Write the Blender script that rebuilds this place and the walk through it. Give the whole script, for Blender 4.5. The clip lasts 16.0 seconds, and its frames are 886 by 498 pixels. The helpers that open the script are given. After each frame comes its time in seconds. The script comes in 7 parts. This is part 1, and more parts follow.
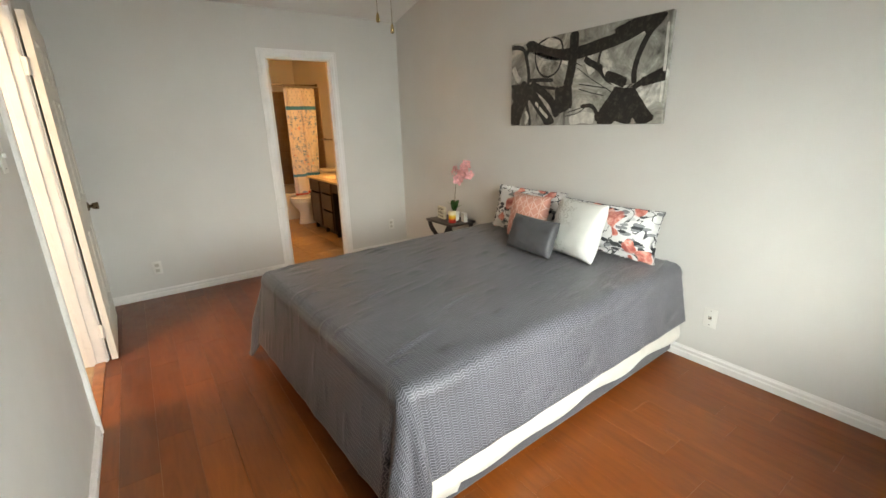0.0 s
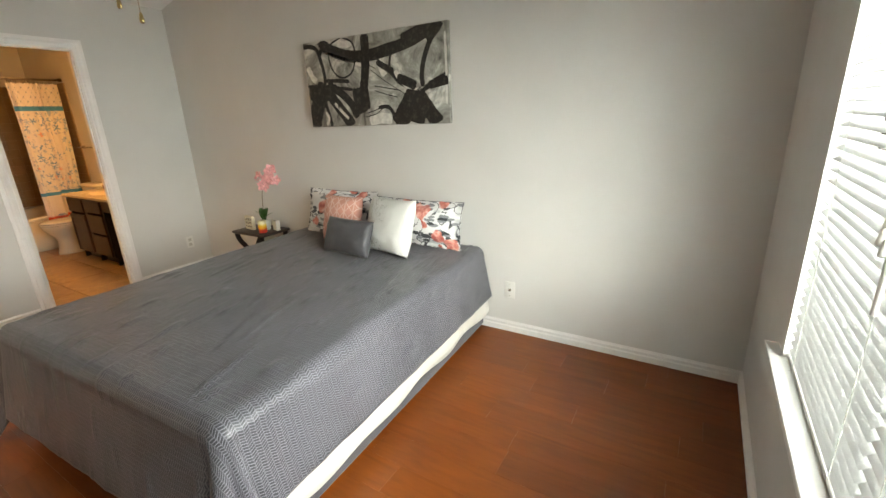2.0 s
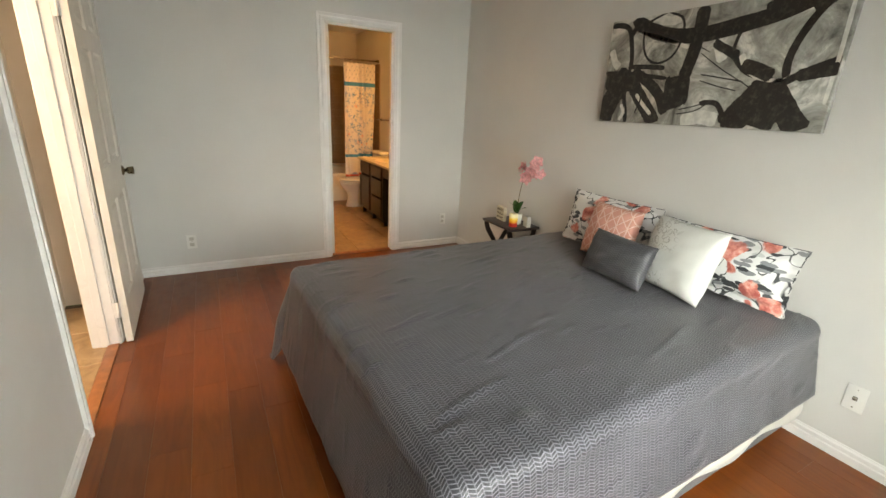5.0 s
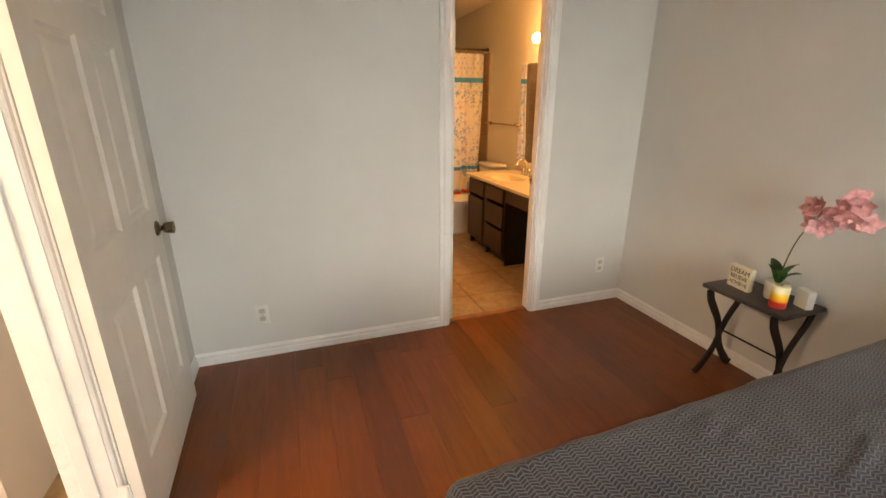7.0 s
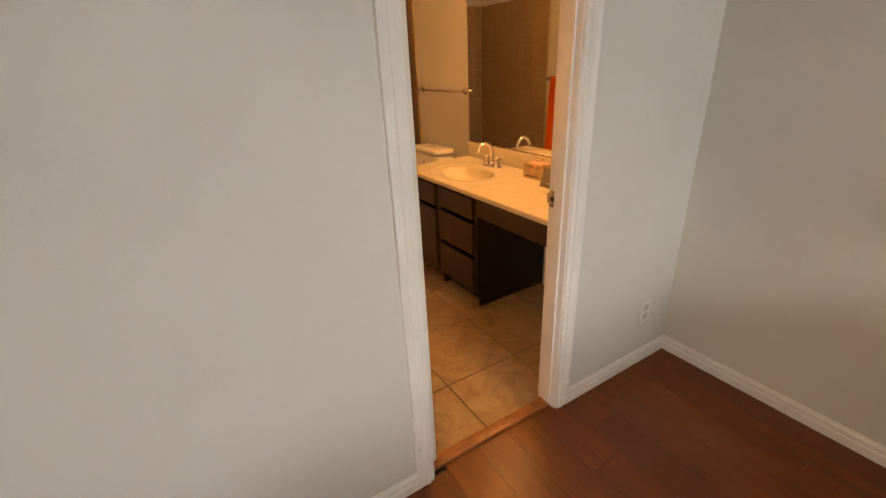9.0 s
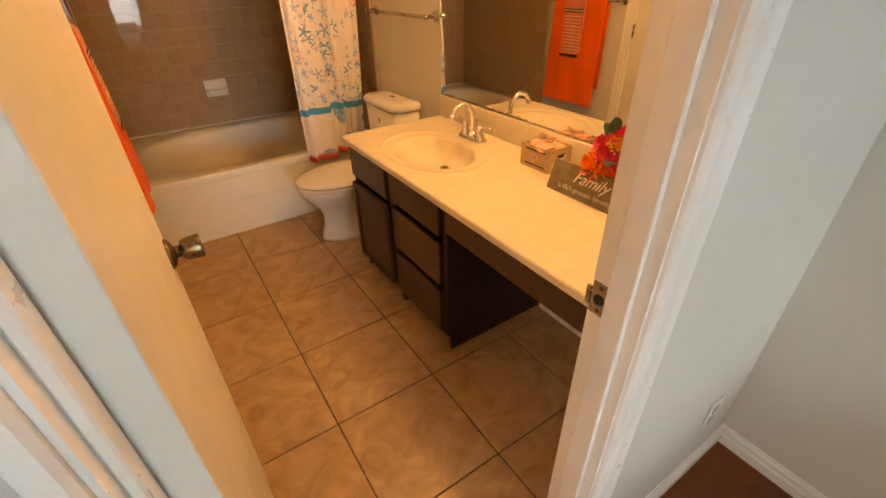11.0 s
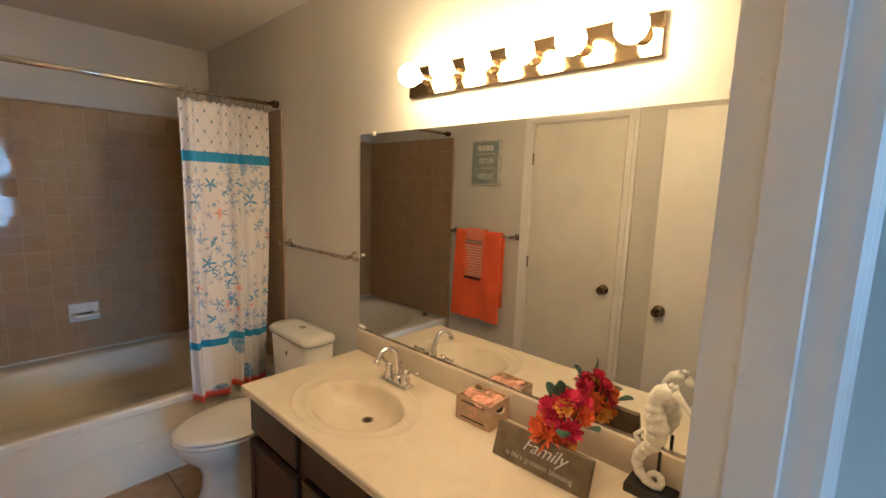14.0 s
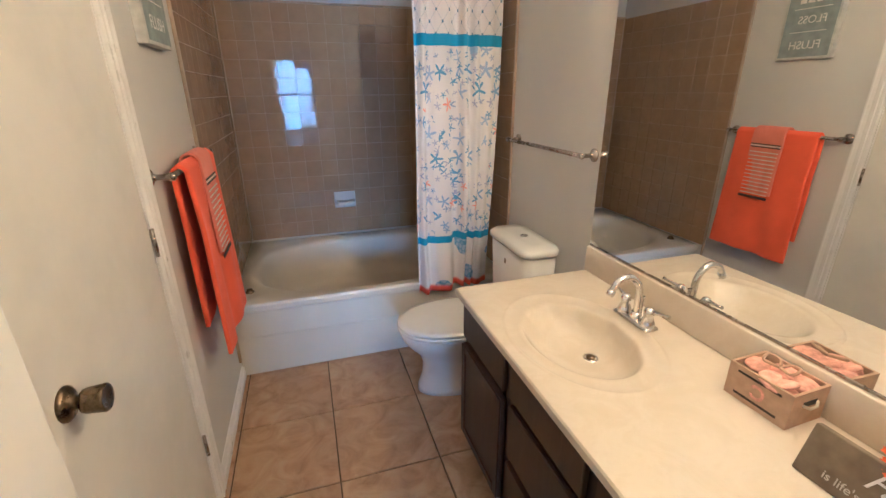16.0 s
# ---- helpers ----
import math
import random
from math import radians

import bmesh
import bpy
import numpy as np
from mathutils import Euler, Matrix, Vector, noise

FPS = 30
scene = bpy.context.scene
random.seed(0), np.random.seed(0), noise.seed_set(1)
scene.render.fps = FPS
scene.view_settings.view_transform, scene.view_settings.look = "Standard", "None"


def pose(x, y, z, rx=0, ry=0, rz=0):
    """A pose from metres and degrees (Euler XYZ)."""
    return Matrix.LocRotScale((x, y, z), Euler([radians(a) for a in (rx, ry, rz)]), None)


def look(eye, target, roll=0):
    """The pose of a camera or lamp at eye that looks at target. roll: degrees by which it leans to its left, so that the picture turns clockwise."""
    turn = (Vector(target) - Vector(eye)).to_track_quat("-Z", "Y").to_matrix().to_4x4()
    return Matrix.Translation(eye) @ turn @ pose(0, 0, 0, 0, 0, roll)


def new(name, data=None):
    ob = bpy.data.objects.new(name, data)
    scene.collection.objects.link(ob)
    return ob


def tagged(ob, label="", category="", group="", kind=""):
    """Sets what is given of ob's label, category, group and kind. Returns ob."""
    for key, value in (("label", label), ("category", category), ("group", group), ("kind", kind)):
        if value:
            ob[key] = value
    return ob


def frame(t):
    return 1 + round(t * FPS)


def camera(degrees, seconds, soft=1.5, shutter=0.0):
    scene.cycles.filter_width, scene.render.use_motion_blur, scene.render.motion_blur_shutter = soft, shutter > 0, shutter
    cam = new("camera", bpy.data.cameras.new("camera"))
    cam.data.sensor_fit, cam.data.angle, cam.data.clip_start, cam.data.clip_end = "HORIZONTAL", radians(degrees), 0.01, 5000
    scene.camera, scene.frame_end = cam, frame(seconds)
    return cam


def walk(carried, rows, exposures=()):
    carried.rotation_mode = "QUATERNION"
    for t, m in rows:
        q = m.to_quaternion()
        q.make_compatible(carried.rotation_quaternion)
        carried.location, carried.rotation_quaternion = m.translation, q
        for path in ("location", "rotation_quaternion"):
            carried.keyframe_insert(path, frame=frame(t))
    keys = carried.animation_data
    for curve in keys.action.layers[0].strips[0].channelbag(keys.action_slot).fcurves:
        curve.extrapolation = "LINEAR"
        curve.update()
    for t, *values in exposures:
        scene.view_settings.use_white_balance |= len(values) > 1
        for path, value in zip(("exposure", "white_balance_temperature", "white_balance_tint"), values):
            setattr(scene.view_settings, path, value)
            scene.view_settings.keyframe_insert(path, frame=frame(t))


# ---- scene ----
cam = camera(91.8, 16.0)
PATH = [
    (0, (-2.526, -4.377, 1.419), (-1.428, -2.804, 0.852), -1.7),
    (0.5, (-2.527, -4.375, 1.417), (-1.272, -2.926, 0.844), -1.9),
    (1, (-2.515, -4.39, 1.416), (-1.112, -3.086, 0.837), -2.1),
    (1.5, (-2.497, -4.402, 1.426), (-0.967, -3.257, 0.836), -2.2),
    (2, (-2.481, -4.421, 1.424), (-0.852, -3.426, 0.83), -2.3),
    (2.5, (-2.467, -4.427, 1.441), (-0.774, -3.553, 0.833), -2.4),
    (3, (-2.452, -4.433, 1.449), (-0.74, -3.605, 0.83), -2.1),
    (3.5, (-2.453, -4.414, 1.442), (-0.767, -3.531, 0.826), -1.1),
    (4, (-2.458, -4.362, 1.421), (-0.909, -3.253, 0.812), 0.2),
    (4.5, (-2.43, -4.209, 1.398), (-1.124, -2.822, 0.789), 1.8),
    (5, (-2.346, -3.929, 1.392), (-1.424, -2.264, 0.777), 2.9),
    (5.2, (-2.351, -3.794, 1.398), (-1.548, -2.072, 0.775), 3.2),
    (7.3, (-2.279, -2.179, 1.407), (-1.655, -0.388, 0.773), 0.1),
    (7.5, (-2.277, -2.003, 1.383), (-1.605, -0.229, 0.751), 0.1),
    (8, (-2.131, -1.651, 1.415), (-1.374, 0.078, 0.753), -0.6),
    (8.5, (-2.03, -1.293, 1.429), (-1.141, 0.348, 0.708), -2.1),
    (8.7, (-1.989, -1.174, 1.424), (-1.061, 0.432, 0.676), -2.4),
    (10.8, (-1.321, -0.279, 1.39), (-0.402, 1.135, 0.315), -1.4),
    (11, (-1.288, -0.237, 1.392), (-0.367, 1.17, 0.309), -1.3),
    (11.5, (-1.251, -0.137, 1.393), (-0.226, 1.243, 0.37), -1.0),
    (12, (-1.256, -0.087, 1.435), (-0.045, 1.258, 0.582), 0.4),
    (12.5, (-1.249, -0.06, 1.473), (0.094, 1.28, 0.842), 0.5),
    (13, (-1.25, -0.04, 1.527), (0.179, 1.303, 1.135), 1.2),
    (13.5, (-1.251, -0.016, 1.57), (0.223, 1.314, 1.328), 1.8),
    (14, (-1.252, 0.01, 1.561), (0.207, 1.349, 1.282), 1.9),
    (14.5, (-1.23, 0.019, 1.526), (0.111, 1.437, 1.087), 1.6),
    (15, (-1.176, 0.062, 1.469), (-0.042, 1.599, 0.875), 0.9),
    (15.5, (-1.09, 0.135, 1.468), (-0.281, 1.836, 0.798), -0.0),
    (16, (-1.072, 0.305, 1.455), (-0.512, 2.096, 0.762), -0.4),
]
WHITE = [(0.0, 0.44, 8900, 12), (1.5, 0.44, 9200, 12), (3.5, 0.22, 8600, 12), (5.2, 0.40, 9300, 12), (7.5, 0.52, 9700, 19), (8.7, 0.30, 9600, 20), (10.8, 0.50, 8700, 14),
         (11.5, 0.58, 6900, 11), (12.5, 0.58, 5050, 4), (13.5, 0.16, 4550, -2), (14.5, 0.20, 4350, -4), (15.5, 0.55, 3850, 1), (16.0, 0.68, 3850, 0)]
walk(cam, [(t, look(eye, goal, lean)) for t, eye, goal, lean in PATH], WHITE)

# ---- world and daylight ----
world = bpy.data.worlds.new("world")
scene.world = world
world.use_nodes = True
wt = world.node_tree
sky = wt.nodes.new("ShaderNodeTexSky")
sky.sky_type, sky.sun_disc = "NISHITA", False
sky.sun_elevation, sky.sun_rotation = radians(50), radians(300)
wt.links.new(sky.outputs[0], wt.nodes["Background"].inputs[0])
wt.nodes["Background"].inputs[1].default_value = 0.15

sun_data = bpy.data.lights.new("sun", "SUN")
sun_data.energy, sun_data.angle, sun_data.color = 3.0, radians(0.5), (1.0, 0.95, 0.88)
sun = new("sun", sun_data)
sun.matrix_world = look((0, 0, 8), (-3.0, -1.7, 3.9))

WIN_POWER, HALL_POWER, BULB_GLOW = 142.0, 34.0, 74.0


def area_lamp(name, m, w, h, power, rgb):
    d = bpy.data.lights.new(name, "AREA")
    d.shape, d.size, d.size_y, d.energy, d.color = "RECTANGLE", w, h, power, rgb
    ob = new(name, d)
    ob.matrix_world = m
    return ob


sky_lamp = area_lamp("window_sky_light", look((-1.48, -5.07, 1.35), (-1.20, -3, 1.95)), 1.5, 1.5, WIN_POWER, (0.67, 0.84, 1.0))
sky_lamp.data.spread = radians(143)
area_lamp("hall_light", look((-3.75, -1.9, 2.3), (-3.75, -1.9, 0)), 0.5, 0.5, HALL_POWER, (1.0, 0.88, 0.78))


# ---- helpers ----
def part(name, bm, mat=None, parent=None, label="", smooth=False, mats=()):
    me = bpy.data.meshes.new(name)
    if smooth:
        for f in bm.faces:
            f.smooth = True
    bm.to_mesh(me)
    bm.free()
    for m in ([mat] if mat else []) + list(mats):
        me.materials.append(m)
    ob = new(name, me)
    if parent:
        ob.parent = parent
        ob.matrix_parent_inverse = parent.matrix_basis.inverted() if parent.type == "EMPTY" else Matrix()
    if label:
        ob["label"] = label
    return ob


def thing(name, at, label, category, group="", kind=""):
    e = new(name)
    e.empty_display_size = 0.1
    e.location = at
    e.matrix_basis = Matrix.Translation(at)
    return tagged(e, label, category, group, kind)


def box(x0, x1, y0, y1, z0, z1, bev=0.0, bm=None, seg=1, mi=0):
    b = bmesh.new()
    v = [b.verts.new(p) for p in ((x0, y0, z0), (x1, y0, z0), (x1, y1, z0), (x0, y1, z0), (x0, y0, z1), (x1, y0, z1), (x1, y1, z1), (x0, y1, z1))]
    for f in ((3, 2, 1, 0), (4, 5, 6, 7), (0, 1, 5, 4), (1, 2, 6, 5), (2, 3, 7, 6), (3, 0, 4, 7)):
        b.faces.new([v[i] for i in f])
    if bev:
        bmesh.ops.bevel(b, geom=b.edges[:] + b.verts[:], offset=bev, segments=seg, affect="EDGES", profile=0.5)
    for f in b.faces:
        f.material_index = mi
        f.smooth = bool(bev and seg > 1)
    if bm is None:
        return b
    return join(bm, b)


def join(bm, b, m=None):
    idx = {}
    for v in b.verts:
        idx[v] = bm.verts.new(m @ v.co if m else v.co)
    for f in b.faces:
        try:
            g = bm.faces.new([idx[v] for v in f.verts])
            g.material_index, g.smooth = f.material_index, f.smooth
        except ValueError:
            pass
    b.free()
    return bm


def moved(b, m):
    bmesh.ops.transform(b, matrix=m, verts=b.verts)
    return b


def lathe(prof, seg=24, m=None, bm=None, mi=0, cap=True):
    """prof: (radius, height) pairs, turned about z."""
    b = bmesh.new()
    rings = [[b.verts.new((r * math.cos(2 * math.pi * k / seg), r * math.sin(2 * math.pi * k / seg), z)) for k in range(seg)] for r, z in prof]
    for a, c in zip(rings, rings[1:]):
        for k in range(seg):
            f = b.faces.new((a[k], a[(k + 1) % seg], c[(k + 1) % seg], c[k]))
            f.smooth = True
    if cap:
        b.faces.new(rings[0][::-1])
        b.faces.new(rings[-1])
    for f in b.faces:
        f.material_index = mi
    if m:
        moved(b, m)
    return join(bm, b) if bm else b


def tube(pts, r, seg=8, bm=None, mi=0, closed=False):
    """A tube along points; r may be a list."""
    b = bmesh.new()
    P = [Vector(p) for p in pts]
    rr = r if isinstance(r, (list, tuple)) else [r] * len(P)
    rings = []
    up = Vector((0.0, 0.0, 1.0))
    last = None
    for i, p in enumerate(P):
        d = (P[min(i + 1, len(P) - 1)] - P[max(i - 1, 0)]).normalized()
        if last is None:
            side = d.cross(up)
            if side.length < 0.05:
                side = d.cross(Vector((0.0, 1.0, 0.0)))
            side.normalize()
        else:
            side = (last - d * last.dot(d)).normalized()
        last = side
        nrm = side.cross(d)
        rings.append([b.verts.new(p + (side * math.cos(2 * math.pi * k / seg) + nrm * math.sin(2 * math.pi * k / seg)) * rr[i]) for k in range(seg)])
    for a, c in zip(rings, rings[1:]):
        for k in range(seg):
            f = b.faces.new((a[k], a[(k + 1) % seg], c[(k + 1) % seg], c[k]))
            f.smooth = True
    if len(P) > 1:
        b.faces.new(rings[0][::-1])
        b.faces.new(rings[-1])
    for f in b.faces:
        f.material_index = mi
    bmesh.ops.recalc_face_normals(b, faces=b.faces)
    return join(bm, b) if bm else b


def curve_pts(ctrl, n=24):
    """Smooth points through control points (Catmull-Rom)."""
    C = [Vector(c) for c in ctrl]
    C = [C[0] * 2 - C[1]] + C + [C[-1] * 2 - C[-2]]
    out = []
    seg = len(C) - 3
    for i in range(n + 1):
        u = i / n * seg
        k = min(int(u), seg - 1)
        t = u - k
        a, b_, c, d = C[k:k + 4]
        out.append(0.5 * ((2 * b_) + (c - a) * t + (2 * a - 5 * b_ + 4 * c - d) * t * t + (3 * b_ - a - 3 * c + d) * t ** 3))
    return out


def loft(rings, bm=None, cap=True, mi=0):
    b = bmesh.new()
    R = [[b.verts.new(p) for p in ring] for ring in rings]
    n = len(R[0])
    for a, c in zip(R, R[1:]):
        for k in range(n):
            f = b.faces.new((a[k], a[(k + 1) % n], c[(k + 1) % n], c[k]))
            f.smooth = True
    if cap:
        b.faces.new(R[0][::-1])
        b.faces.new(R[-1])
    for f in b.faces:
        f.material_index = mi
    bmesh.ops.recalc_face_normals(b, faces=b.faces)
    return join(bm, b) if bm else b


def slab(w, h, t, c):
    """A tile or board w by h, t thick, its top edges chamfered by c; its top at z 0."""
    b = bmesh.new()
    lo = [b.verts.new((x, y, -t)) for x, y in ((0, 0), (w, 0), (w, h), (0, h))]
    mid = [b.verts.new((x, y, -c)) for x, y in ((0, 0), (w, 0), (w, h), (0, h))]
    top = [b.verts.new((x, y, 0)) for x, y in ((c, c), (w - c, c), (w - c, h - c), (c, h - c))]
    for a, d in ((lo, mid), (mid, top)):
        for k in range(4):
            b.faces.new((a[k], a[(k + 1) % 4], d[(k + 1) % 4], d[k]))
    b.faces.new(top)
    b.faces.new(lo[::-1])
    return b


def text_mesh(name, words, size, m, mat, parent, thick=0.0008, italic=0.0):
    cu = bpy.data.curves.new(name, "FONT")
    cu.body, cu.size, cu.extrude, cu.align_x, cu.align_y, cu.shear = words, size, thick, "CENTER", "CENTER", italic
    t = new(name, cu)
    me = bpy.data.meshes.new_from_object(t.evaluated_get(bpy.context.evaluated_depsgraph_get()))
    bpy.data.objects.remove(t)
    me.transform(m)
    me.materials.clear()
    me.materials.append(mat)
    ob = new(name, me)
    ob.parent = parent
    ob.matrix_parent_inverse = parent.matrix_basis.inverted() if parent.type == "EMPTY" else Matrix()
    return ob


# ---- materials ----
class Mat:
    def __init__(self, name, rgb=(0.5, 0.5, 0.5), rough=0.5, metal=0.0):
        self.m = bpy.data.materials.new(name)
        self.m.use_nodes = True
        self.t = self.m.node_tree
        self.p = self.t.nodes["Principled BSDF"]
        self.put("Base Color", (*rgb, 1)), self.put("Roughness", rough), self.put("Metallic", metal)
        self.vec = None

    def put(self, key, value):
        if isinstance(value, bpy.types.NodeSocket):
            self.t.links.new(value, self.p.inputs[key])
        else:
            self.p.inputs[key].default_value = value
        return self

    def coord(self, kind="Object", scale=(1, 1, 1), rot=(0, 0, 0)):
        c = self.t.nodes.new("ShaderNodeTexCoord")
        mp = self.t.nodes.new("ShaderNodeMapping")
        mp.inputs["Scale"].default_value = scale
        mp.inputs["Rotation"].default_value = rot
        self.t.links.new(c.outputs[kind], mp.inputs[0])
        return mp.outputs[0]

    def node(self, kind, **kw):
        n = self.t.nodes.new(kind)
        for k, v in kw.items():
            sock = n.inputs[k.replace("_", " ")] if k.replace("_", " ") in n.inputs else None
            if sock is None:
                continue
            if isinstance(v, bpy.types.NodeSocket):
                self.t.links.new(v, sock)
            else:
                sock.default_value = v
        return n

    def noise(self, vec, scale, detail=4, rough=0.5, dist=0.0):
        return self.node("ShaderNodeTexNoise", Vector=vec, Scale=scale, Detail=detail, Roughness=rough, Distortion=dist).outputs["Fac"]

    def ramp(self, fac, stops):
        r = self.t.nodes.new("ShaderNodeValToRGB")
        self.t.links.new(fac, r.inputs[0])
        e = r.color_ramp.elements
        while len(e) < len(stops):
            e.new(0.5)
        for el, (pos, rgb) in zip(e, stops):
            el.position = pos
            el.color = (*rgb, 1) if isinstance(rgb, tuple) else (rgb, rgb, rgb, 1)
        return r.outputs[0]

    def math(self, op, a, b=0.0, c=None):
        n = self.t.nodes.new("ShaderNodeMath")
        n.operation = op
        for k, v in enumerate((a, b) if c is None else (a, b, c)):
            if isinstance(v, bpy.types.NodeSocket):
                self.t.links.new(v, n.inputs[k])
            else:
                n.inputs[k].default_value = v
        return n.outputs[0]

    def mix(self, fac, a, b, blend="MIX"):
        n = self.t.nodes.new("ShaderNodeMix")
        n.data_type, n.blend_type = "RGBA", blend
        for k, v in ((0, fac), (6, a), (7, b)):
            if isinstance(v, bpy.types.NodeSocket):
                self.t.links.new(v, n.inputs[k])
            else:
                n.inputs[k].default_value = v if k == 0 else ((*v, 1) if isinstance(v, tuple) else (v, v, v, 1))
        return n.outputs[2]

    def sep(self, vec):
        n = self.t.nodes.new("ShaderNodeSeparateXYZ")
        self.t.links.new(vec, n.inputs[0])
        return n.outputs

    def comb(self, x, y, z=0.0):
        n = self.t.nodes.new("ShaderNodeCombineXYZ")
        for k, v in enumerate((x, y, z)):
            if isinstance(v, bpy.types.NodeSocket):
                self.t.links.new(v, n.inputs[k])
            else:
                n.inputs[k].default_value = v
        return n.outputs[0]

    def rand(self):
        return self.t.nodes.new("ShaderNodeObjectInfo").outputs["Random"]

    def bump(self, height, strength=0.3, dist=0.002):
        n = self.t.nodes.new("ShaderNodeBump")
        n.inputs["Strength"].default_value, n.inputs["Distance"].default_value = strength, dist
        self.t.links.new(height, n.inputs["Height"])
        self.t.links.new(n.outputs[0], self.p.inputs["Normal"])
        return self


def wall_paint(name, rgb, rough=0.55):
    a = Mat(name, rgb, rough)
    v = a.coord()
    big = a.noise(v, 1.3, 3)
    dark = tuple(c * 0.95 for c in rgb)
    lite = tuple(min(1, c * 1.04) for c in rgb)
    a.put("Base Color", a.ramp(big, ((0.3, dark), (0.7, lite))))
    a.put("Roughness", a.ramp(a.noise(v, 9, 4), ((0.3, rough - 0.07), (0.7, rough + 0.08))))
    h = a.math("ADD", a.noise(v, 190, 3, 0.6), a.math("MULTIPLY", a.noise(v, 60, 2), 0.8))
    return a.bump(h, 0.22, 0.0016).m


def gloss_paint(name, rgb, rough=0.35):
    a = Mat(name, rgb, rough)
    v = a.coord()
    d = tuple(c * 0.93 for c in rgb)
    a.put("Base Color", a.ramp(a.noise(v, 5, 5, 0.6), ((0.35, d), (0.6, rgb))))
    a.put("Roughness", a.ramp(a.noise(v, 22, 4), ((0.3, rough - 0.06), (0.7, rough + 0.1))))
    return a.bump(a.noise(v, 90, 3), 0.08, 0.001).m


def metal_mat(name, rgb, rough=0.2, spots=0.0):
    a = Mat(name, rgb, rough, 1.0)
    v = a.coord()
    a.put("Roughness", a.ramp(a.noise(v, 45, 4), ((0.3, rough * 0.7), (0.75, rough * 1.5))))
    if spots:
        a.put("Base Color", a.mix(a.ramp(a.noise(v, 120, 5, 0.7), ((0.45, 0.0), (0.7, spots))), rgb, tuple(c * 0.3 for c in rgb)))
    return a.m


M_wall = wall_paint("grey_wall_paint", (0.65, 0.64, 0.61))
M_wall_hall = wall_paint("hall_wall_paint", (0.68, 0.62, 0.55))
M_ceil = wall_paint("ceiling_paint", (0.84, 0.83, 0.81), 0.8)
M_trim = gloss_paint("white_trim_paint", (0.84, 0.83, 0.81), 0.32)
M_door = gloss_paint("white_door_paint", (0.78, 0.76, 0.70), 0.38)
M_chrome = metal_mat("chrome", (0.78, 0.78, 0.78), 0.08)
M_nickel = metal_mat("brushed_nickel", (0.40, 0.36, 0.31), 0.24)
M_brass = metal_mat("polished_brass", (0.66, 0.50, 0.24), 0.16)
M_antique = metal_mat("antique_brass", (0.20, 0.15, 0.09), 0.28, 0.6)
M_iron = Mat("dark_bronze_iron", (0.035, 0.028, 0.025), 0.45, 0.6)
M_iron.bump(M_iron.noise(M_iron.coord(), 160, 4), 0.3, 0.001)
M_iron = M_iron.m

# wide hardwood planks, each with its own tone
a = Mat("hardwood_planks", rough=0.28)
v0 = a.coord()
s = a.sep(v0)
r = a.rand()
v = a.comb(a.math("ADD", a.math("MULTIPLY", s[0], 9.0), a.math("MULTIPLY", r, 60.0)), a.math("MULTIPLY", s[1], 0.9), a.math("MULTIPLY", r, 31.0))
grain = a.noise(v, 2.6, 8, 0.62, 1.2)
fine = a.noise(a.comb(a.math("MULTIPLY", s[0], 110.0), a.math("MULTIPLY", s[1], 4.0), r), 2.0, 5)
base = a.ramp(grain, ((0.28, (0.150, 0.034, 0.0050)), (0.5, (0.195, 0.046, 0.0070)), (0.74, (0.232, 0.060, 0.010))))
tone = a.ramp(r, ((0.0, (0.70, 0.67, 0.64)), (0.16, (0.93, 0.92, 0.91)), (0.7, (1.0, 1.0, 1.0)), (1.0, (1.14, 1.16, 1.18))))
col = a.mix(1.0, base, tone, "MULTIPLY")
col = a.mix(a.math("MULTIPLY", fine, 0.14), col, (0.10, 0.026, 0.008))
a.put("Base Color", col)
a.put("Roughness", a.ramp(a.noise(v0, 7, 5, 0.6), ((0.3, 0.26), (0.75, 0.44))))
a.put("Specular IOR Level", 0.42)
M_wood = a.bump(a.math("ADD", fine, grain), 0.10, 0.0012).m

# mottled beige floor tile
a = Mat("mottled_floor_tile", rough=0.4)
v0 = a.coord()
s = a.sep(v0)
r = a.rand()
v = a.comb(a.math("ADD", s[0], a.math("MULTIPLY", r, 17.0)), a.math("ADD", s[1], a.math("MULTIPLY", r, 9.0)), r)
n1 = a.noise(v, 7, 6, 0.62, 1.6)
n2 = a.noise(v, 2.4, 3)
col = a.ramp(n1, ((0.30, (0.30, 0.18, 0.088)), (0.48, (0.43, 0.28, 0.15)), (0.62, (0.50, 0.345, 0.195)), (0.8, (0.55, 0.40, 0.24))))
col = a.mix(a.ramp(n2, ((0.35, 0.0), (0.7, 0.4))), col, (0.34, 0.21, 0.115))
a.put("Base Color", col)
a.put("Roughness", a.ramp(n1, ((0.3, 0.33), (0.7, 0.5))))
M_ftile = a.bump(n1, 0.16, 0.002).m

a = Mat("floor_grout", (0.11, 0.07, 0.045), 0.85)
v = a.coord()
M_grout = a.put("Base Color", a.ramp(a.noise(v, 30, 5), ((0.3, (0.07, 0.045, 0.03)), (0.7, (0.15, 0.10, 0.065))))).bump(a.noise(v, 300, 3), 0.4, 0.001).m

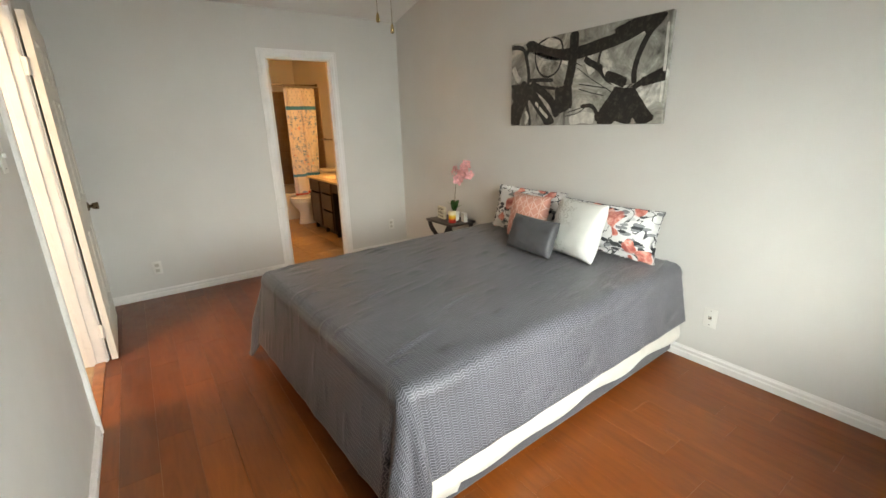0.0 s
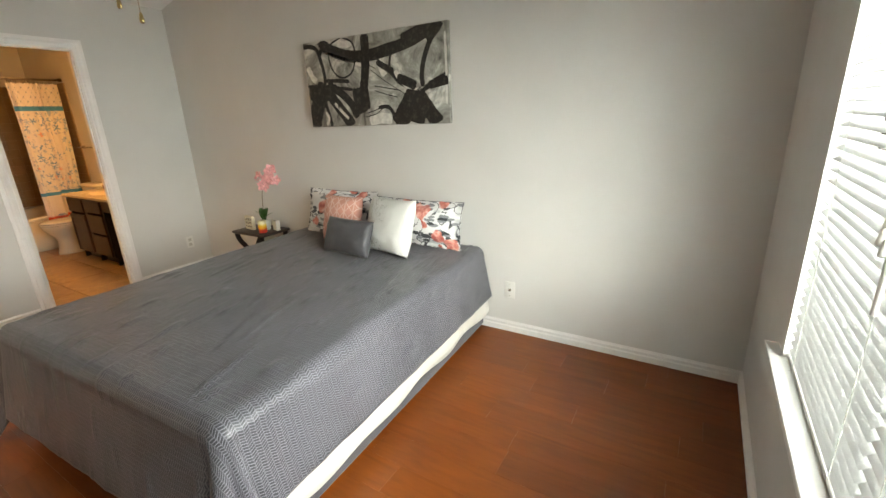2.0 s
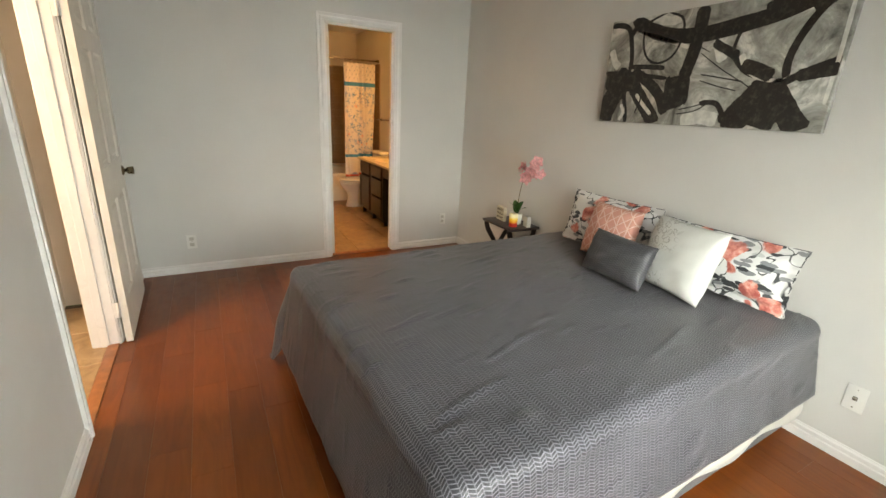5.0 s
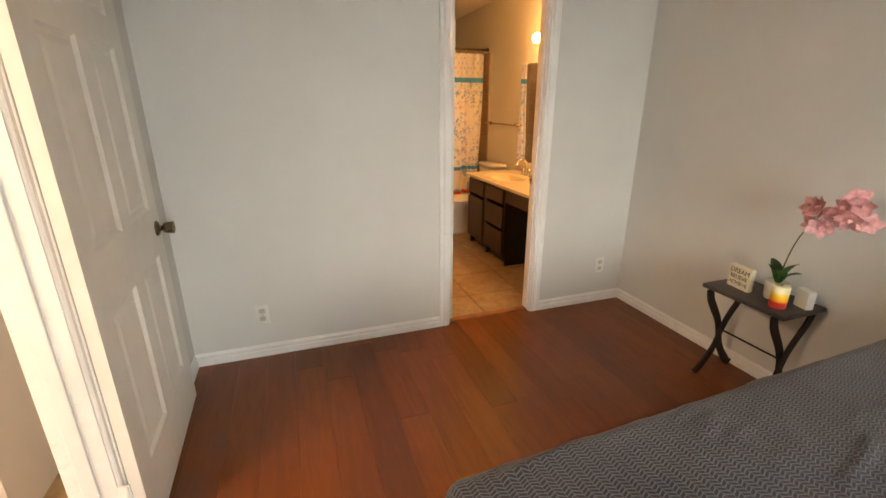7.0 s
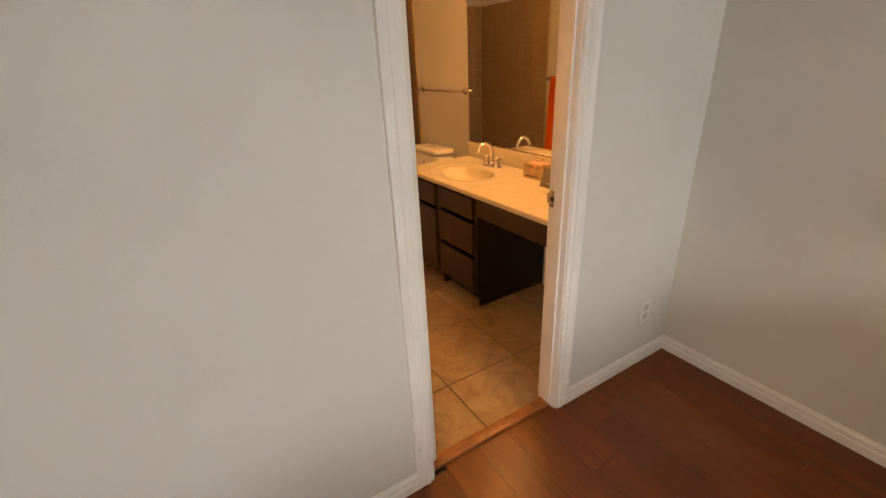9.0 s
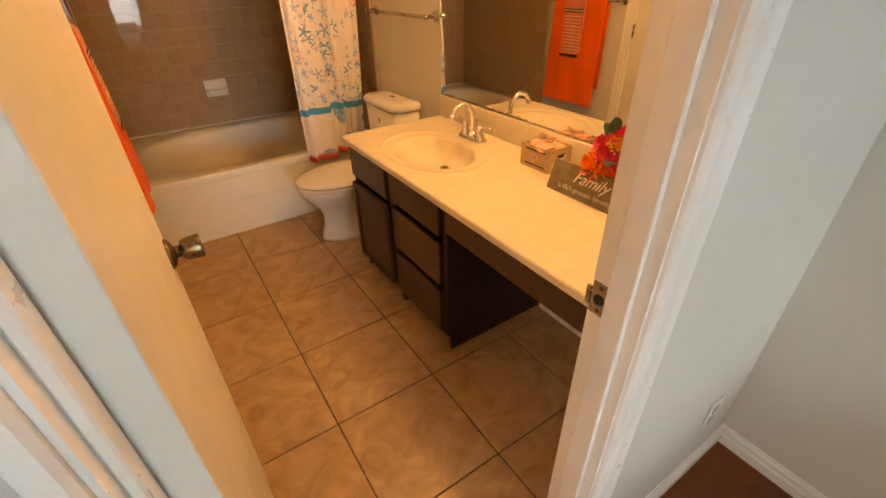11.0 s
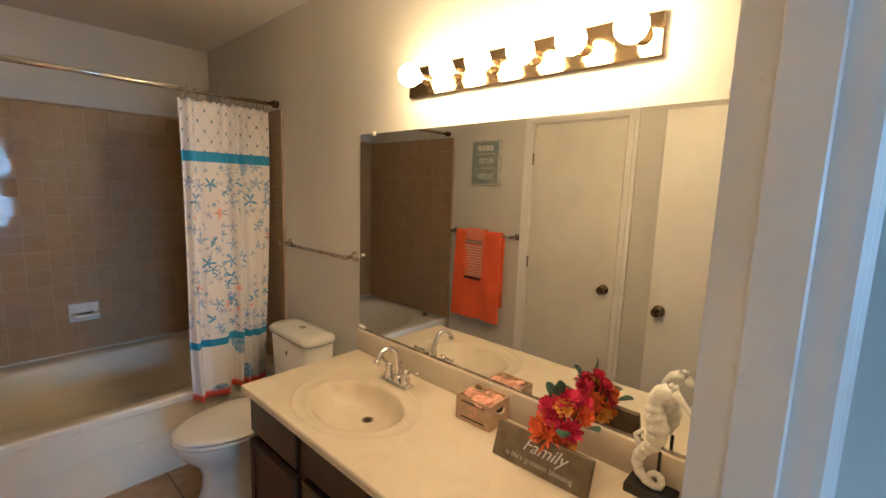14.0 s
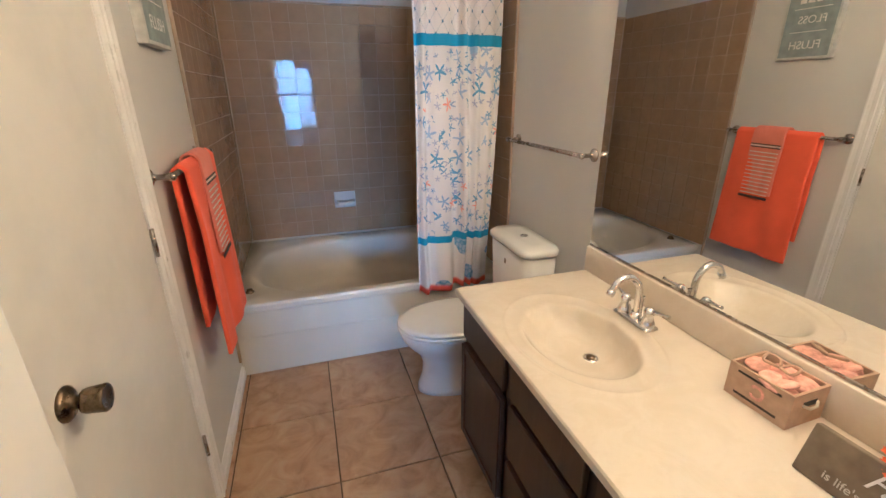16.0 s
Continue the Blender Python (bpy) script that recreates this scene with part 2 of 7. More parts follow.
# glazed brown wall tile
a = Mat("glazed_brown_tile", rough=0.12)
r = a.rand()
v = a.coord()
n = a.noise(a.comb(a.math("ADD", a.sep(v)[0], a.math("MULTIPLY", r, 40.0)), a.sep(v)[1], a.sep(v)[2]), 14, 4)
col = a.ramp(n, ((0.3, (0.335, 0.232, 0.138)), (0.7, (0.385, 0.270, 0.163))))
a.put("Base Color", a.mix(1.0, col, a.ramp(r, ((0.0, 0.95), (1.0, 1.05))), "MULTIPLY"))
a.put("Roughness", a.ramp(n, ((0.3, 0.018), (0.7, 0.034))))
M_wtile = a.bump(a.noise(v, 9, 1), 0.05, 0.002).m
a = Mat("wall_grout", (0.58, 0.49, 0.39), 0.8)
v = a.coord()
M_wgrout = a.put("Base Color", a.ramp(a.noise(v, 12, 4), ((0.3, (0.40, 0.31, 0.215)), (0.7, (0.49, 0.395, 0.285))))).m

# ceramics and stone
a = Mat("cream_tub_enamel", rough=0.16)
v = a.coord()
M_tub = a.put("Base Color", a.ramp(a.noise(v, 3, 4), ((0.3, (0.66, 0.62, 0.53)), (0.7, (0.73, 0.69, 0.60))))).put("Roughness", a.ramp(a.noise(v, 16, 4), ((0.3, 0.28), (0.7, 0.42)))).put("Specular IOR Level", 0.35).m
a = Mat("white_porcelain", rough=0.1)
v = a.coord()
M_porc = a.put("Base Color", a.ramp(a.noise(v, 6, 3), ((0.3, (0.74, 0.735, 0.70)), (0.7, (0.79, 0.785, 0.76))))).m
a = Mat("cultured_marble", rough=0.2)
v = a.coord()
vein = a.noise(v, 9.0, 8, 0.66, 1.0)
col = a.ramp(vein, ((0.30, (0.665, 0.585, 0.445)), (0.47, (0.688, 0.612, 0.48)), (0.56, (0.712, 0.64, 0.515)), (0.75, (0.68, 0.60, 0.46))))
a.put("Base Color", a.mix(a.ramp(a.noise(v, 1.8, 3), ((0.4, 0.0), (0.75, 0.35))), col, (0.705, 0.63, 0.50)))
M_marble = a.put("Roughness", a.ramp(a.noise(v, 40, 4), ((0.3, 0.215), (0.75, 0.245)))).m

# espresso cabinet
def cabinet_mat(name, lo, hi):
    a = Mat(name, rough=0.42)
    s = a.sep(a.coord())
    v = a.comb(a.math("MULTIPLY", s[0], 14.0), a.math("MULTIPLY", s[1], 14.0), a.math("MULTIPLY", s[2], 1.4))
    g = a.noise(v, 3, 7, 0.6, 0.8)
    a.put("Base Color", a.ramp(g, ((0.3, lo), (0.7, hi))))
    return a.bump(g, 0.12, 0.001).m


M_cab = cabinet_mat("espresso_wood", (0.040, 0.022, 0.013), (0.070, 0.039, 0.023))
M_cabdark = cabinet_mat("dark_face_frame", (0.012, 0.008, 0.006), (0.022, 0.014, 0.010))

a = Mat("mirror_silver", (0.86, 0.87, 0.86), 0.008, 1.0)
M_mirror = a.m
a = Mat("window_glass", (1, 1, 1), 0.0)
M_glass = a.put("Transmission Weight", 1.0).put("IOR", 1.1).m


def fabric(name, rgb, rough=0.85, scale=450, sheen=0.3, vary=0.12):
    a = Mat(name, rgb, rough)
    v = a.coord()
    a.put("Base Color", a.ramp(a.noise(v, 6, 5), ((0.3, tuple(c * (1 - vary) for c in rgb)), (0.7, tuple(min(1, c * (1 + vary * 0.5)) for c in rgb)))))
    a.put("Sheen Weight", sheen)
    return a.bump(a.math("ADD", a.noise(v, scale, 2), a.math("MULTIPLY", a.noise(v, 18, 3), 0.6)), 0.3, 0.0015).m


M_sheet = fabric("white_cotton", (0.62, 0.60, 0.54))
M_boxspring = fabric("grey_box_spring_cloth", (0.042, 0.042, 0.054))
M_towel = fabric("orange_terry", (0.84, 0.115, 0.014), 0.95, 700, 0.12)
M_towelpink = fabric("coral_pink_terry", (0.74, 0.22, 0.12), 0.95, 700, 0.15)

# woven bedspread: interlocked light dashes on satin grey
def bedspread_mat(name, dark, lite, rough, sc):
    a = Mat(name, rough=rough)
    uv = a.sep(a.coord("UV"))
    w = a.node("ShaderNodeTexNoise", Vector=a.coord("UV"), Scale=5.0, Detail=2).outputs["Fac"]
    x = a.math("ADD", uv[0], a.math("MULTIPLY", w, 0.012))
    y = a.math("ADD", uv[1], a.math("MULTIPLY", w, 0.010))
    col_i = a.math("FLOOR", a.math("DIVIDE", x, sc))
    par = a.math("MULTIPLY", a.math("FRACT", a.math("MULTIPLY", col_i, 0.5)), 2.0)
    fx = a.math("FRACT", a.math("DIVIDE", x, sc))
    slope = a.math("SUBTRACT", a.math("MULTIPLY", par, 2.0), 1.0)
    ph = a.math("ADD", a.math("DIVIDE", y, sc * 0.52), a.math("MULTIPLY", slope, a.math("MULTIPLY", fx, 0.85)))
    f = a.math("ABSOLUTE", a.math("SUBTRACT", a.math("FRACT", ph), 0.5))
    line = a.ramp(f, ((0.10, 1.0), (0.17, 0.0)))
    edge = a.ramp(a.math("ABSOLUTE", a.math("SUBTRACT", fx, 0.5)), ((0.40, 0.0), (0.46, 1.0)))
    mask = a.math("MAXIMUM", line, a.math("MULTIPLY", edge, 0.55))
    broad = a.ramp(a.noise(a.coord("UV"), 2.2, 4), ((0.3, 0.85), (0.7, 1.12)))
    a.put("Base Color", a.mix(1.0, a.mix(mask, dark, lite), broad, "MULTIPLY"))
    a.put("Roughness", a.ramp(mask, ((0.0, rough - 0.06), (1.0, rough + 0.1))))
    a.put("Sheen Weight", 0.08)
    a.put("Specular IOR Level", 0.42)
    return a.bump(mask, 0.50, 0.002).m


M_spread = bedspread_mat("woven_grey_bedspread", (0.036, 0.036, 0.044), (0.176, 0.173, 0.198), 0.35, 0.0195)
M_greypillow = bedspread_mat("woven_grey_cushion", (0.055, 0.055, 0.062), (0.10, 0.10, 0.11), 0.45, 0.022)

# floral sham: coral blossoms and charcoal leaves on white
a = Mat("floral_sham_cotton", rough=0.8)
uv = a.coord("UV")
dv = a.node("ShaderNodeTexNoise", Vector=uv, Scale=9.0, Detail=3).outputs["Color"]
wv = a.mix(0.06, uv, dv, "ADD")
v1 = a.node("ShaderNodeTexVoronoi", Vector=wv, Scale=9.5, Randomness=0.85)
n1 = a.noise(wv, 22, 5, 0.6)
petal = a.math("ADD", v1.outputs["Distance"], a.math("MULTIPLY", n1, 0.28))
isf = a.ramp(a.sep(v1.outputs["Color"])[0], ((0.42, 0.0), (0.44, 1.0)))
flower = a.math("MULTIPLY", a.ramp(petal, ((0.62, 1.0), (0.68, 0.0))), isf)
fcol = a.ramp(n1, ((0.36, (0.42, 0.08, 0.06)), (0.5, (0.70, 0.23, 0.18)), (0.62, (0.82, 0.50, 0.42))))
mp = a.node("ShaderNodeMapping", Vector=wv)
mp.inputs["Scale"].default_value, mp.inputs["Rotation"].default_value = (10.0, 30.0, 1.0), (0, 0, 0.9)
v2 = a.node("ShaderNodeTexVoronoi", Vector=mp.outputs[0], Scale=1.0, Randomness=1.0)
leaf = a.math("MULTIPLY", a.ramp(a.math("ADD", v2.outputs["Distance"], a.math("MULTIPLY", n1, 0.15)), ((0.48, 1.0), (0.51, 0.0))), a.ramp(a.sep(v2.outputs["Color"])[1], ((0.20, 0.0), (0.22, 1.0))))
lcol = a.ramp(a.sep(v2.outputs["Color"])[2], ((0.3, (0.035, 0.04, 0.045)), (0.7, (0.22, 0.23, 0.24))))
mp2 = a.node("ShaderNodeMapping", Vector=wv)
mp2.inputs["Scale"].default_value, mp2.inputs["Rotation"].default_value = (11.0, 30.0, 1.0), (0, 0, -0.6)
v3 = a.node("ShaderNodeTexVoronoi", Vector=mp2.outputs[0], Scale=1.0, Randomness=1.0)
leaf2 = a.math("MULTIPLY", a.ramp(v3.outputs["Distance"], ((0.30, 1.0), (0.33, 0.0))), a.ramp(a.sep(v3.outputs["Color"])[1], ((0.40, 0.0), (0.42, 1.0))))
stemline = a.ramp(a.math("ABSOLUTE", a.math("SUBTRACT", a.noise(uv, 6.5, 2, 0.5, 0.6), 0.5)), ((0.008, 1.0), (0.013, 0.0)))
c = a.mix(stemline, (0.72, 0.72, 0.71), (0.06, 0.065, 0.07))
c = a.mix(leaf, c, lcol)
c = a.mix(leaf2, c, a.ramp(a.sep(v3.outputs["Color"])[2], ((0.4, (0.03, 0.034, 0.04)), (0.8, (0.25, 0.26, 0.27)))))
c = a.mix(flower, c, fcol)
a.put("Base Color", c).put("Sheen Weight", 0.2)
M_floral = a.bump(a.noise(uv, 160, 3), 0.25, 0.001).m

# pink cushion: raised light lattice
a = Mat("pink_lattice_cotton", rough=0.85)
s = a.sep(a.coord("UV"))
def lattice(k1, k2):
    f = a.math("FRACT", a.math("ADD", a.math("MULTIPLY", s[0], k1), a.math("MULTIPLY", s[1], k2)))
    return a.ramp(a.math("ABSOLUTE", a.math("SUBTRACT", f, 0.5)), ((0.035, 1.0), (0.075, 0.0)))
lt = a.math("MAXIMUM", lattice(14.0, 14.0), lattice(14.0, -14.0))
lt = a.math("MAXIMUM", lt, lattice(14.0, 0.0))
a.put("Base Color", a.mix(lt, (0.62, 0.29, 0.23), (0.76, 0.52, 0.44)))
M_pinklat = a.bump(lt, 0.5, 0.002).m

# white cushion with grey scroll stitching
a = Mat("embroidered_linen", rough=0.8)
uv = a.coord("UV")
s = a.sep(uv)
w = a.node("ShaderNodeTexVoronoi", Vector=a.mix(0.05, uv, a.node("ShaderNodeTexNoise", Vector=uv, Scale=20.0).outputs["Color"], "ADD"), Scale=32.0, Randomness=1.0)
w.feature = "F1"
ring = a.math("ABSOLUTE", a.math("SUBTRACT", w.outputs["Distance"], 0.42))
ln = a.ramp(ring, ((0.03, 1.0), (0.08, 0.0)))
band = a.math("MAXIMUM", a.ramp(a.math("ADD", s[1], a.math("MULTIPLY", a.noise(uv, 7, 2), 0.12)), ((0.23, 0.0), (0.25, 1.0))), a.ramp(a.math("ADD", s[1], a.math("MULTIPLY", a.noise(uv, 7, 2), 0.12)), ((0.13, 1.0), (0.16, 0.0))))
half = a.ramp(s[0], ((0.17, 1.0), (0.23, 0.0)))
k = a.math("MULTIPLY", a.math("MULTIPLY", ln, band), half)
a.put("Base Color", a.mix(k, (0.71, 0.715, 0.68), (0.46, 0.45, 0.41)))
M_embroid = a.bump(a.math("ADD", k, a.noise(uv, 220, 2)), 0.35, 0.001).m

# shower curtain
a = Mat("sea_life_shower_curtain", rough=0.7)
uv = a.coord("UV", (1.0, 1.61, 1.0))
s = a.sep(a.coord("UV"))
h = s[1]


def stars(scale, size, lo, hi, seed):
    mp = a.node("ShaderNodeMapping", Vector=uv)
    mp.inputs["Location"].default_value = (seed, seed * 0.7, 0)
    vn = a.node("ShaderNodeTexVoronoi", Vector=mp.outputs[0], Scale=scale, Randomness=0.72)
    d = a.node("ShaderNodeVectorMath")
    d.operation = "SUBTRACT"
    a.t.links.new(mp.outputs[0], d.inputs[0])
    a.t.links.new(vn.outputs["Position"], d.inputs[1])
    p = a.sep(d.outputs[0])
    rc = a.sep(vn.outputs["Color"])
    ang = a.math("ARCTAN2", p[1], p[0])
    rad = a.math("SQRT", a.math("ADD", a.math("MULTIPLY", p[0], p[0]), a.math("MULTIPLY", p[1], p[1])))
    lim = a.math("MULTIPLY", a.math("ADD", 0.24, a.math("MULTIPLY", a.math("POWER", a.math("ADD", 0.5, a.math("MULTIPLY", a.math("COSINE", a.math("ADD", a.math("MULTIPLY", ang, 5.0), a.math("MULTIPLY", rc[0], 6.0))), 0.5)), 2.2), 0.76)), size)
    inside = a.math("LESS_THAN", rad, a.math("MULTIPLY", lim, a.math("ADD", 0.55, a.math("MULTIPLY", rc[1], 0.75))))
    sel = a.math("MULTIPLY", a.math("GREATER_THAN", rc[2], lo), a.math("LESS_THAN", rc[2], hi))
    return a.math("MULTIPLY", inside, sel), rc


def blobs(scale, size, lo, hi, seed, sx=1.0, rot=0.6):
    mp = a.node("ShaderNodeMapping", Vector=uv)
    mp.inputs["Location"].default_value = (seed, seed * 1.3, 0)
    mp.inputs["Rotation"].default_value = (0, 0, rot)
    mp.inputs["Scale"].default_value = (1.0, sx, 1.0)
    ns = a.node("ShaderNodeTexNoise", Vector=uv, Scale=30.0, Detail=2).outputs["Color"]
    vn = a.node("ShaderNodeTexVoronoi", Vector=a.mix(0.02, mp.outputs[0], ns, "ADD"), Scale=scale, Randomness=0.7)
    return a.math("MULTIPLY", a.math("LESS_THAN", vn.outputs["Distance"], size), a.math("MULTIPLY", a.math("GREATER_THAN", a.sep(vn.outputs["Color"])[0], lo), a.math("LESS_THAN", a.sep(vn.outputs["Color"])[0], hi)))


white = (0.78, 0.76, 0.80)
blue, pale, coral = (0.15, 0.34, 0.62), (0.38, 0.50, 0.74), (0.80, 0.33, 0.26)
col = a.mix(blobs(8.0, 0.20, 0.74, 1.0, 3.1, 0.6, 0.6), white, pale)
m1, rc = stars(9.5, 0.040, 0.35, 1.0, 1.7)
col = a.mix(m1, col, a.ramp(rc[0], ((0.35, blue), (0.65, pale))))
m2, rc2 = stars(17.0, 0.022, 0.50, 1.0, 5.3)
col = a.mix(m2, col, a.ramp(rc2[0], ((0.3, blue), (0.6, (0.42, 0.45, 0.66)))))
m3, rc3 = stars(8.0, 0.030, 0.84, 1.0, 9.9)
col = a.mix(m3, col, coral)
# turtles and shells in the lowest strip
cell = a.node("ShaderNodeTexVoronoi", Vector=uv, Scale=34.0, Randomness=0.6)
cell.feature = "DISTANCE_TO_EDGE"
shell = a.math("MULTIPLY", blobs(5.2, 0.36, 0.15, 1.0, 0.4, 0.8, 0.3), 1.0)
low = a.mix(shell, white, a.ramp(cell.outputs["Distance"], ((0.05, blue), (0.12, pale))))
low = a.mix(a.ramp(h, ((0.018, 1.0), (0.028, 0.0))), low, (0.72, 0.10, 0.06))
col = a.mix(a.math("LESS_THAN", h, 0.20), col, low)
# net of the top strip
def net(k1, k2):
    f = a.math("FRACT", a.math("ADD", a.math("MULTIPLY", s[0], k1), a.math("MULTIPLY", h, k2)))
    return a.math("ABSOLUTE", a.math("SUBTRACT", f, 0.5))
na, nb = net(13.5, 15.5), net(13.5, -15.5)
knots = a.math("LESS_THAN", a.math("ADD", na, nb), 0.13)
lines = a.math("LESS_THAN", a.math("MINIMUM", na, nb), 0.025)
top = a.mix(a.math("MULTIPLY", lines, 0.5), white, (0.40, 0.46, 0.60))
top = a.mix(knots, top, (0.14, 0.25, 0.42))
col = a.mix(a.math("GREATER_THAN", h, 0.83), col, top)
b1 = a.math("MULTIPLY", a.math("GREATER_THAN", h, 0.805), a.math("LESS_THAN", h, 0.838))
b2 = a.math("MULTIPLY", a.math("GREATER_THAN", h, 0.183), a.math("LESS_THAN", h, 0.208))
col = a.mix(a.math("MAXIMUM", b1, b2), col, (0.05, 0.30, 0.62))
a.put("Base Color", col)
M_curtain = a.bump(a.noise(uv, 500, 2), 0.15, 0.0008).m

# blinds let some light through
a = Mat("white_blind_slat", (0.43, 0.435, 0.43), 0.4)
tr = a.node("ShaderNodeBsdfTranslucent", Color=(0.85, 0.87, 0.86, 1))
mx = a.node("ShaderNodeMixShader", Fac=0.03)
a.t.links.new(a.p.outputs[0], mx.inputs[1])
a.t.links.new(tr.outputs[0], mx.inputs[2])
a.t.links.new(mx.outputs[0], a.t.nodes["Material Output"].inputs[0])
M_slat = a.m

# small colours
def simple(name, rgb, rough=0.6, scale=30, vary=0.15, bump=0.1):
    a = Mat(name, rgb, rough)
    v = a.coord()
    a.put("Base Color", a.ramp(a.noise(v, scale, 4), ((0.3, tuple(c * (1 - vary) for c in rgb)), (0.7, tuple(min(1.0, c * (1 + vary)) for c in rgb)))))
    return a.bump(a.noise(v, scale * 8, 3), bump, 0.001).m


M_plastic = simple("white_plastic", (0.74, 0.73, 0.69), 0.35, 10, 0.04, 0.03)
M_receptacle = simple("ivory_plastic", (0.50, 0.48, 0.42), 0.4, 10, 0.04, 0.03)
M_slot = simple("dark_slot", (0.03, 0.03, 0.03), 0.6)
M_tabletop = simple("dark_table_top", (0.040, 0.030, 0.028), 0.42, 60, 0.3, 0.3)
M_leaf = simple("orchid_leaf_green", (0.03, 0.095, 0.02), 0.35, 40, 0.3)
M_orchid = simple("pink_orchid_petal", (0.80, 0.40, 0.41), 0.6, 60, 0.25)
M_stem = simple("green_brown_stem", (0.12, 0.10, 0.04), 0.6)
M_potwhite = simple("white_ceramic_pot", (0.66, 0.64, 0.58), 0.35, 20, 0.05)
M_cream = simple("cream_block_paint", (0.72, 0.66, 0.50), 0.7, 30, 0.1)
M_ink = simple("black_ink", (0.05, 0.04, 0.035), 0.7)
M_signwood = simple("grey_brown_sign_wood", (0.165, 0.130, 0.078), 0.65, 22, 0.3, 0.3)
M_signwhite = simple("white_lettering", (0.78, 0.77, 0.74), 0.6)
M_signdull = simple("worn_white_lettering", (0.52, 0.50, 0.42), 0.7)
M_kraft = simple("kraft_box_wood", (0.52, 0.36, 0.22), 0.7, 40, 0.12)
M_peach = simple("peach_tissue", (0.78, 0.42, 0.30), 0.75, 60, 0.3)
M_seahorse = simple("whitewashed_resin", (0.86, 0.845, 0.80), 0.55, 70, 0.12, 0.6)
M_black = simple("black_wood", (0.015, 0.014, 0.014), 0.4)
M_canvasblue = simple("blue_grey_canvas", (0.29, 0.34, 0.34), 0.75, 25, 0.15)
M_canvaswhite = simple("pale_canvas_edge", (0.60, 0.60, 0.56), 0.8)
M_bronzeframe = simple("bronze_aluminium", (0.07, 0.055, 0.05), 0.4)
M_fence = simple("weathered_fence", (0.36, 0.34, 0.31), 0.85, 8, 0.25)
M_ground = simple("dry_lawn", (0.12, 0.14, 0.06), 0.95, 3, 0.4)
M_plate = metal_mat("brass_back_plate", (0.58, 0.46, 0.26), 0.11)
M_fan = simple("fan_blade_wood", (0.30, 0.20, 0.12), 0.5, 12, 0.2)
M_cord = simple("white_cord", (0.70, 0.70, 0.66), 0.8)
M_fl_orange = simple("orange_silk_petal", (0.90, 0.17, 0.015), 0.65, 50, 0.25)
M_fl_magenta = simple("magenta_silk_petal", (0.62, 0.02, 0.085), 0.65, 50, 0.35)
M_fl_yellow = simple("yellow_silk_petal", (0.85, 0.42, 0.03), 0.65, 50, 0.2)
M_fl_leaf = simple("dark_silk_leaf", (0.035, 0.085, 0.055), 0.6, 50, 0.3)
M_threshold = simple("stained_threshold_wood", (0.34, 0.12, 0.04), 0.4, 14, 0.3)

a = Mat("layered_candle_wax", rough=0.4)
z = a.sep(a.coord("Generated"))[2]
M_candle = a.put("Base Color", a.ramp(a.math("ADD", z, a.math("MULTIPLY", a.noise(a.coord(), 30, 2), 0.06)), ((0.30, (0.55, 0.03, 0.02)), (0.38, (0.80, 0.28, 0.02)), (0.62, (0.85, 0.55, 0.04)), (0.82, (0.80, 0.72, 0.45))))).m

a = Mat("glowing_bulb_glass", (1, 1, 1), 0.3)
em = a.node("ShaderNodeEmission", Color=(1.0, 0.53, 0.20, 1), Strength=BULB_GLOW)
a.t.links.new(em.outputs[0], a.t.nodes["Material Output"].inputs[0])
M_bulb = a.m

# abstract canvas ground: rubbed greys and whites
a = Mat("abstract_canvas_paint", rough=0.6)
v = a.coord()
n1 = a.noise(v, 3.4, 7, 0.62, 2.2)
n2 = a.noise(v, 14, 6, 0.7, 0.6)
col = a.ramp(n1, ((0.34, (0.09, 0.085, 0.075)), (0.44, (0.27, 0.265, 0.235)), (0.52, (0.38, 0.375, 0.34)), (0.60, (0.62, 0.61, 0.56))))
a.put("Base Color", a.mix(a.ramp(n2, ((0.52, 0.0), (0.68, 0.7))), col, (0.17, 0.165, 0.15)))
M_canvas = a.bump(n2, 0.4, 0.001).m
a = Mat("black_brush_paint", rough=0.5)
v = a.coord()
a.put("Base Color", a.ramp(a.noise(v, 30, 6, 0.7), ((0.5, (0.012, 0.011, 0.010)), (0.75, (0.07, 0.066, 0.06)))))
M_stroke = a.bump(a.noise(v, 90, 3), 0.4, 0.001).m
M_strokewhite = simple("white_brush_paint", (0.64, 0.63, 0.58), 0.6, 30, 0.2)

# ---- the rooms ----
# bedroom: x -2.91 to 0, y -4.73 to 0; bathroom behind the wall at y 0: x -1.52 to 0, y 0.12 to 3.58
XL, YW, XB, YT, TH, TN = -2.91, -4.73, -1.528, 3.58, 0.12, 0.095
EAVE, PITCH, BCEIL = 2.44, 0.235, 2.50
RIDGE = EAVE - PITCH * YW


def structure(name, bm, mat, label="", mats=()):
    ob = part(name, bm, mat, mats=mats)
    return tagged(ob, label, "", "", "structure")


D0, D1, DH = -1.386, -0.777, 2.035      # bathroom doorway in x, its height
H0, H1, HH = -1.905, -1.115, 2.045     # bedroom doorway in y, its height
W0, W1, WZ0, WZ1 = -2.16, -0.80, 0.585, 2.10  # window in x and z

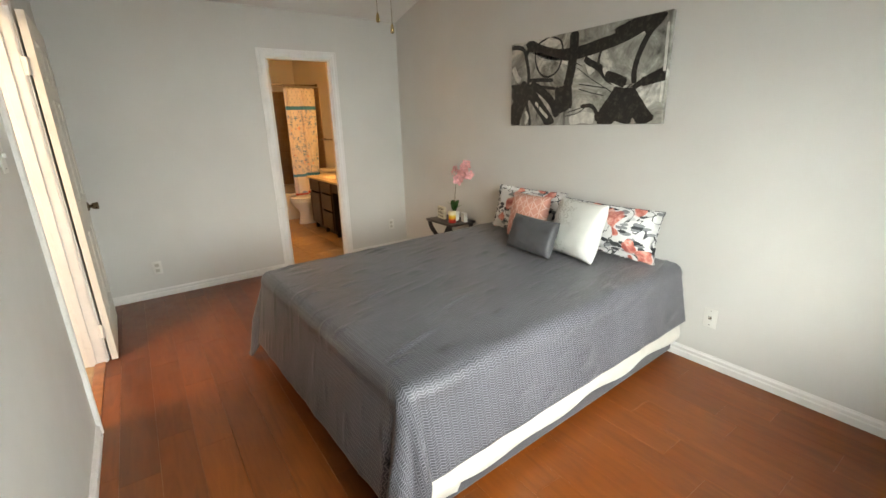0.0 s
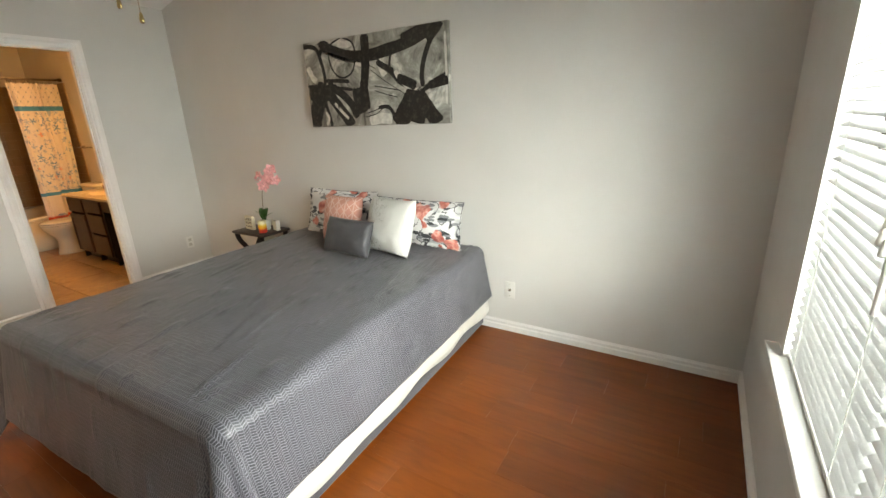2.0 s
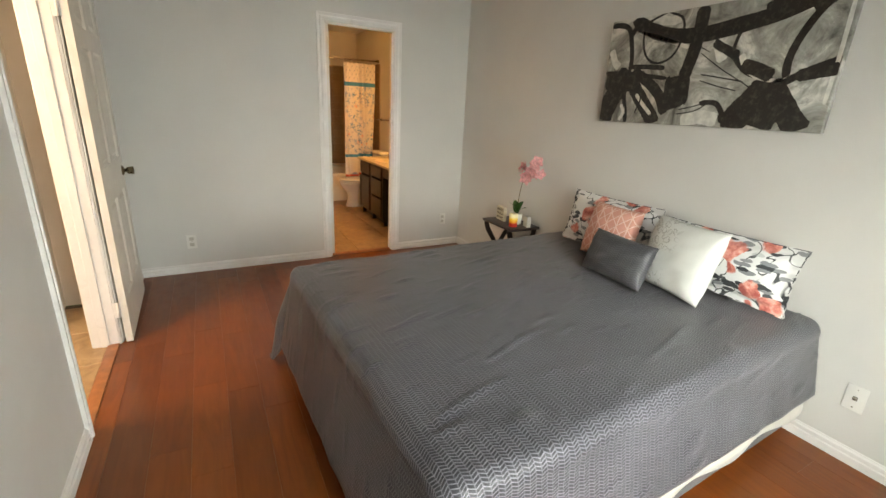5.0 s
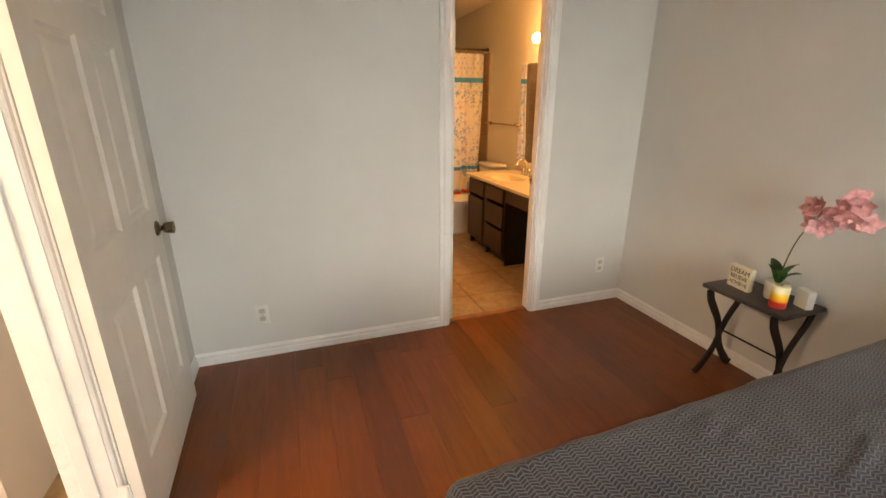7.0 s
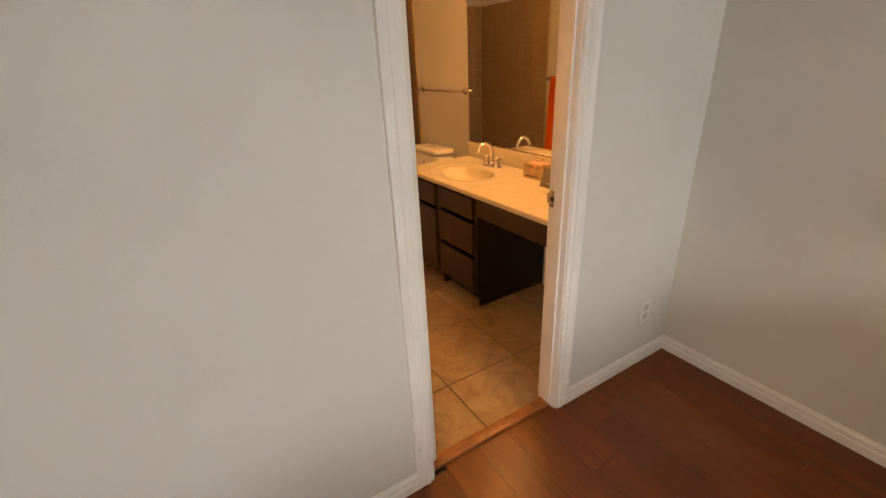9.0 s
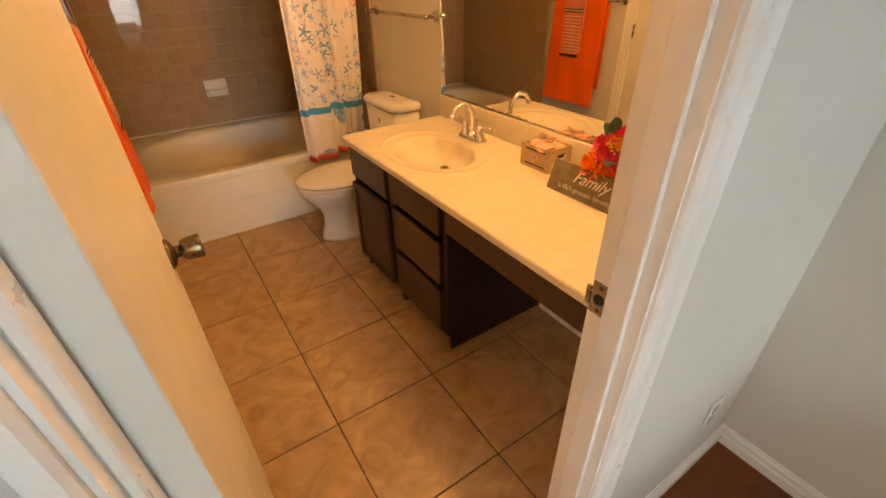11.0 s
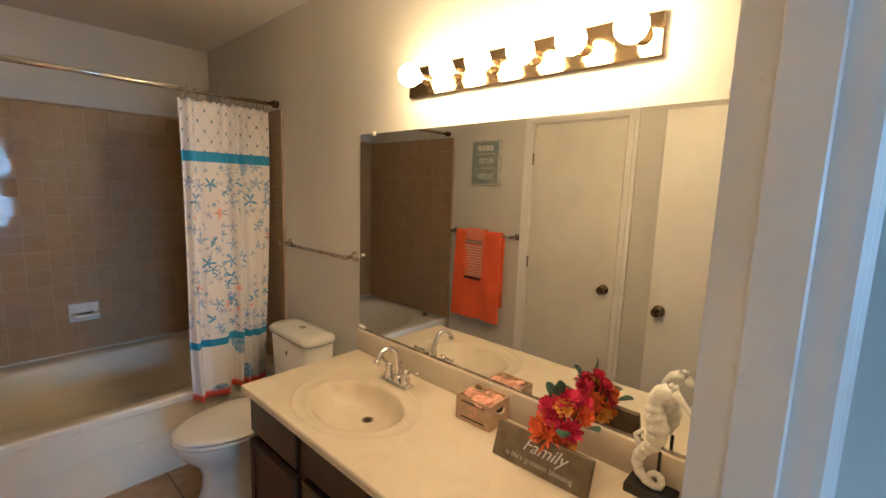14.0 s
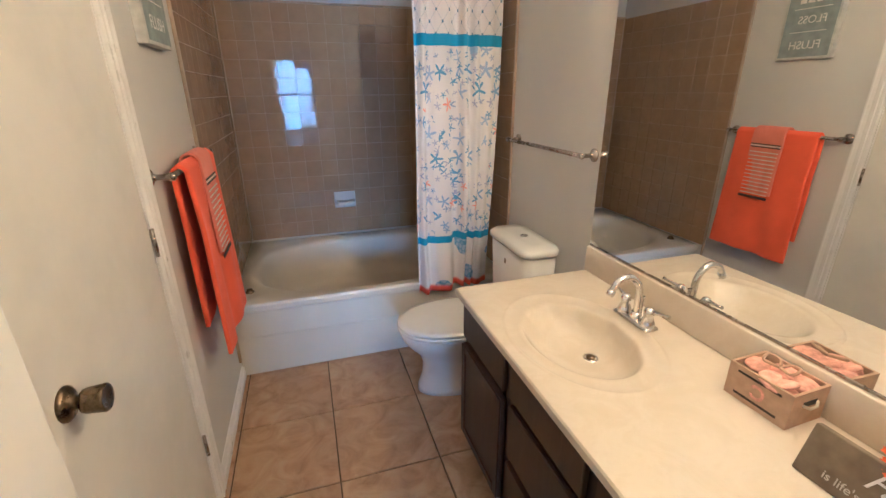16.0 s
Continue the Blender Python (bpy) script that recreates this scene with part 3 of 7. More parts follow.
structure("wall_east", box(0, TH, YW - 0.25, YT + TH, 0, 3.7), M_wall, "light grey painted wall with a fine orange-peel texture")
b = box(XL - TH, D0 - 0.02, 0, TN, 0, 3.7)
box(D1 + 0.02, 0, 0, TN, 0, 3.7, bm=b)
box(D0 - 0.02, D1 + 0.02, 0, TN, DH + 0.02, 3.7, bm=b)
structure("wall_north", b, M_wall, "light grey painted wall with the bathroom doorway")
b = box(XL - TH, XL, YW, H0 - 0.02, 0, 3.7)
box(XL - TH, XL, H1 + 0.02, 0, 0, 3.7, bm=b)
box(XL - TH, XL, H0 - 0.02, H1 + 0.02, HH + 0.02, 3.7, bm=b)
structure("wall_west", b, M_wall, "light grey painted wall with the hall doorway")
b = box(XL - TH, W0, YW - 0.16, YW, 0, 3.7)
box(W1, 0, YW - 0.16, YW, 0, 3.7, bm=b)
box(W0, W1, YW - 0.16, YW, 0, WZ0, bm=b)
box(W0, W1, YW - 0.16, YW, WZ1, 3.7, bm=b)
structure("wall_south", b, M_wall, "light grey painted wall with a wide window")
# bathroom walls
CL0, CL1, CLH = 1.035, 1.690, 2.035       # closet door in y
b = box(XB - TH, XB, TN, CL0 - 0.02, 0, 2.6)
box(XB - TH, XB, CL1 + 0.02, YT + TH, 0, 2.6, bm=b)
box(XB - TH, XB, CL0 - 0.02, CL1 + 0.02, CLH + 0.02, 2.6, bm=b)
structure("wall_bath_west", b, M_wall, "light grey painted bathroom wall")
structure("wall_bath_north", box(XB, 0, YT + 0.012, YT + TH, 0, 2.6), M_wall, "light grey painted wall above the tub tiling")
# closet behind the closed door, closed round
b = box(XB - 0.8, XB - TH, 0.8, 0.86, 0, 2.5)
box(XB - 0.8, XB - TH, 1.86, 1.92, 0, 2.5, bm=b)
box(XB - 0.86, XB - 0.8, 0.8, 1.92, 0, 2.5, bm=b)
structure("closet_wall", b, M_wall)
structure("ceiling_bath", box(XB - 0.9, 0, TN, YT + TH, BCEIL, BCEIL + 0.1), M_ceil, "off-white textured bathroom ceiling")
# vaulted bedroom ceiling
b = bmesh.new()
y0, y1 = YW - 0.16, TN
zs = lambda y: EAVE - PITCH * min(y, 0)
vs = [b.verts.new(p) for p in ((XL - TH, y0, zs(y0)), (0.0, y0, zs(y0)), (0.0, 0.0, EAVE), (XL - TH, 0.0, EAVE), (XL - TH, y0, zs(y0) + 0.1), (0.0, y0, zs(y0) + 0.1), (0.0, 0.0, EAVE + 0.1), (XL - TH, 0.0, EAVE + 0.1))]
for f in ((0, 1, 2, 3), (7, 6, 5, 4), (0, 4, 5, 1), (1, 5, 6, 2), (2, 6, 7, 3), (3, 7, 4, 0)):
    b.faces.new([vs[i] for i in f])
bmesh.ops.recalc_face_normals(b, faces=b.faces)
structure("ceiling", b, M_ceil, "white sloping vaulted ceiling")
# hall beyond the bedroom door
HX = -4.3
b = box(HX - 0.1, HX, -3.4, -0.3, 0, 2.5)
box(HX, XL - TH, -3.5, -3.4, 0, 2.5, bm=b)
box(HX, -3.30, -0.92, -0.80, 0, 2.5, bm=b)
box(-3.30, XL - TH, -0.40, -0.30, 0, 2.5, bm=b)
box(-3.40, -3.30, -0.80, -0.30, 0, 2.5, bm=b)
structure("hall_wall", b, M_wall_hall, "warm cream painted hall wall")
structure("hall_ceiling", box(HX - 0.1, XL - TH, -3.5, -0.3, 2.45, 2.55), M_ceil)

# subfloors
structure("floor", box(XL - TH, 0.0, YW, 0.06, -0.12, -0.013), M_slot, "reddish brown wide-plank hardwood floor")
structure("floor_bath", box(XB - 0.86, 0.0, 0.06, YT, -0.12, -0.006), M_grout, "beige ceramic tiled floor with dark grout")
structure("floor_hall", box(HX, XL - TH + 0.0, -3.4, -0.4, -0.12, -0.006), M_grout, "beige ceramic tiled hall floor")
structure("ground", box(-60, 60, -60, 60, -0.6, -0.5), M_ground, "flat dry lawn outside the house")

# ---- trim ----
BASEPROF = ((0, 0), (0.014, 0), (0.014, 0.036), (0.009, 0.040), (0.009, 0.050), (0.012, 0.053), (0.012, 0.060), (0.005, 0.066), (0.003, 0.073), (0, 0.073))


def run(prof, p, q, n, name, label, mat=M_trim, parent=None):
    """A moulding from p to q on the floor; n points away from the wall."""
    b = bmesh.new()
    n = Vector(n)
    ends = []
    for e in (p, q):
        ends.append([b.verts.new(Vector(e) + n * d + Vector((0, 0, z))) for d, z in prof])
    k = len(prof)
    for i in range(k):
        b.faces.new((ends[0][i], ends[0][(i + 1) % k], ends[1][(i + 1) % k], ends[1][i]))
    b.faces.new(ends[0][::-1])
    b.faces.new(ends[1])
    bmesh.ops.recalc_face_normals(b, faces=b.faces)
    ob = part(name, b, mat, parent)
    return tagged(ob, label, "", "", "structure") if not parent else ob


WB = "white stepped baseboard along the grey wall"
run(BASEPROF, (0, YW, 0), (0, 0, 0), (-1, 0, 0), "baseboard", WB)
run(BASEPROF, (XL, 0, 0), (D0 - 0.071, 0, 0), (0, -1, 0), "baseboard", WB)
run(BASEPROF, (D1 + 0.071, 0, 0), (-0.0135, 0, 0), (0, -1, 0), "baseboard", WB)
run(BASEPROF, (XL, YW + 0.0135, 0), (XL, H0 - 0.071, 0), (1, 0, 0), "baseboard", WB)
run(BASEPROF, (XL, H1 + 0.071, 0), (XL, -0.0135, 0), (1, 0, 0), "baseboard", WB)
run(BASEPROF, (XL, YW, 0), (-0.0135, YW, 0), (0, 1, 0), "baseboard", WB)
run(BASEPROF, (XB, CL1 + 0.071, 0), (XB, 2.495, 0), (1, 0, 0), "baseboard", "white baseboard in the bathroom")
run(BASEPROF, (XB, TN, 0), (XB, CL0 - 0.071, 0), (1, 0, 0), "baseboard", "white baseboard in the bathroom")
run(BASEPROF, (0, TN, 0), (0, 0.86, 0), (-1, 0, 0), "baseboard", "white baseboard under the vanity top")
run(BASEPROF, (0, 1.70, 0), (0, 2.495, 0), (-1, 0, 0), "baseboard", "white baseboard behind the toilet")
run(BASEPROF, (HX, -0.92, 0), (-3.30, -0.92, 0), (0, -1, 0), "baseboard", "white hall baseboard")

CASEPROF = ((0, 0), (0, 0.006), (0.004, 0.011), (0.018, 0.012), (0.021, 0.016), (0.036, 0.016), (0.040, 0.011), (0.054, 0.013), (0.060, 0.015), (0.066, 0.015), (0.066, 0))


def casing(axis, a0, a1, h, wall, n, name, label):
    """Door trim round an opening from a0 to a1 along axis 'x' or 'y'; wall is the wall's face, n its outward sign."""
    rv = 0.005
    b = bmesh.new()
    ins = [(a0 - rv, 0), (a0 - rv, h + rv), (a1 + rv, h + rv), (a1 + rv, 0)]
    drs = [(-1, 0), (-1, 1), (1, 1), (1, 0)]
    rings = []
    for (u, z), (du, dz) in zip(ins, drs):
        ring = []
        for w, d in CASEPROF:
            uu, zz, dd = u + du * w, z + dz * w, wall + n * d
            ring.append(b.verts.new((uu, dd, zz) if axis == "x" else (dd, uu, zz)))
        rings.append(ring)
    k = len(CASEPROF)
    for r0, r1 in zip(rings, rings[1:]):
        for i in range(k):
            b.faces.new((r0[i], r0[(i + 1) % k], r1[(i + 1) % k], r1[i]))
    b.faces.new(rings[0])
    b.faces.new(rings[-1][::-1])
    bmesh.ops.recalc_face_normals(b, faces=b.faces)
    return tagged(part(name, b, M_trim), label, "", "", "structure")


casing("x", D0, D1, DH, 0, -1, "door_trim", "white moulded door casing on the grey wall")
casing("y", H0, H1, HH, XL, 1, "door_trim", "white moulded casing of the hall doorway")
casing("y", H0, H1, HH, XL - TH, -1, "door_trim", "white moulded casing on the hall side")
casing("y", CL0, CL1, CLH, XB, 1, "door_trim", "white moulded casing of the closet door")

# jambs and stops
b = box(D0 - 0.02, D0, 0, TN + 0.002, 0, DH)
box(D1, D1 + 0.02, 0, TN + 0.002, 0, DH, bm=b)
box(D0 - 0.02, D1 + 0.02, 0, TN + 0.002, DH, DH + 0.02, bm=b)
box(D1 - 0.010, D1, 0.022, 0.064, 0, DH - 0.01, 0.002, bm=b)
box(D0, D0 + 0.010, 0.018, 0.044, 0, DH - 0.01, 0.002, bm=b)
box(D0, D1, 0.022, 0.064, DH - 0.01, DH, bm=b)
structure("door_jamb", b, M_trim, "white door jamb and stop of the bathroom doorway")
b = box(XL - TH, XL, H0 - 0.02, H0, 0, HH)
box(XL - TH, XL, H1, H1 + 0.02, 0, HH, bm=b)
box(XL - TH, XL, H0 - 0.02, H1 + 0.02, HH, HH + 0.02, bm=b)
box(XL - 0.085, XL - 0.045, H1 - 0.010, H1, 0, HH - 0.01, 0.002, bm=b)
box(XL - 0.085, XL - 0.045, H0, H0 + 0.010, 0, HH - 0.01, 0.002, bm=b)
structure("door_jamb", b, M_trim, "white door jamb and stop of the hall doorway")
b = box(XB - TH, XB, CL0 - 0.02, CL0, 0, CLH)
box(XB - TH, XB, CL1, CL1 + 0.02, 0, CLH, bm=b)
box(XB - TH, XB, CL0 - 0.02, CL1 + 0.02, CLH, CLH + 0.02, bm=b)
structure("door_jamb", b, M_trim, "white jamb of the closet door")

structure("threshold", box(D0, D1, 0.022, 0.072, -0.006, 0.014, 0.005, seg=2), M_threshold, "worn stained wood threshold strip at the bathroom doorway")
structure("threshold", box(XL - 0.058, XL - 0.0005, H0, H1, -0.006, 0.010, 0.004, seg=2), M_threshold, "stained wood threshold strip at the hall doorway")

strike = thing("strike_plate", (D1, 0.082, 0.94), "brass latch strike plate screwed to the white jamb", "strike plate")
part("plate", box(D1 - 0.0025, D1 + 0.0004, 0.062, 0.0945, 0.905, 0.968, 0.0006), M_nickel, strike)
part("latch_hole", lathe(((0.0105, 0), (0.0105, 0.0006)), 16, Matrix.Translation((D1 - 0.0026, 0.078, 0.936)) @ Matrix.Rotation(-math.pi / 2, 4, "Y")), M_slot, strike)
for z in (0.914, 0.959):
    part("screw", lathe(((0.004, 0), (0.003, 0.0010)), 10, Matrix.Translation((D1 - 0.0026, 0.078, z)) @ Matrix.Rotation(-math.pi / 2, 4, "Y")), M_antique, strike)
part("lip", box(D1 - 0.004, D1 - 0.0005, 0.095, 0.104, 0.918, 0.955, 0.0006), M_nickel, strike)


# ---- doors ----
def knob(parent, at, direction, name="door_knob"):
    prof = ((0.033, 0), (0.033, 0.004), (0.026, 0.010), (0.013, 0.014), (0.0125, 0.024), (0.0215, 0.028), (0.0235, 0.034), (0.0250, 0.050), (0.0262, 0.062), (0.0250, 0.065), (0.019, 0.064), (0.0, 0.062))
    m = Matrix.Translation(at) @ Vector(direction).to_track_quat("Z", "Y").to_matrix().to_4x4()
    return part(name, lathe(prof, 24, m, cap=False), M_antique, parent, "antique brass tulip door knob")


def panel_leaf(parent, w, h, t):
    """Six-panel leaf in local x (width) and z, its middle plane at y 0."""
    st, mid = 0.115, 0.10
    cols = ((st, w / 2 - mid / 2), (w / 2 + mid / 2, w - st))
    rows = ((0.24, 0.79), (0.99, 1.60), (1.70, 1.905))
    b = box(0, st, -t / 2, t / 2, 0, h)
    box(w - st, w, -t / 2, t / 2, 0, h, bm=b)
    box(w / 2 - mid / 2, w / 2 + mid / 2, -t / 2, t / 2, 0.24, 1.905, bm=b)
    for z0, z1 in ((0, 0.24), (0.79, 0.99), (1.60, 1.70), (1.905, h)):
        box(st, w - st if z0 in (0, 1.905) else w - st, -t / 2, t / 2, z0, z1, bm=b)
    out = [("leaf_frame", b)]
    for x0, x1 in cols:
        for z0, z1 in rows:
            p = bmesh.new()
            for sgn in (-1, 1):
                ins = ((0, t / 2 - 0.0005), (0.010, t / 2 - 0.011), (0.022, t / 2 - 0.011), (0.040, t / 2 - 0.004))
                rings = [[p.verts.new((x, sgn * d, z)) for x, z in ((x0 + i, z0 + i), (x1 - i, z0 + i), (x1 - i, z1 - i), (x0 + i, z1 - i))] for i, d in ins]
                for r0, r1 in zip(rings, rings[1:]):
                    for k in range(4):
                        p.faces.new((r0[k], r0[(k + 1) % 4], r1[(k + 1) % 4], r1[k]))
                p.faces.new(rings[-1])
            bmesh.ops.recalc_face_normals(p, faces=p.faces)
            out.append(("panel", p))
    return out


# bedroom door, open flat along the wall
door1 = thing("door_1", (XL + 0.045, H1 + 0.01, 0), "white six-panel door standing open against the grey wall", "door", kind="structure")
m = Matrix.Translation((XL + 0.048, H1 + 0.004, 0.008)) @ Matrix.Rotation(math.pi / 2 + radians(1.3), 4, "Z")
for nm, b in panel_leaf(door1, 0.82, 2.03, 0.035):
    part(nm, moved(b, m), M_door, door1)
knob(door1, m @ Vector((0.755, -0.0175, 0.895)), m.to_3x3() @ Vector((0, -1, 0)))
for z in (0.17, 1.72):
    b = box(XL + 0.001, XL + 0.034, H1 - 0.003, H1 + 0.004, z, z + 0.09, 0.001)
    tube(((XL + 0.024, H1 - 0.004, z), (XL + 0.024, H1 - 0.004, z + 0.09)), 0.0065, 10, bm=b)
    part("hinge", b, M_trim, door1, "white painted butt hinge")

# bathroom door, open into the bathroom
leafw = 0.715
door2 = thing("door_2", (D0 + 0.002, 0.052, 0), "cream white flat door standing open into the bathroom", "door", kind="structure")
m = Matrix.Translation((D0 + 0.040, 0.050, 0.010)) @ Matrix.Rotation(radians(90.8), 4, "Z")
part("leaf", moved(box(0, leafw, 0.0, 0.035, 0, 2.015, 0.0015), m), M_door, door2)
for y, s in ((0.0, -1), (0.035, 1)):
    at = m @ Vector((leafw - 0.06, y, 0.900))
    knob(door2, at, m.to_3x3() @ Vector((0, s, 0)))
part("latch_plate", moved(box(leafw, leafw + 0.0015, 0.006, 0.029, 0.870, 0.930), m), M_nickel, door2)
for z in (0.2, 1.0, 1.78):
    part("hinge", box(D0 + 0.0005, D0 + 0.0045, 0.046, 0.092, z, z + 0.085, 0.001), M_trim, door2, "painted butt hinge")

# closet door, closed
door3 = thing("door_3", (XB - 0.03, CL0 + 0.003, 0), "cream white flat closet door, closed", "door", kind="structure")
part("leaf", box(XB - 0.037, XB - 0.002, CL0 + 0.003, CL1 - 0.003, 0.012, CLH - 0.003, 0.0015), M_door, door3)
knob(door3, (XB - 0.002, CL0 + 0.066, 0.935), (1, 0, 0))
for z in (0.24, 1.0, 1.75):
    part("hinge", tube(((XB + 0.006, CL1 - 0.003, z), (XB + 0.006, CL1 - 0.003, z + 0.085)), 0.006, 10), M_nickel, door3, "nickel butt hinge")

# ---- window and blinds ----
win = thing("window_1", ((W0 + W1) / 2, YW - 0.1, WZ0), "wide bedroom window with bronze frame behind white blinds", "window", kind="structure")
FY0, FY1 = YW - 0.150, YW - 0.105
b = box(W0, W0 + 0.03, FY0, FY1, WZ0, WZ1)
box(W1 - 0.03, W1, FY0, FY1, WZ0, WZ1, bm=b)
box(W0 + 0.03, W1 - 0.03, FY0, FY1, WZ0, WZ0 + 0.03, bm=b)
box(W0 + 0.03, W1 - 0.03, FY0, FY1, WZ1 - 0.03, WZ1, bm=b)
part("window_frame", b, M_bronzeframe, win)
part("meeting_rail", box(W0 + 0.03, W1 - 0.03, FY0 + 0.005, FY1 - 0.005, 1.31, 1.345), M_bronzeframe, win)
part("mullion", box(-1.50, -1.46, FY0 + 0.002, FY1 - 0.002, WZ0 + 0.03, WZ1 - 0.03), M_bronzeframe, win)
for x0, x1 in ((W0 + 0.03, -1.50), (-1.46, W1 - 0.03)):
    for z0, z1 in ((WZ0 + 0.03, 1.31), (1.345, WZ1 - 0.03)):
        g = part("pane", box(x0, x1, FY0 + 0.018, FY0 + 0.022, z0, z1), M_glass, win)
        g.visible_shadow = False
part("window_sill", box(W0 - 0.07, W1 + 0.10, YW - 0.10, YW + 0.042, WZ0 - 0.006, WZ0 + 0.016, 0.004, seg=2), M_trim, win, "white painted window sill board")
part("apron", box(W0 - 0.05, W1 + 0.08, YW, YW + 0.014, WZ0 - 0.05, WZ0 - 0.007, 0.003), M_trim, win)
b = box(W1 - 0.004, W1 + 0.0, YW - 0.100, YW + 0.001, WZ0 + 0.016, WZ1)
part("reveal_edge", b, M_trim, win)


def blind(x0, x1, tilt, label, slip):
    root = thing("window_blind", ((x0 + x1) / 2, YW - 0.028, WZ1), label, "blinds", "blinds in the bedroom window")
    part("headrail", box(x0, x1, YW - 0.05, YW - 0.006, WZ1 - 0.04, WZ1 - 0.002, 0.003), M_plastic, root)
    part("bottom_rail", box(x0, x1, YW - 0.045, YW - 0.011, WZ0 + 0.018, WZ0 + 0.034, 0.004, seg=2), M_plastic, root)
    n, w = 5, 0.037
    me = None
    z = WZ0 + 0.052 + slip
    while z < WZ1 - 0.055:
        if me is None:
            b = bmesh.new()
            rows = []
            for i in range(n + 1):
                u = i / n - 0.5
                rows.append([b.verts.new((x, u * w, 0.0022 * (1 - 4 * u * u) + o)) for x in (x0, x1) for o in (0, 0.0011)])
            for r0, r1 in zip(rows, rows[1:]):
                for q in ((0, 2), (3, 1)):
                    b.faces.new((r0[q[0]], r0[q[1]], r1[q[1]], r1[q[0]]))
            bmesh.ops.recalc_face_normals(b, faces=b.faces)
            moved(b, Matrix.Rotation(radians(tilt), 4, "X"))
            ob = part("slat", b, M_slat, root, smooth=True)
            me = ob.data
        else:
            ob = new("slat", me)
            ob.parent = root
            ob.matrix_parent_inverse = root.matrix_basis.inverted()
        ob.matrix_basis = Matrix.Translation((0, YW - 0.028, z)) @ Matrix.Rotation(radians(random.uniform(-1.2, 1.2)), 4, "X") @ Matrix.Rotation(radians(random.uniform(-0.08, 0.08)), 4, "Y")
        z += 0.0315
    for f in (0.16, 0.84):
        x = x0 + (x1 - x0) * f
        for dy in (-0.048, -0.0085):
            part("ladder_cord", tube(((x, YW + dy, WZ0 + 0.03), (x, YW + dy, WZ1 - 0.04)), 0.0008, 5), M_cord, root)
    return root


bl = blind(-1.535, W1 - 0.006, -29, "white horizontal slat blinds half tilted in the window", 0.0)
part("tilt_wand", tube(((-1.49, YW + 0.012, WZ1 - 0.05), (-1.505, YW + 0.020, 1.35), (-1.515, YW + 0.022, 1.06)), 0.005, 8), M_plastic, bl, "clear grey plastic tilt wand")
for k, (x, z) in enumerate(((-1.44, 1.20), (-1.425, 1.165), (-1.45, 1.15), (-1.43, 1.235))):
    part("pull_cord", tube(((x + 0.01, YW + 0.006, WZ1 - 0.04), (x, YW + 0.012, z + 0.03)), 0.0009, 5), M_cord, bl)
    part("tassel", lathe(((0.003, 0.034), (0.005, 0.030), (0.0085, 0.004), (0.0075, 0)), 12, Matrix.Translation((x, YW + 0.012, z))), M_plastic, bl, "small white plastic cord tassel")
blind(W0 + 0.006, -1.545, -38, "white horizontal slat blinds tilted more closed", 0.012)

# beyond the window
fence = thing("garden_fence", (-1.5, -8.5, -0.5), "weathered grey board fence in the garden", "fence")
for i in range(64):
    x = -6.2 + i * 0.148
    ob = new("board", fence.children[0].data) if fence.children else part("board", box(0, 0.14, -8.51, -8.49, -0.5, 1.30), M_fence, fence)
    ob.parent = fence
    ob.matrix_parent_inverse = fence.matrix_basis.inverted()
    ob.matrix_basis = Matrix.Translation((x, 0, random.uniform(-0.01, 0.01)))
for z in (-0.1, 0.9):
    part("rail", box(-6.2, 3.3, -8.56, -8.515, z, z + 0.09), M_fence, fence)

# ---- bed ----
BX0, BX1, BY0, BY1, BZ = -1.955, -0.045, -3.185, -1.66, 0.575
PIVOT = Vector((-0.05, -2.42, 0))
TURN = Matrix.Translation(PIVOT) @ Matrix.Rotation(radians(2.4), 4, "Z") @ Matrix.Translation(-PIVOT)
bed = thing("bed", (-1.0, -2.42, 0), "queen bed with grey box spring and white mattress", "bed")
b = box(BX0 - 0.05, BX1, BY0 - 0.045, BY1 + 0.03, 0.015, 0.26, 0.02, seg=3)
part("box_spring", b, M_boxspring, bed)
part("mattress", box(BX0, BX1, BY0, BY1, 0.262, BZ - 0.012, 0.05, seg=5), M_sheet, bed)
for x in (BX0 + 0.08, BX1 - 0.08):
    for y in (BY0 + 0.08, BY1 - 0.08):
        part("leg", lathe(((0.022, 0.0), (0.026, 0.014)), 12, Matrix.Translation((x, y, 0))), M_black, bed)

for ob in bed.children:
    ob.data.transform(TURN)


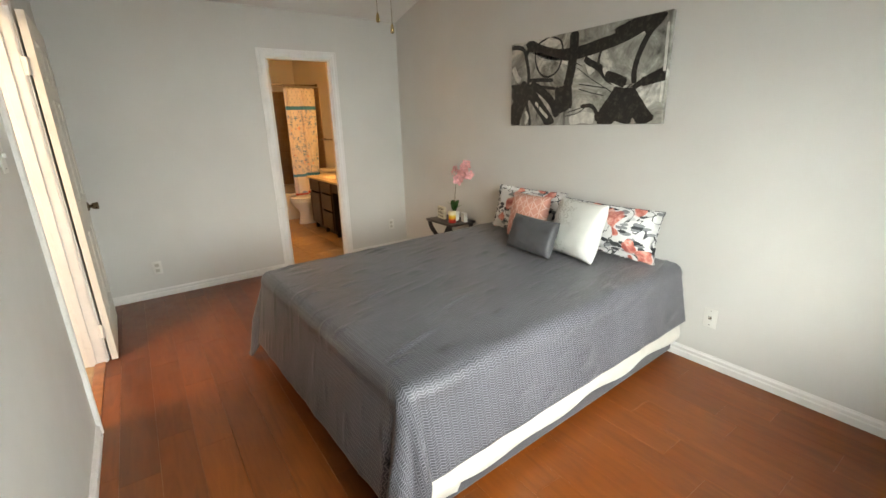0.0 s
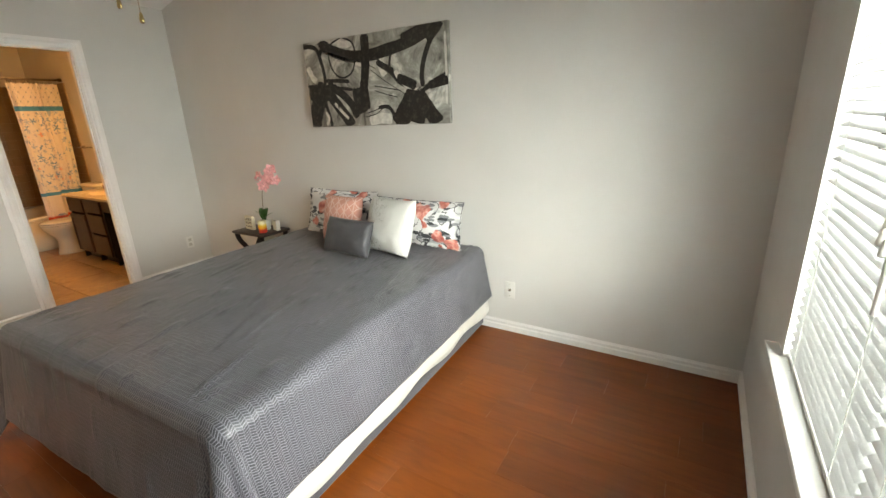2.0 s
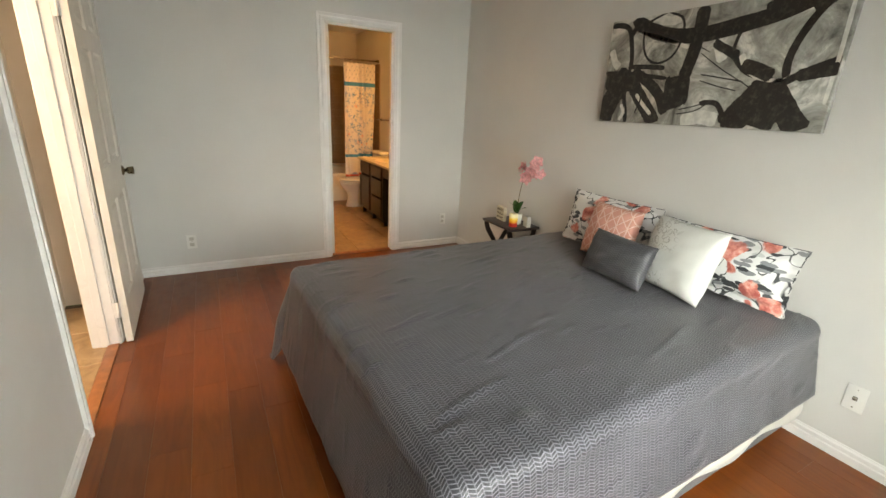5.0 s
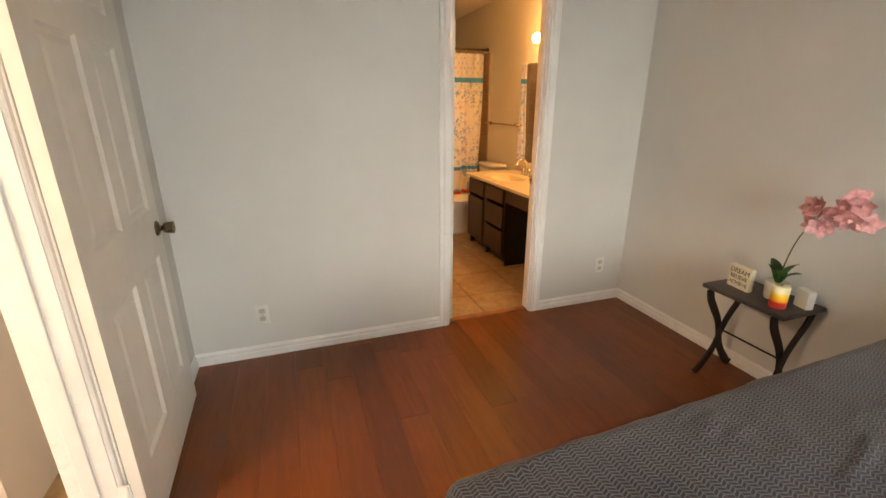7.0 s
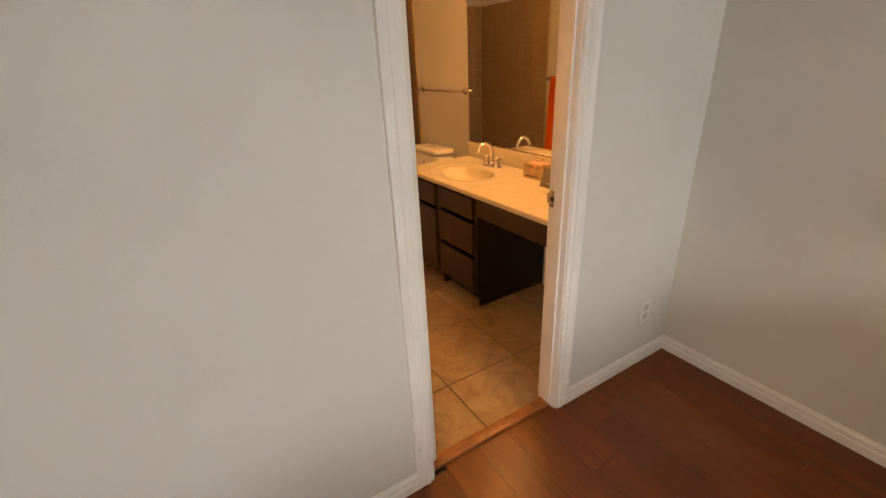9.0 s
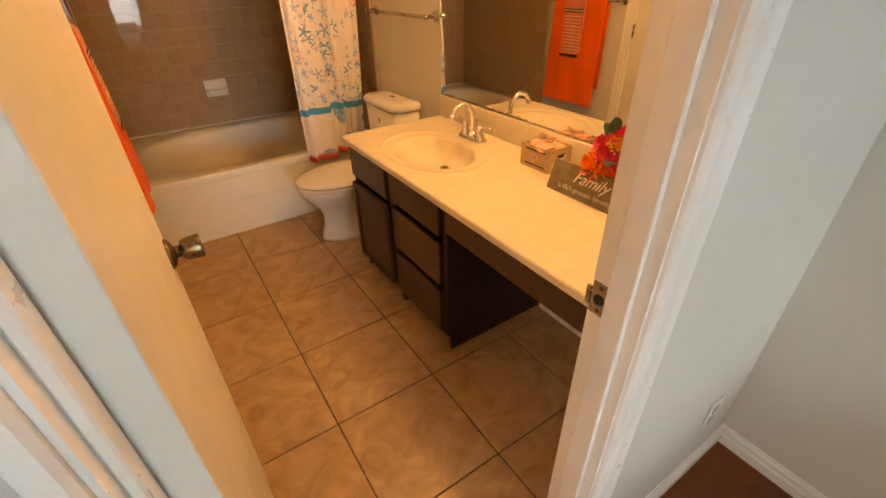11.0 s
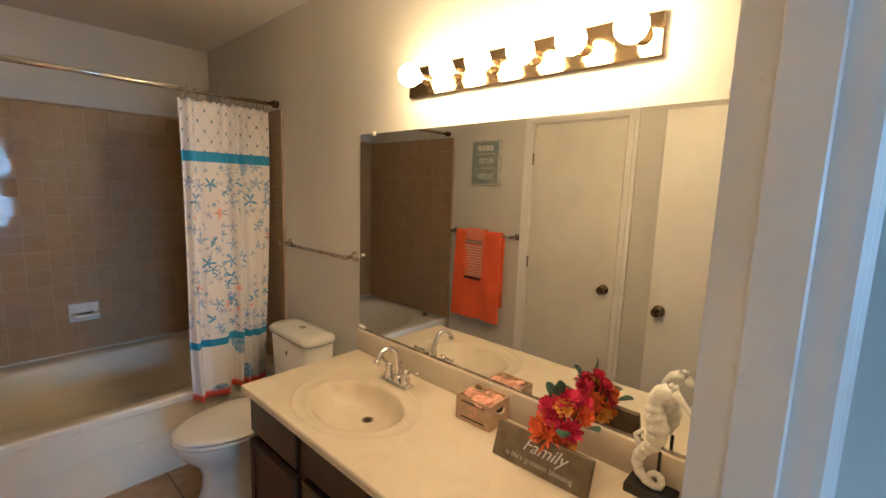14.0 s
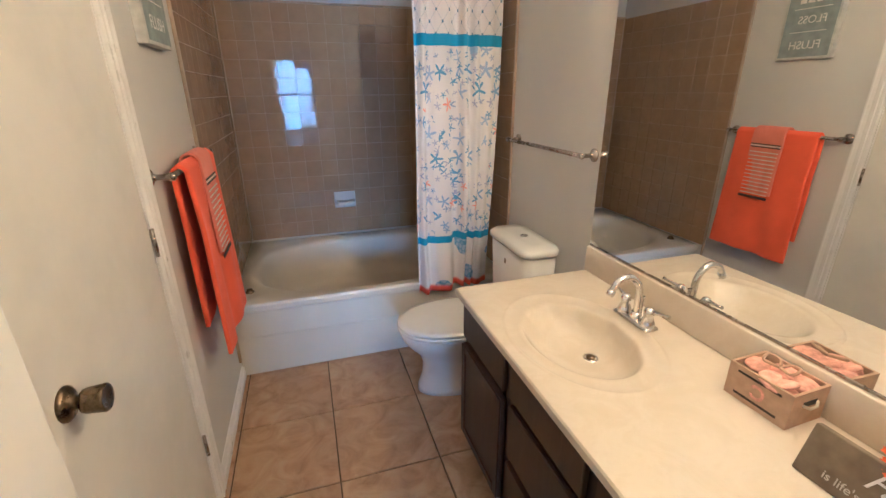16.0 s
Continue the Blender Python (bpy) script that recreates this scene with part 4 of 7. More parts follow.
def drape(name, label, x0, x1, y0, y1, top, hang, foot, lift, mat, folds, corner=0.62, category="bedding", thick=0.006, res=0.012, wrinkle=0.004):
    """Cloth over the bed: flat on top, falling at the foot and along both sides."""
    b = bmesh.new()
    uvl = b.loops.layers.uv.new("UVMap")
    L, Wd = (x1 - x0), (y1 - y0)
    nu = int((L + foot) / res)
    nv = int((Wd + 2 * hang) / res)
    R = 0.07
    grid = []
    for i in range(nu + 1):
        row = []
        for j in range(nv + 1):
            u = -foot + (L + foot) * i / nu
            v = -hang + (Wd + 2 * hang) * j / nv
            dx = max(0.0, -u)
            dy = -v if v < 0 else (v - Wd if v > Wd else 0.0)
            sy = -1 if v < 0 else 1
            px, py = x0 + max(u, 0.0), y0 + min(max(v, 0.0), Wd)
            d = math.hypot(dx, dy)
            if d > 0:
                nx, ny = -dx / d, sy * dy / d
                both = min(dx, dy) / max(dx, dy)
                d = max(dx, dy) + corner * min(dx, dy)
                arc = min(d, R * 1.57)
                a_ = arc / R
                out = R * math.sin(a_) - R * 0.25 * a_ / 1.57
                drop = R * (1 - math.cos(a_))
                rest = max(0.0, d - arc)
                along = (py if dx > dy else px)
                wave = folds * min(1, rest / 0.2) * (0.55 * math.sin(along * 17 + 1.3) + 0.45 * math.sin(along * 29 + 0.4))
                wave += 0.045 * both * min(1, rest / 0.25)
                if dx > 0 and dy > 0:
                    wave += 0.016 * math.sin(math.atan2(dx, dy) * 7.0 + 0.6) * min(1, rest / 0.22)
                out += rest * 0.20 + wave
                drop += rest * 0.975
                p = Vector((px + nx * out, py + ny * out, top - drop))
            else:
                p = Vector((px, py, top))
            q = Vector((u * 0.55 + v * 0.22, v * 3.2 - u * 0.5, 0))
            n1 = noise.noise(q * 1.9)
            n2 = noise.noise(Vector((u * 2.2, v * 2.2, 4)))
            ridge = max(0.0, noise.noise(Vector((u * 5.2 + v * 1.2, v * 26 - u * 6.0, 9))) - 0.24) + 0.45 * max(0.0, noise.noise(Vector((u * 2.2 + v * 0.5, v * 8 - u * 1.8, 3))) - 0.25)
            puff = noise.noise(Vector((u * 11, v * 11, 2)))
            h = wrinkle * (n1 * 0.35 + n2 * 0.6 + puff * 0.35) + 0.020 * ridge
            if d > 0:
                t_ = min(1, d / 0.1)
                p += Vector((nx * h * t_ * 0.6, ny * h * t_ * 0.6, h * (1 - t_)))
            else:
                p.z += h
            p.z = max(p.z, lift)
            row.append((b.verts.new(p), (u, v)))
        grid.append(row)
    for i in range(nu):
        for j in range(nv):
            c = (grid[i][j], grid[i + 1][j], grid[i + 1][j + 1], grid[i][j + 1])
            f = b.faces.new([k[0] for k in c])
            f.smooth = True
            for lp, k in zip(f.loops, c):
                lp[uvl].uv = k[1]
    ob = part(name, moved(b, TURN), mat)
    tagged(ob, label, category)
    sm = ob.modifiers.new("thickness", "SOLIDIFY")
    sm.thickness, sm.offset = thick, 1
    return ob


drape("bedspread", "silver grey woven bedspread draped over the queen bed", BX0 + 0.01, BX1 - 0.01, BY0 + 0.005, BY1 - 0.005, BZ, 0.385, 0.475, 0.03, M_spread, 0.0028)
# white sheet showing below the bedspread
b = bmesh.new()
pts = []
yy = BY0 - 0.065
for i in range(111):
    pts.append((BX1 - (BX1 - BX0) * i / 110, yy))
for i in range(1, 9):
    a_ = i / 8 * math.pi / 2
    pts.append((BX0 - 0.06 * math.sin(a_), yy + 0.03 * (1 - math.cos(a_))))
for i in range(1, 80):
    pts.append((BX0 - 0.06, yy + 0.03 + (BY1 - BY0) * i / 79))
rows = []
for k in range(7):
    z = 0.32 - k * 0.205 / 6
    row = []
    for i, (x, y) in enumerate(pts):
        s_ = i * 0.018
        w_ = 0.010 * (k / 6) * math.sin(s_ * 12) + 0.012 * (k / 6) * noise.noise(Vector((s_ * 3, k * 0.3, 0)))
        hem = 0.02 * noise.noise(Vector((s_ * 1.6, 0, 5))) * (k / 6)
        lx = -1 if i > 114 else 0
        ly = -1 if i <= 114 else 0
        if i > 118:
            hem += 0.016 * (k / 6)
        if 100 < i < 116:
            hem -= 0.035 * (k / 6)
        row.append(b.verts.new((x + lx * (w_ + 0.012 * k / 6), y + ly * (w_ + 0.012 * k / 6), z + hem)))
    rows.append(row)
for r0, r1 in zip(rows, rows[1:]):
    for i in range(len(pts) - 1):
        b.faces.new((r0[i], r0[i + 1], r1[i + 1], r1[i])).smooth = True
sh = tagged(part("bed_sheet", moved(b, TURN), M_sheet), "white cotton sheet hanging below the grey bedspread", "bedding")
sm = sh.modifiers.new("thickness", "SOLIDIFY")
sm.thickness = 0.003


def pillow(name, label, w, h, t, m, mat, flange=0.0, puff=0.42, pinch=0.05, group="pillows on the bed", piping=None):
    """A stuffed pillow, w by h, t thick, standing in local x and z, its base at z 0."""
    b = bmesh.new()
    uvl = b.loops.layers.uv.new("UVMap")
    n = 26
    W_, H_ = w + 2 * flange, h + 2 * flange
    for side in (1, -1):
        g = []
        for i in range(n + 1):
            row = []
            for j in range(n + 1):
                u, v = i / n * 2 - 1, j / n * 2 - 1
                uu, vv = u * W_ / w, v * H_ / h
                e = max(0.0, 1 - abs(min(1, abs(uu))) ** 2.6) * max(0.0, 1 - abs(min(1, abs(vv))) ** 2.6)
                th = t / 2 * e ** puff
                x = u * W_ / 2 * (1 - pinch * (1 - v * v) * abs(u) ** 3)
                z = v * H_ / 2 * (1 - pinch * (1 - u * u) * abs(v) ** 3)
                wr = 0.006 * noise.noise(Vector((u * 3 + w * 9, v * 3, side))) + 0.003 * noise.noise(Vector((u * 9, v * 9, side + 5)))
                rip = 0.006 * math.sin((u + v) * 24) if flange and e == 0 else 0
                row.append((b.verts.new((x, side * (th + 0.0012 + (wr if e > 0.02 else 0)) + rip, z + H_ / 2)), ((u + 1) / 2 * W_, (v + 1) / 2 * H_)))
            g.append(row)
        for i in range(n):
            for j in range(n):
                c = (g[i][j], g[i + 1][j], g[i + 1][j + 1], g[i][j + 1])
                f = b.faces.new([k[0] for k in c])
                f.smooth = True
                for lp, k in zip(f.loops, c):
                    lp[uvl].uv = k[1] if side == 1 else (k[1][0], k[1][1])
    bmesh.ops.remove_doubles(b, verts=b.verts, dist=0.0026)
    bmesh.ops.recalc_face_normals(b, faces=b.faces)
    at = m.translation
    root = thing(name, at, label, "pillow", group)
    part("cushion", moved(b, m), mat, root)
    edge = [(sx * W_ / 2 * 0.985, 0, H_ / 2 + sz * H_ / 2 * 0.985) for sx, sz in ((-1, -1), (1, -1), (1, 1), (-1, 1), (-1, -1))]
    pp = []
    for e0, e1 in zip(edge, edge[1:]):
        for k in range(8):
            q = Vector(e0).lerp(Vector(e1), k / 8)
            bow = 1 - pinch * (1 - (2 * k / 8 - 1) ** 2)
            q.x = q.x * (bow if abs(e0[0] - e1[0]) < 0.01 else 1)
            q.z = H_ / 2 + (q.z - H_ / 2) * (bow if abs(e0[2] - e1[2]) < 0.01 else 1)
            pp.append(m @ q)
    pp.append(pp[0])
    part("seam", tube(pp, 0.0022, 6), mat, root)
    return root


def stand(x, y, z, turn, lean):
    """Upright pose: the face looks to -x, then turned about z and leaned back."""
    return Matrix.Translation((x, y, z)) @ Matrix.Rotation(radians(-90 + turn), 4, "Z") @ Matrix.Rotation(radians(lean), 4, "X")


PZ = BZ + 0.012
pillow("pillow_sham", "white floral pillow sham with coral blossoms and charcoal leaves", 0.62, 0.275, 0.15, stand(-0.20, -2.115, PZ, 0, -14), M_floral, 0.035)
pillow("pillow_sham", "white floral pillow sham with coral blossoms, ruffled outer edge", 0.63, 0.245, 0.17, stand(-0.19, -2.805, PZ, 0, -12), M_floral, 0.035)
pillow("cushion", "pink cushion with a pale raised lattice pattern", 0.36, 0.33, 0.12, stand(-0.325, -2.24, PZ, -4, -16), M_pinklat)
pillow("cushion", "white cushion with grey embroidered scrolls", 0.40, 0.36, 0.14, stand(-0.415, -2.72, PZ, -10, -18), M_embroid)
pillow("cushion", "small grey woven lumbar cushion", 0.40, 0.235, 0.11, stand(-0.545, -2.49, PZ, -3, -22), M_greypillow)

# ---- canvas over the bed ----
AY0, AY1, AZ0, AZ1 = -1.795, -3.018, 1.374, 1.962
art = thing("wall_art", (-0.015, (AY0 + AY1) / 2, AZ0), "wide abstract black, grey and white canvas on the grey wall", "painting")
part("canvas", box(-0.034, -0.002, AY1, AY0, AZ0, AZ1, 0.003, seg=2), M_canvas, art)


def stroke(path, w, mat, lift, name="brush_stroke", n=28, rough=0.12):
    """A flat painted stroke; path in canvas fractions from its top left... u right, v up."""
    P = curve_pts([(u, v, 0) for u, v in path], n)
    b = bmesh.new()
    Wc, Hc = AY0 - AY1, AZ1 - AZ0
    prev = None
    tot = len(P) - 1
    for i, p in enumerate(P):
        d = P[min(i + 1, tot)] - P[max(i - 1, 0)]
        d = Vector((d.x * Wc, d.y * Hc, 0)).normalized()
        nn = Vector((-d.y, d.x, 0))
        ww = w / 2 * (1 + rough * noise.noise(Vector((i * 0.9, w * 50, u_seed[0]))))
        ww *= min(1.0, 0.6 + i * 0.25, 0.6 + (tot - i) * 0.25)
        c = Vector((p.x * Wc, p.y * Hc, 0))
        row = []
        for s_ in (-1, 1):
            q = c + nn * ww * s_
            q.x, q.y = min(max(q.x, 0.003), Wc - 0.003), min(max(q.y, 0.003), Hc - 0.003)
            row.append(b.verts.new((-0.0342 - lift, AY0 - q.x, AZ0 + q.y)))
        if prev:
            try:
                b.faces.new((prev[0], prev[1], row[1], row[0]))
            except ValueError:
                pass
        prev = row
    u_seed[0] += 1
    return part(name, b, mat, art)


u_seed = [0]
K = M_stroke
STROKES = (
    (((0.13, 1.0), (0.20, 0.90), (0.33, 0.80), (0.48, 0.77), (0.62, 0.80), (0.76, 0.85), (0.88, 0.93), (0.97, 1.0)), 0.074, K, 1),
    (((0.72, 0.90), (0.80, 0.94), (0.90, 1.0)), 0.05, K, 2),
    (((0.475, 1.0), (0.475, 0.82), (0.465, 0.62), (0.44, 0.40)), 0.070, K, 3),
    (((0.305, 1.0), (0.215, 0.93), (0.20, 0.78), (0.235, 0.62), (0.30, 0.56), (0.37, 0.62), (0.40, 0.78), (0.385, 0.93), (0.31, 1.0)), 0.013, K, 4),
    (((0.0, 0.955), (0.06, 0.95), (0.11, 0.90), (0.135, 0.76), (0.15, 0.62), (0.15, 0.5)), 0.030, K, 5),
    (((0.14, 0.545), (0.24, 0.535), (0.34, 0.515)), 0.026, K, 6),
    (((0.0, 0.50), (0.12, 0.48), (0.24, 0.455), (0.36, 0.42)), 0.022, K, 7),
    (((0.15, 0.50), (0.10, 0.36), (0.05, 0.18), (0.02, 0.0)), 0.135, K, 8),
    (((0.16, 0.46), (0.14, 0.28), (0.16, 0.12), (0.17, 0.0)), 0.028, K, 9),
    (((0.15, 0.46), (0.22, 0.28), (0.29, 0.12), (0.34, 0.0)), 0.085, K, 10),
    (((0.17, 0.50), (0.26, 0.40), (0.34, 0.26), (0.38, 0.10)), 0.060, K, 11),
    (((0.01, 0.42), (0.10, 0.41), (0.20, 0.40)), 0.115, K, 12),
    (((0.36, 0.30), (0.42, 0.31), (0.48, 0.32)), 0.150, K, 13),
    (((0.37, 0.16), (0.42, 0.19), (0.46, 0.22)), 0.05, K, 14),
    (((0.685, 0.86), (0.645, 0.74), (0.64, 0.58), (0.70, 0.44), (0.77, 0.39)), 0.017, K, 15),
    (((0.55, 0.68), (0.62, 0.60), (0.72, 0.48), (0.80, 0.38)), 0.030, K, 16),
    (((0.945, 0.94), (0.90, 0.84), (0.86, 0.68), (0.84, 0.52), (0.845, 0.38)), 0.034, K, 17),
    (((0.80, 0.36), (0.76, 0.24), (0.70, 0.08), (0.66, 0.0)), 0.13, K, 18),
    (((0.80, 0.36), (0.84, 0.24), (0.90, 0.08), (0.94, 0.0)), 0.10, K, 19),
    (((0.77, 0.02), (0.79, 0.14), (0.81, 0.28)), 0.17, K, 20),
    (((0.84, 0.35), (0.91, 0.43), (1.0, 0.50)), 0.034, K, 21),
    (((0.54, 0.20), (0.61, 0.20), (0.65, 0.10), (0.665, 0.0)), 0.026, K, 22),
    (((0.68, 0.50), (0.74, 0.46), (0.80, 0.40)), 0.060, K, 30),
    (((0.55, 0.70), (0.60, 0.64), (0.66, 0.58)), 0.034, K, 31),
    (((0.88, 0.40), (0.94, 0.42), (1.0, 0.44)), 0.052, K, 32),
    (((0.965, 1.0), (0.93, 0.92), (0.88, 0.84)), 0.050, K, 33),
    (((0.16, 1.0), (0.15, 0.92), (0.13, 0.84)), 0.030, K, 34),
    (((0.52, 0.44), (0.60, 0.41), (0.70, 0.37)), 0.007, K, 23),
    (((0.52, 0.39), (0.60, 0.34), (0.68, 0.30)), 0.006, K, 24),
    (((0.50, 0.62), (0.60, 0.48), (0.70, 0.36), (0.76, 0.28)), 0.005, K, 25),
    (((0.20, 0.90), (0.31, 0.83), (0.42, 0.74), (0.54, 0.62)), 0.005, K, 26),
    (((0.22, 0.10), (0.24, 0.22), (0.23, 0.30)), 0.010, K, 27),
    (((0.44, 0.10), (0.52, 0.13), (0.58, 0.20)), 0.006, K, 28),
    (((0.45, 0.14), (0.53, 0.18), (0.57, 0.22)), 0.006, K, 29),
    (((0.27, 0.95), (0.33, 0.92), (0.38, 0.93)), 0.045, M_strokewhite, 0),
    (((0.17, 0.86), (0.27, 0.80), (0.38, 0.72), (0.46, 0.66)), 0.020, M_strokewhite, 1),
    (((0.02, 0.72), (0.05, 0.60), (0.08, 0.55)), 0.045, M_strokewhite, 0),
    (((0.22, 0.40), (0.29, 0.33), (0.34, 0.30)), 0.035, M_strokewhite, 0),
    (((0.21, 0.28), (0.26, 0.18), (0.31, 0.09)), 0.022, M_strokewhite, 12),
    (((0.56, 0.72), (0.58, 0.62), (0.60, 0.54)), 0.050, M_strokewhite, 0),
    (((0.67, 0.58), (0.70, 0.48), (0.75, 0.40)), 0.030, M_strokewhite, 17),
    (((0.74, 0.40), (0.82, 0.37), (0.90, 0.41)), 0.016, M_strokewhite, 19),
    (((0.47, 0.04), (0.55, 0.08), (0.63, 0.06)), 0.070, M_strokewhite, 0),
    (((0.13, 0.02), (0.15, 0.10), (0.13, 0.18)), 0.022, M_strokewhite, 12),
    (((0.985, 0.20), (0.988, 0.5), (0.985, 0.9)), 0.016, M_strokewhite, 22),
    (((0.86, 0.12), (0.88, 0.04), (0.90, 0.0)), 0.03, M_strokewhite, 0),
)
for path, w_, mt, lv in STROKES:
    stroke(path, w_, mt, 0.0003 + lv * 0.00006)

# ---- outlets and switch ----
def outlet(name, at, n, label, kind="duplex"):
    """A cover plate at a point of a wall whose outward normal is n."""
    root = thing(name, at, label, "electrical outlet" if kind != "switch" else "light switch", "wall plates")
    m = Matrix.Translation(at) @ Vector(n).to_track_quat("Z", "Y").to_matrix().to_4x4()
    part("cover_plate", moved(box(-0.036, 0.036, -0.058, 0.058, 0, 0.005, 0.002, seg=2), m), M_plastic, root)
    if kind == "duplex":
        for s_ in (-0.024, 0.024):
            rc = part("receptacle", moved(box(-0.016, 0.016, s_ - 0.014, s_ + 0.014, 0.005, 0.0085, 0.002), m), M_receptacle, root)
            b = box(-0.008, -0.0055, s_ - 0.003, s_ + 0.006, 0.0076, 0.0080)
            box(0.0055, 0.008, s_ - 0.003, s_ + 0.006, 0.0076, 0.0080, bm=b)
            box(-0.002, 0.002, s_ - 0.010, s_ - 0.006, 0.0076, 0.0080, bm=b)
            part("slots", moved(b, m), M_slot, rc)
    elif kind == "coax":
        part("connector", lathe(((0.009, 0.005), (0.009, 0.009), (0.005, 0.010), (0.005, 0.017)), 12, m), M_nickel, root)
        part("socket", moved(box(-0.008, 0.008, -0.009, 0.009, 0.005, 0.0062), m), M_slot, root)
    else:
        part("toggle", moved(box(-0.005, 0.005, -0.004, 0.012, 0.005, 0.016, 0.001), m), M_plastic, root)
    for s_ in ((0,) if kind == "duplex" else (-0.042, 0.042)):
        part("screw", lathe(((0.003, 0.0052), (0.0025, 0.0062)), 8, m @ Matrix.Translation((0, s_, 0))), M_nickel, root)
    return root


V = Vector


outlet("wall_outlet", (-2.532, -0.0005, 0.265), (0, -1, 0), "white duplex outlet low on the grey wall")
outlet("wall_outlet", (-0.203, -0.0005, 0.287), (0, -1, 0), "white duplex outlet beside the corner")
outlet("wall_outlet", (-0.0005, -3.415, 0.300), (-1, 0, 0), "white cable socket plate beside the bed", "coax")
outlet("light_switch", (XL + 0.0005, -2.19, 1.345), (1, 0, 0), "white light switch beside the hall doorway", "switch")

# ---- nightstand ----
NX0, NX1, NY0, NY1, NZ = -0.305, -0.020, -1.335, -0.920, 0.525
ns = thing("nightstand", ((NX0 + NX1) / 2, (NY0 + NY1) / 2, 0), "small dark bedside table with curved metal legs", "table")
part("tabletop", box(NX0, NX1, NY0, NY1, NZ - 0.022, NZ, 0.004, seg=2), M_tabletop, ns)
for yk in (NY0 + 0.045, NY1 - 0.045):
    for s_ in (-1, 1):
        cx = (NX0 + NX1) / 2
        pts = curve_pts([(cx - s_ * 0.125, yk, NZ - 0.022), (cx - s_ * 0.105, yk, NZ - 0.09), (cx - s_ * 0.035, yk, NZ - 0.20), (cx - s_ * 0.004, yk, 0.25), (cx + s_ * 0.03, yk, 0.14), (cx + s_ * 0.10, yk, 0.04), (cx + s_ * 0.138, yk, 0.008)], 22)
        b = bmesh.new()
        prev = None
        for i, p in enumerate(pts):
            d = (pts[min(i + 1, len(pts) - 1)] - pts[max(i - 1, 0)]).normalized()
            q = V((-d.z, 0, d.x))
            wv = 0.017 + 0.004 * abs(math.cos(i / 22 * math.pi))
            off = s_ * 0.0052
            row = [b.verts.new(p + q * wv * a1 + V((0, off + 0.005 * a2, 0))) for a1, a2 in ((-1, -1), (1, -1), (1, 1), (-1, 1))]
            if prev:
                for k in range(4):
                    b.faces.new((prev[k], prev[(k + 1) % 4], row[(k + 1) % 4], row[k]))
            else:
                b.faces.new(row[::-1])
            prev = row
        b.faces.new(prev)
        bmesh.ops.recalc_face_normals(b, faces=b.faces)
        part("leg", b, M_iron, ns)
part("stretcher", tube((((NX0 + NX1) / 2, NY0 + 0.045, 0.25), ((NX0 + NX1) / 2, NY1 - 0.045, 0.25)), 0.005, 8), M_iron, ns)

# things on the nightstand
blk = thing("word_block", (-0.200, -1.02, NZ), "cream wooden block with the printed words dream, believe, achieve", "decoration")
m = Matrix.Translation((-0.205, -1.030, NZ)) @ Matrix.Rotation(radians(-90 - 8), 4, "Z")
part("block", moved(box(-0.062, 0.062, -0.0, 0.030, 0, 0.115, 0.002), m), M_cream, blk)
for words, z, sz in (("DREAM", 0.090, 0.034), ("BELIEVE", 0.058, 0.029), ("ACHIEVE", 0.027, 0.027)):
    tm = m @ Matrix.Translation((0, -0.0004, z)) @ Matrix.Rotation(math.pi / 2, 4, "X")
    text_mesh("lettering", words, sz, tm, M_ink, blk, 0.0004)

cd_ = thing("candle", (-0.225, -1.245, NZ), "red, orange and yellow layered candle in a glass", "candle")
part("wax", lathe(((0.033, 0), (0.034, 0.004), (0.035, 0.10), (0.033, 0.104), (0.0, 0.100)), 24, Matrix.Translation((-0.225, -1.245, NZ)), cap=False), M_candle, cd_)
part("wick", tube(((-0.225, -1.245, NZ + 0.10), (-0.224, -1.245, NZ + 0.112)), 0.001, 5), M_ink, cd_)

wbx = thing("white_card_box", (-0.12, -1.31, NZ), "small white patterned card box behind the candle", "box")
part("body", moved(box(-0.035, 0.035, -0.018, 0.018, 0, 0.085, 0.002), Matrix.Translation((-0.12, -1.290, NZ)) @ Matrix.Rotation(radians(75), 4, "Z")), M_potwhite, wbx)

orch = thing("orchid", (-0.145, -1.175, NZ), "pink orchid in a small white ceramic pot", "plant")
part("pot", lathe(((0.040, 0), (0.043, 0.005), (0.050, 0.085), (0.047, 0.088), (0.044, 0.078), (0.0, 0.075)), 28, Matrix.Translation((-0.145, -1.175, NZ)), cap=False), M_potwhite, orch)
stem = curve_pts([(-0.145, -1.175, NZ + 0.07), (-0.150, -1.190, NZ + 0.20), (-0.160, -1.225, NZ + 0.33), (-0.170, -1.285, NZ + 0.42), (-0.180, -1.370, NZ + 0.46), (-0.190, -1.43, NZ + 0.44)], 24)
part("stem", tube(stem, [0.0035 - 0.0018 * i / 24 for i in range(25)], 7), M_stem, orch)


def leaf_mesh(L, w, bend, seg=10, fold=0.15):
    b = bmesh.new()
    rows = []
    for i in range(seg + 1):
        t_ = i / seg
        ww = w * math.sin(math.pi * min(1, t_ * 0.93 + 0.05)) ** 0.7
        z = math.sin(t_ * bend) * L / max(bend, 0.01)
        x = L * (1 - math.cos(t_ * bend)) / max(bend, 0.01)
        rows.append([b.verts.new((x, k * ww / 2, z + abs(k) * ww * fold)) for k in (-1, -0.5, 0, 0.5, 1)])
    for r0, r1 in zip(rows, rows[1:]):
        for k in range(4):
            b.faces.new((r0[k], r0[k + 1], r1[k + 1], r1[k])).smooth = True
    return b


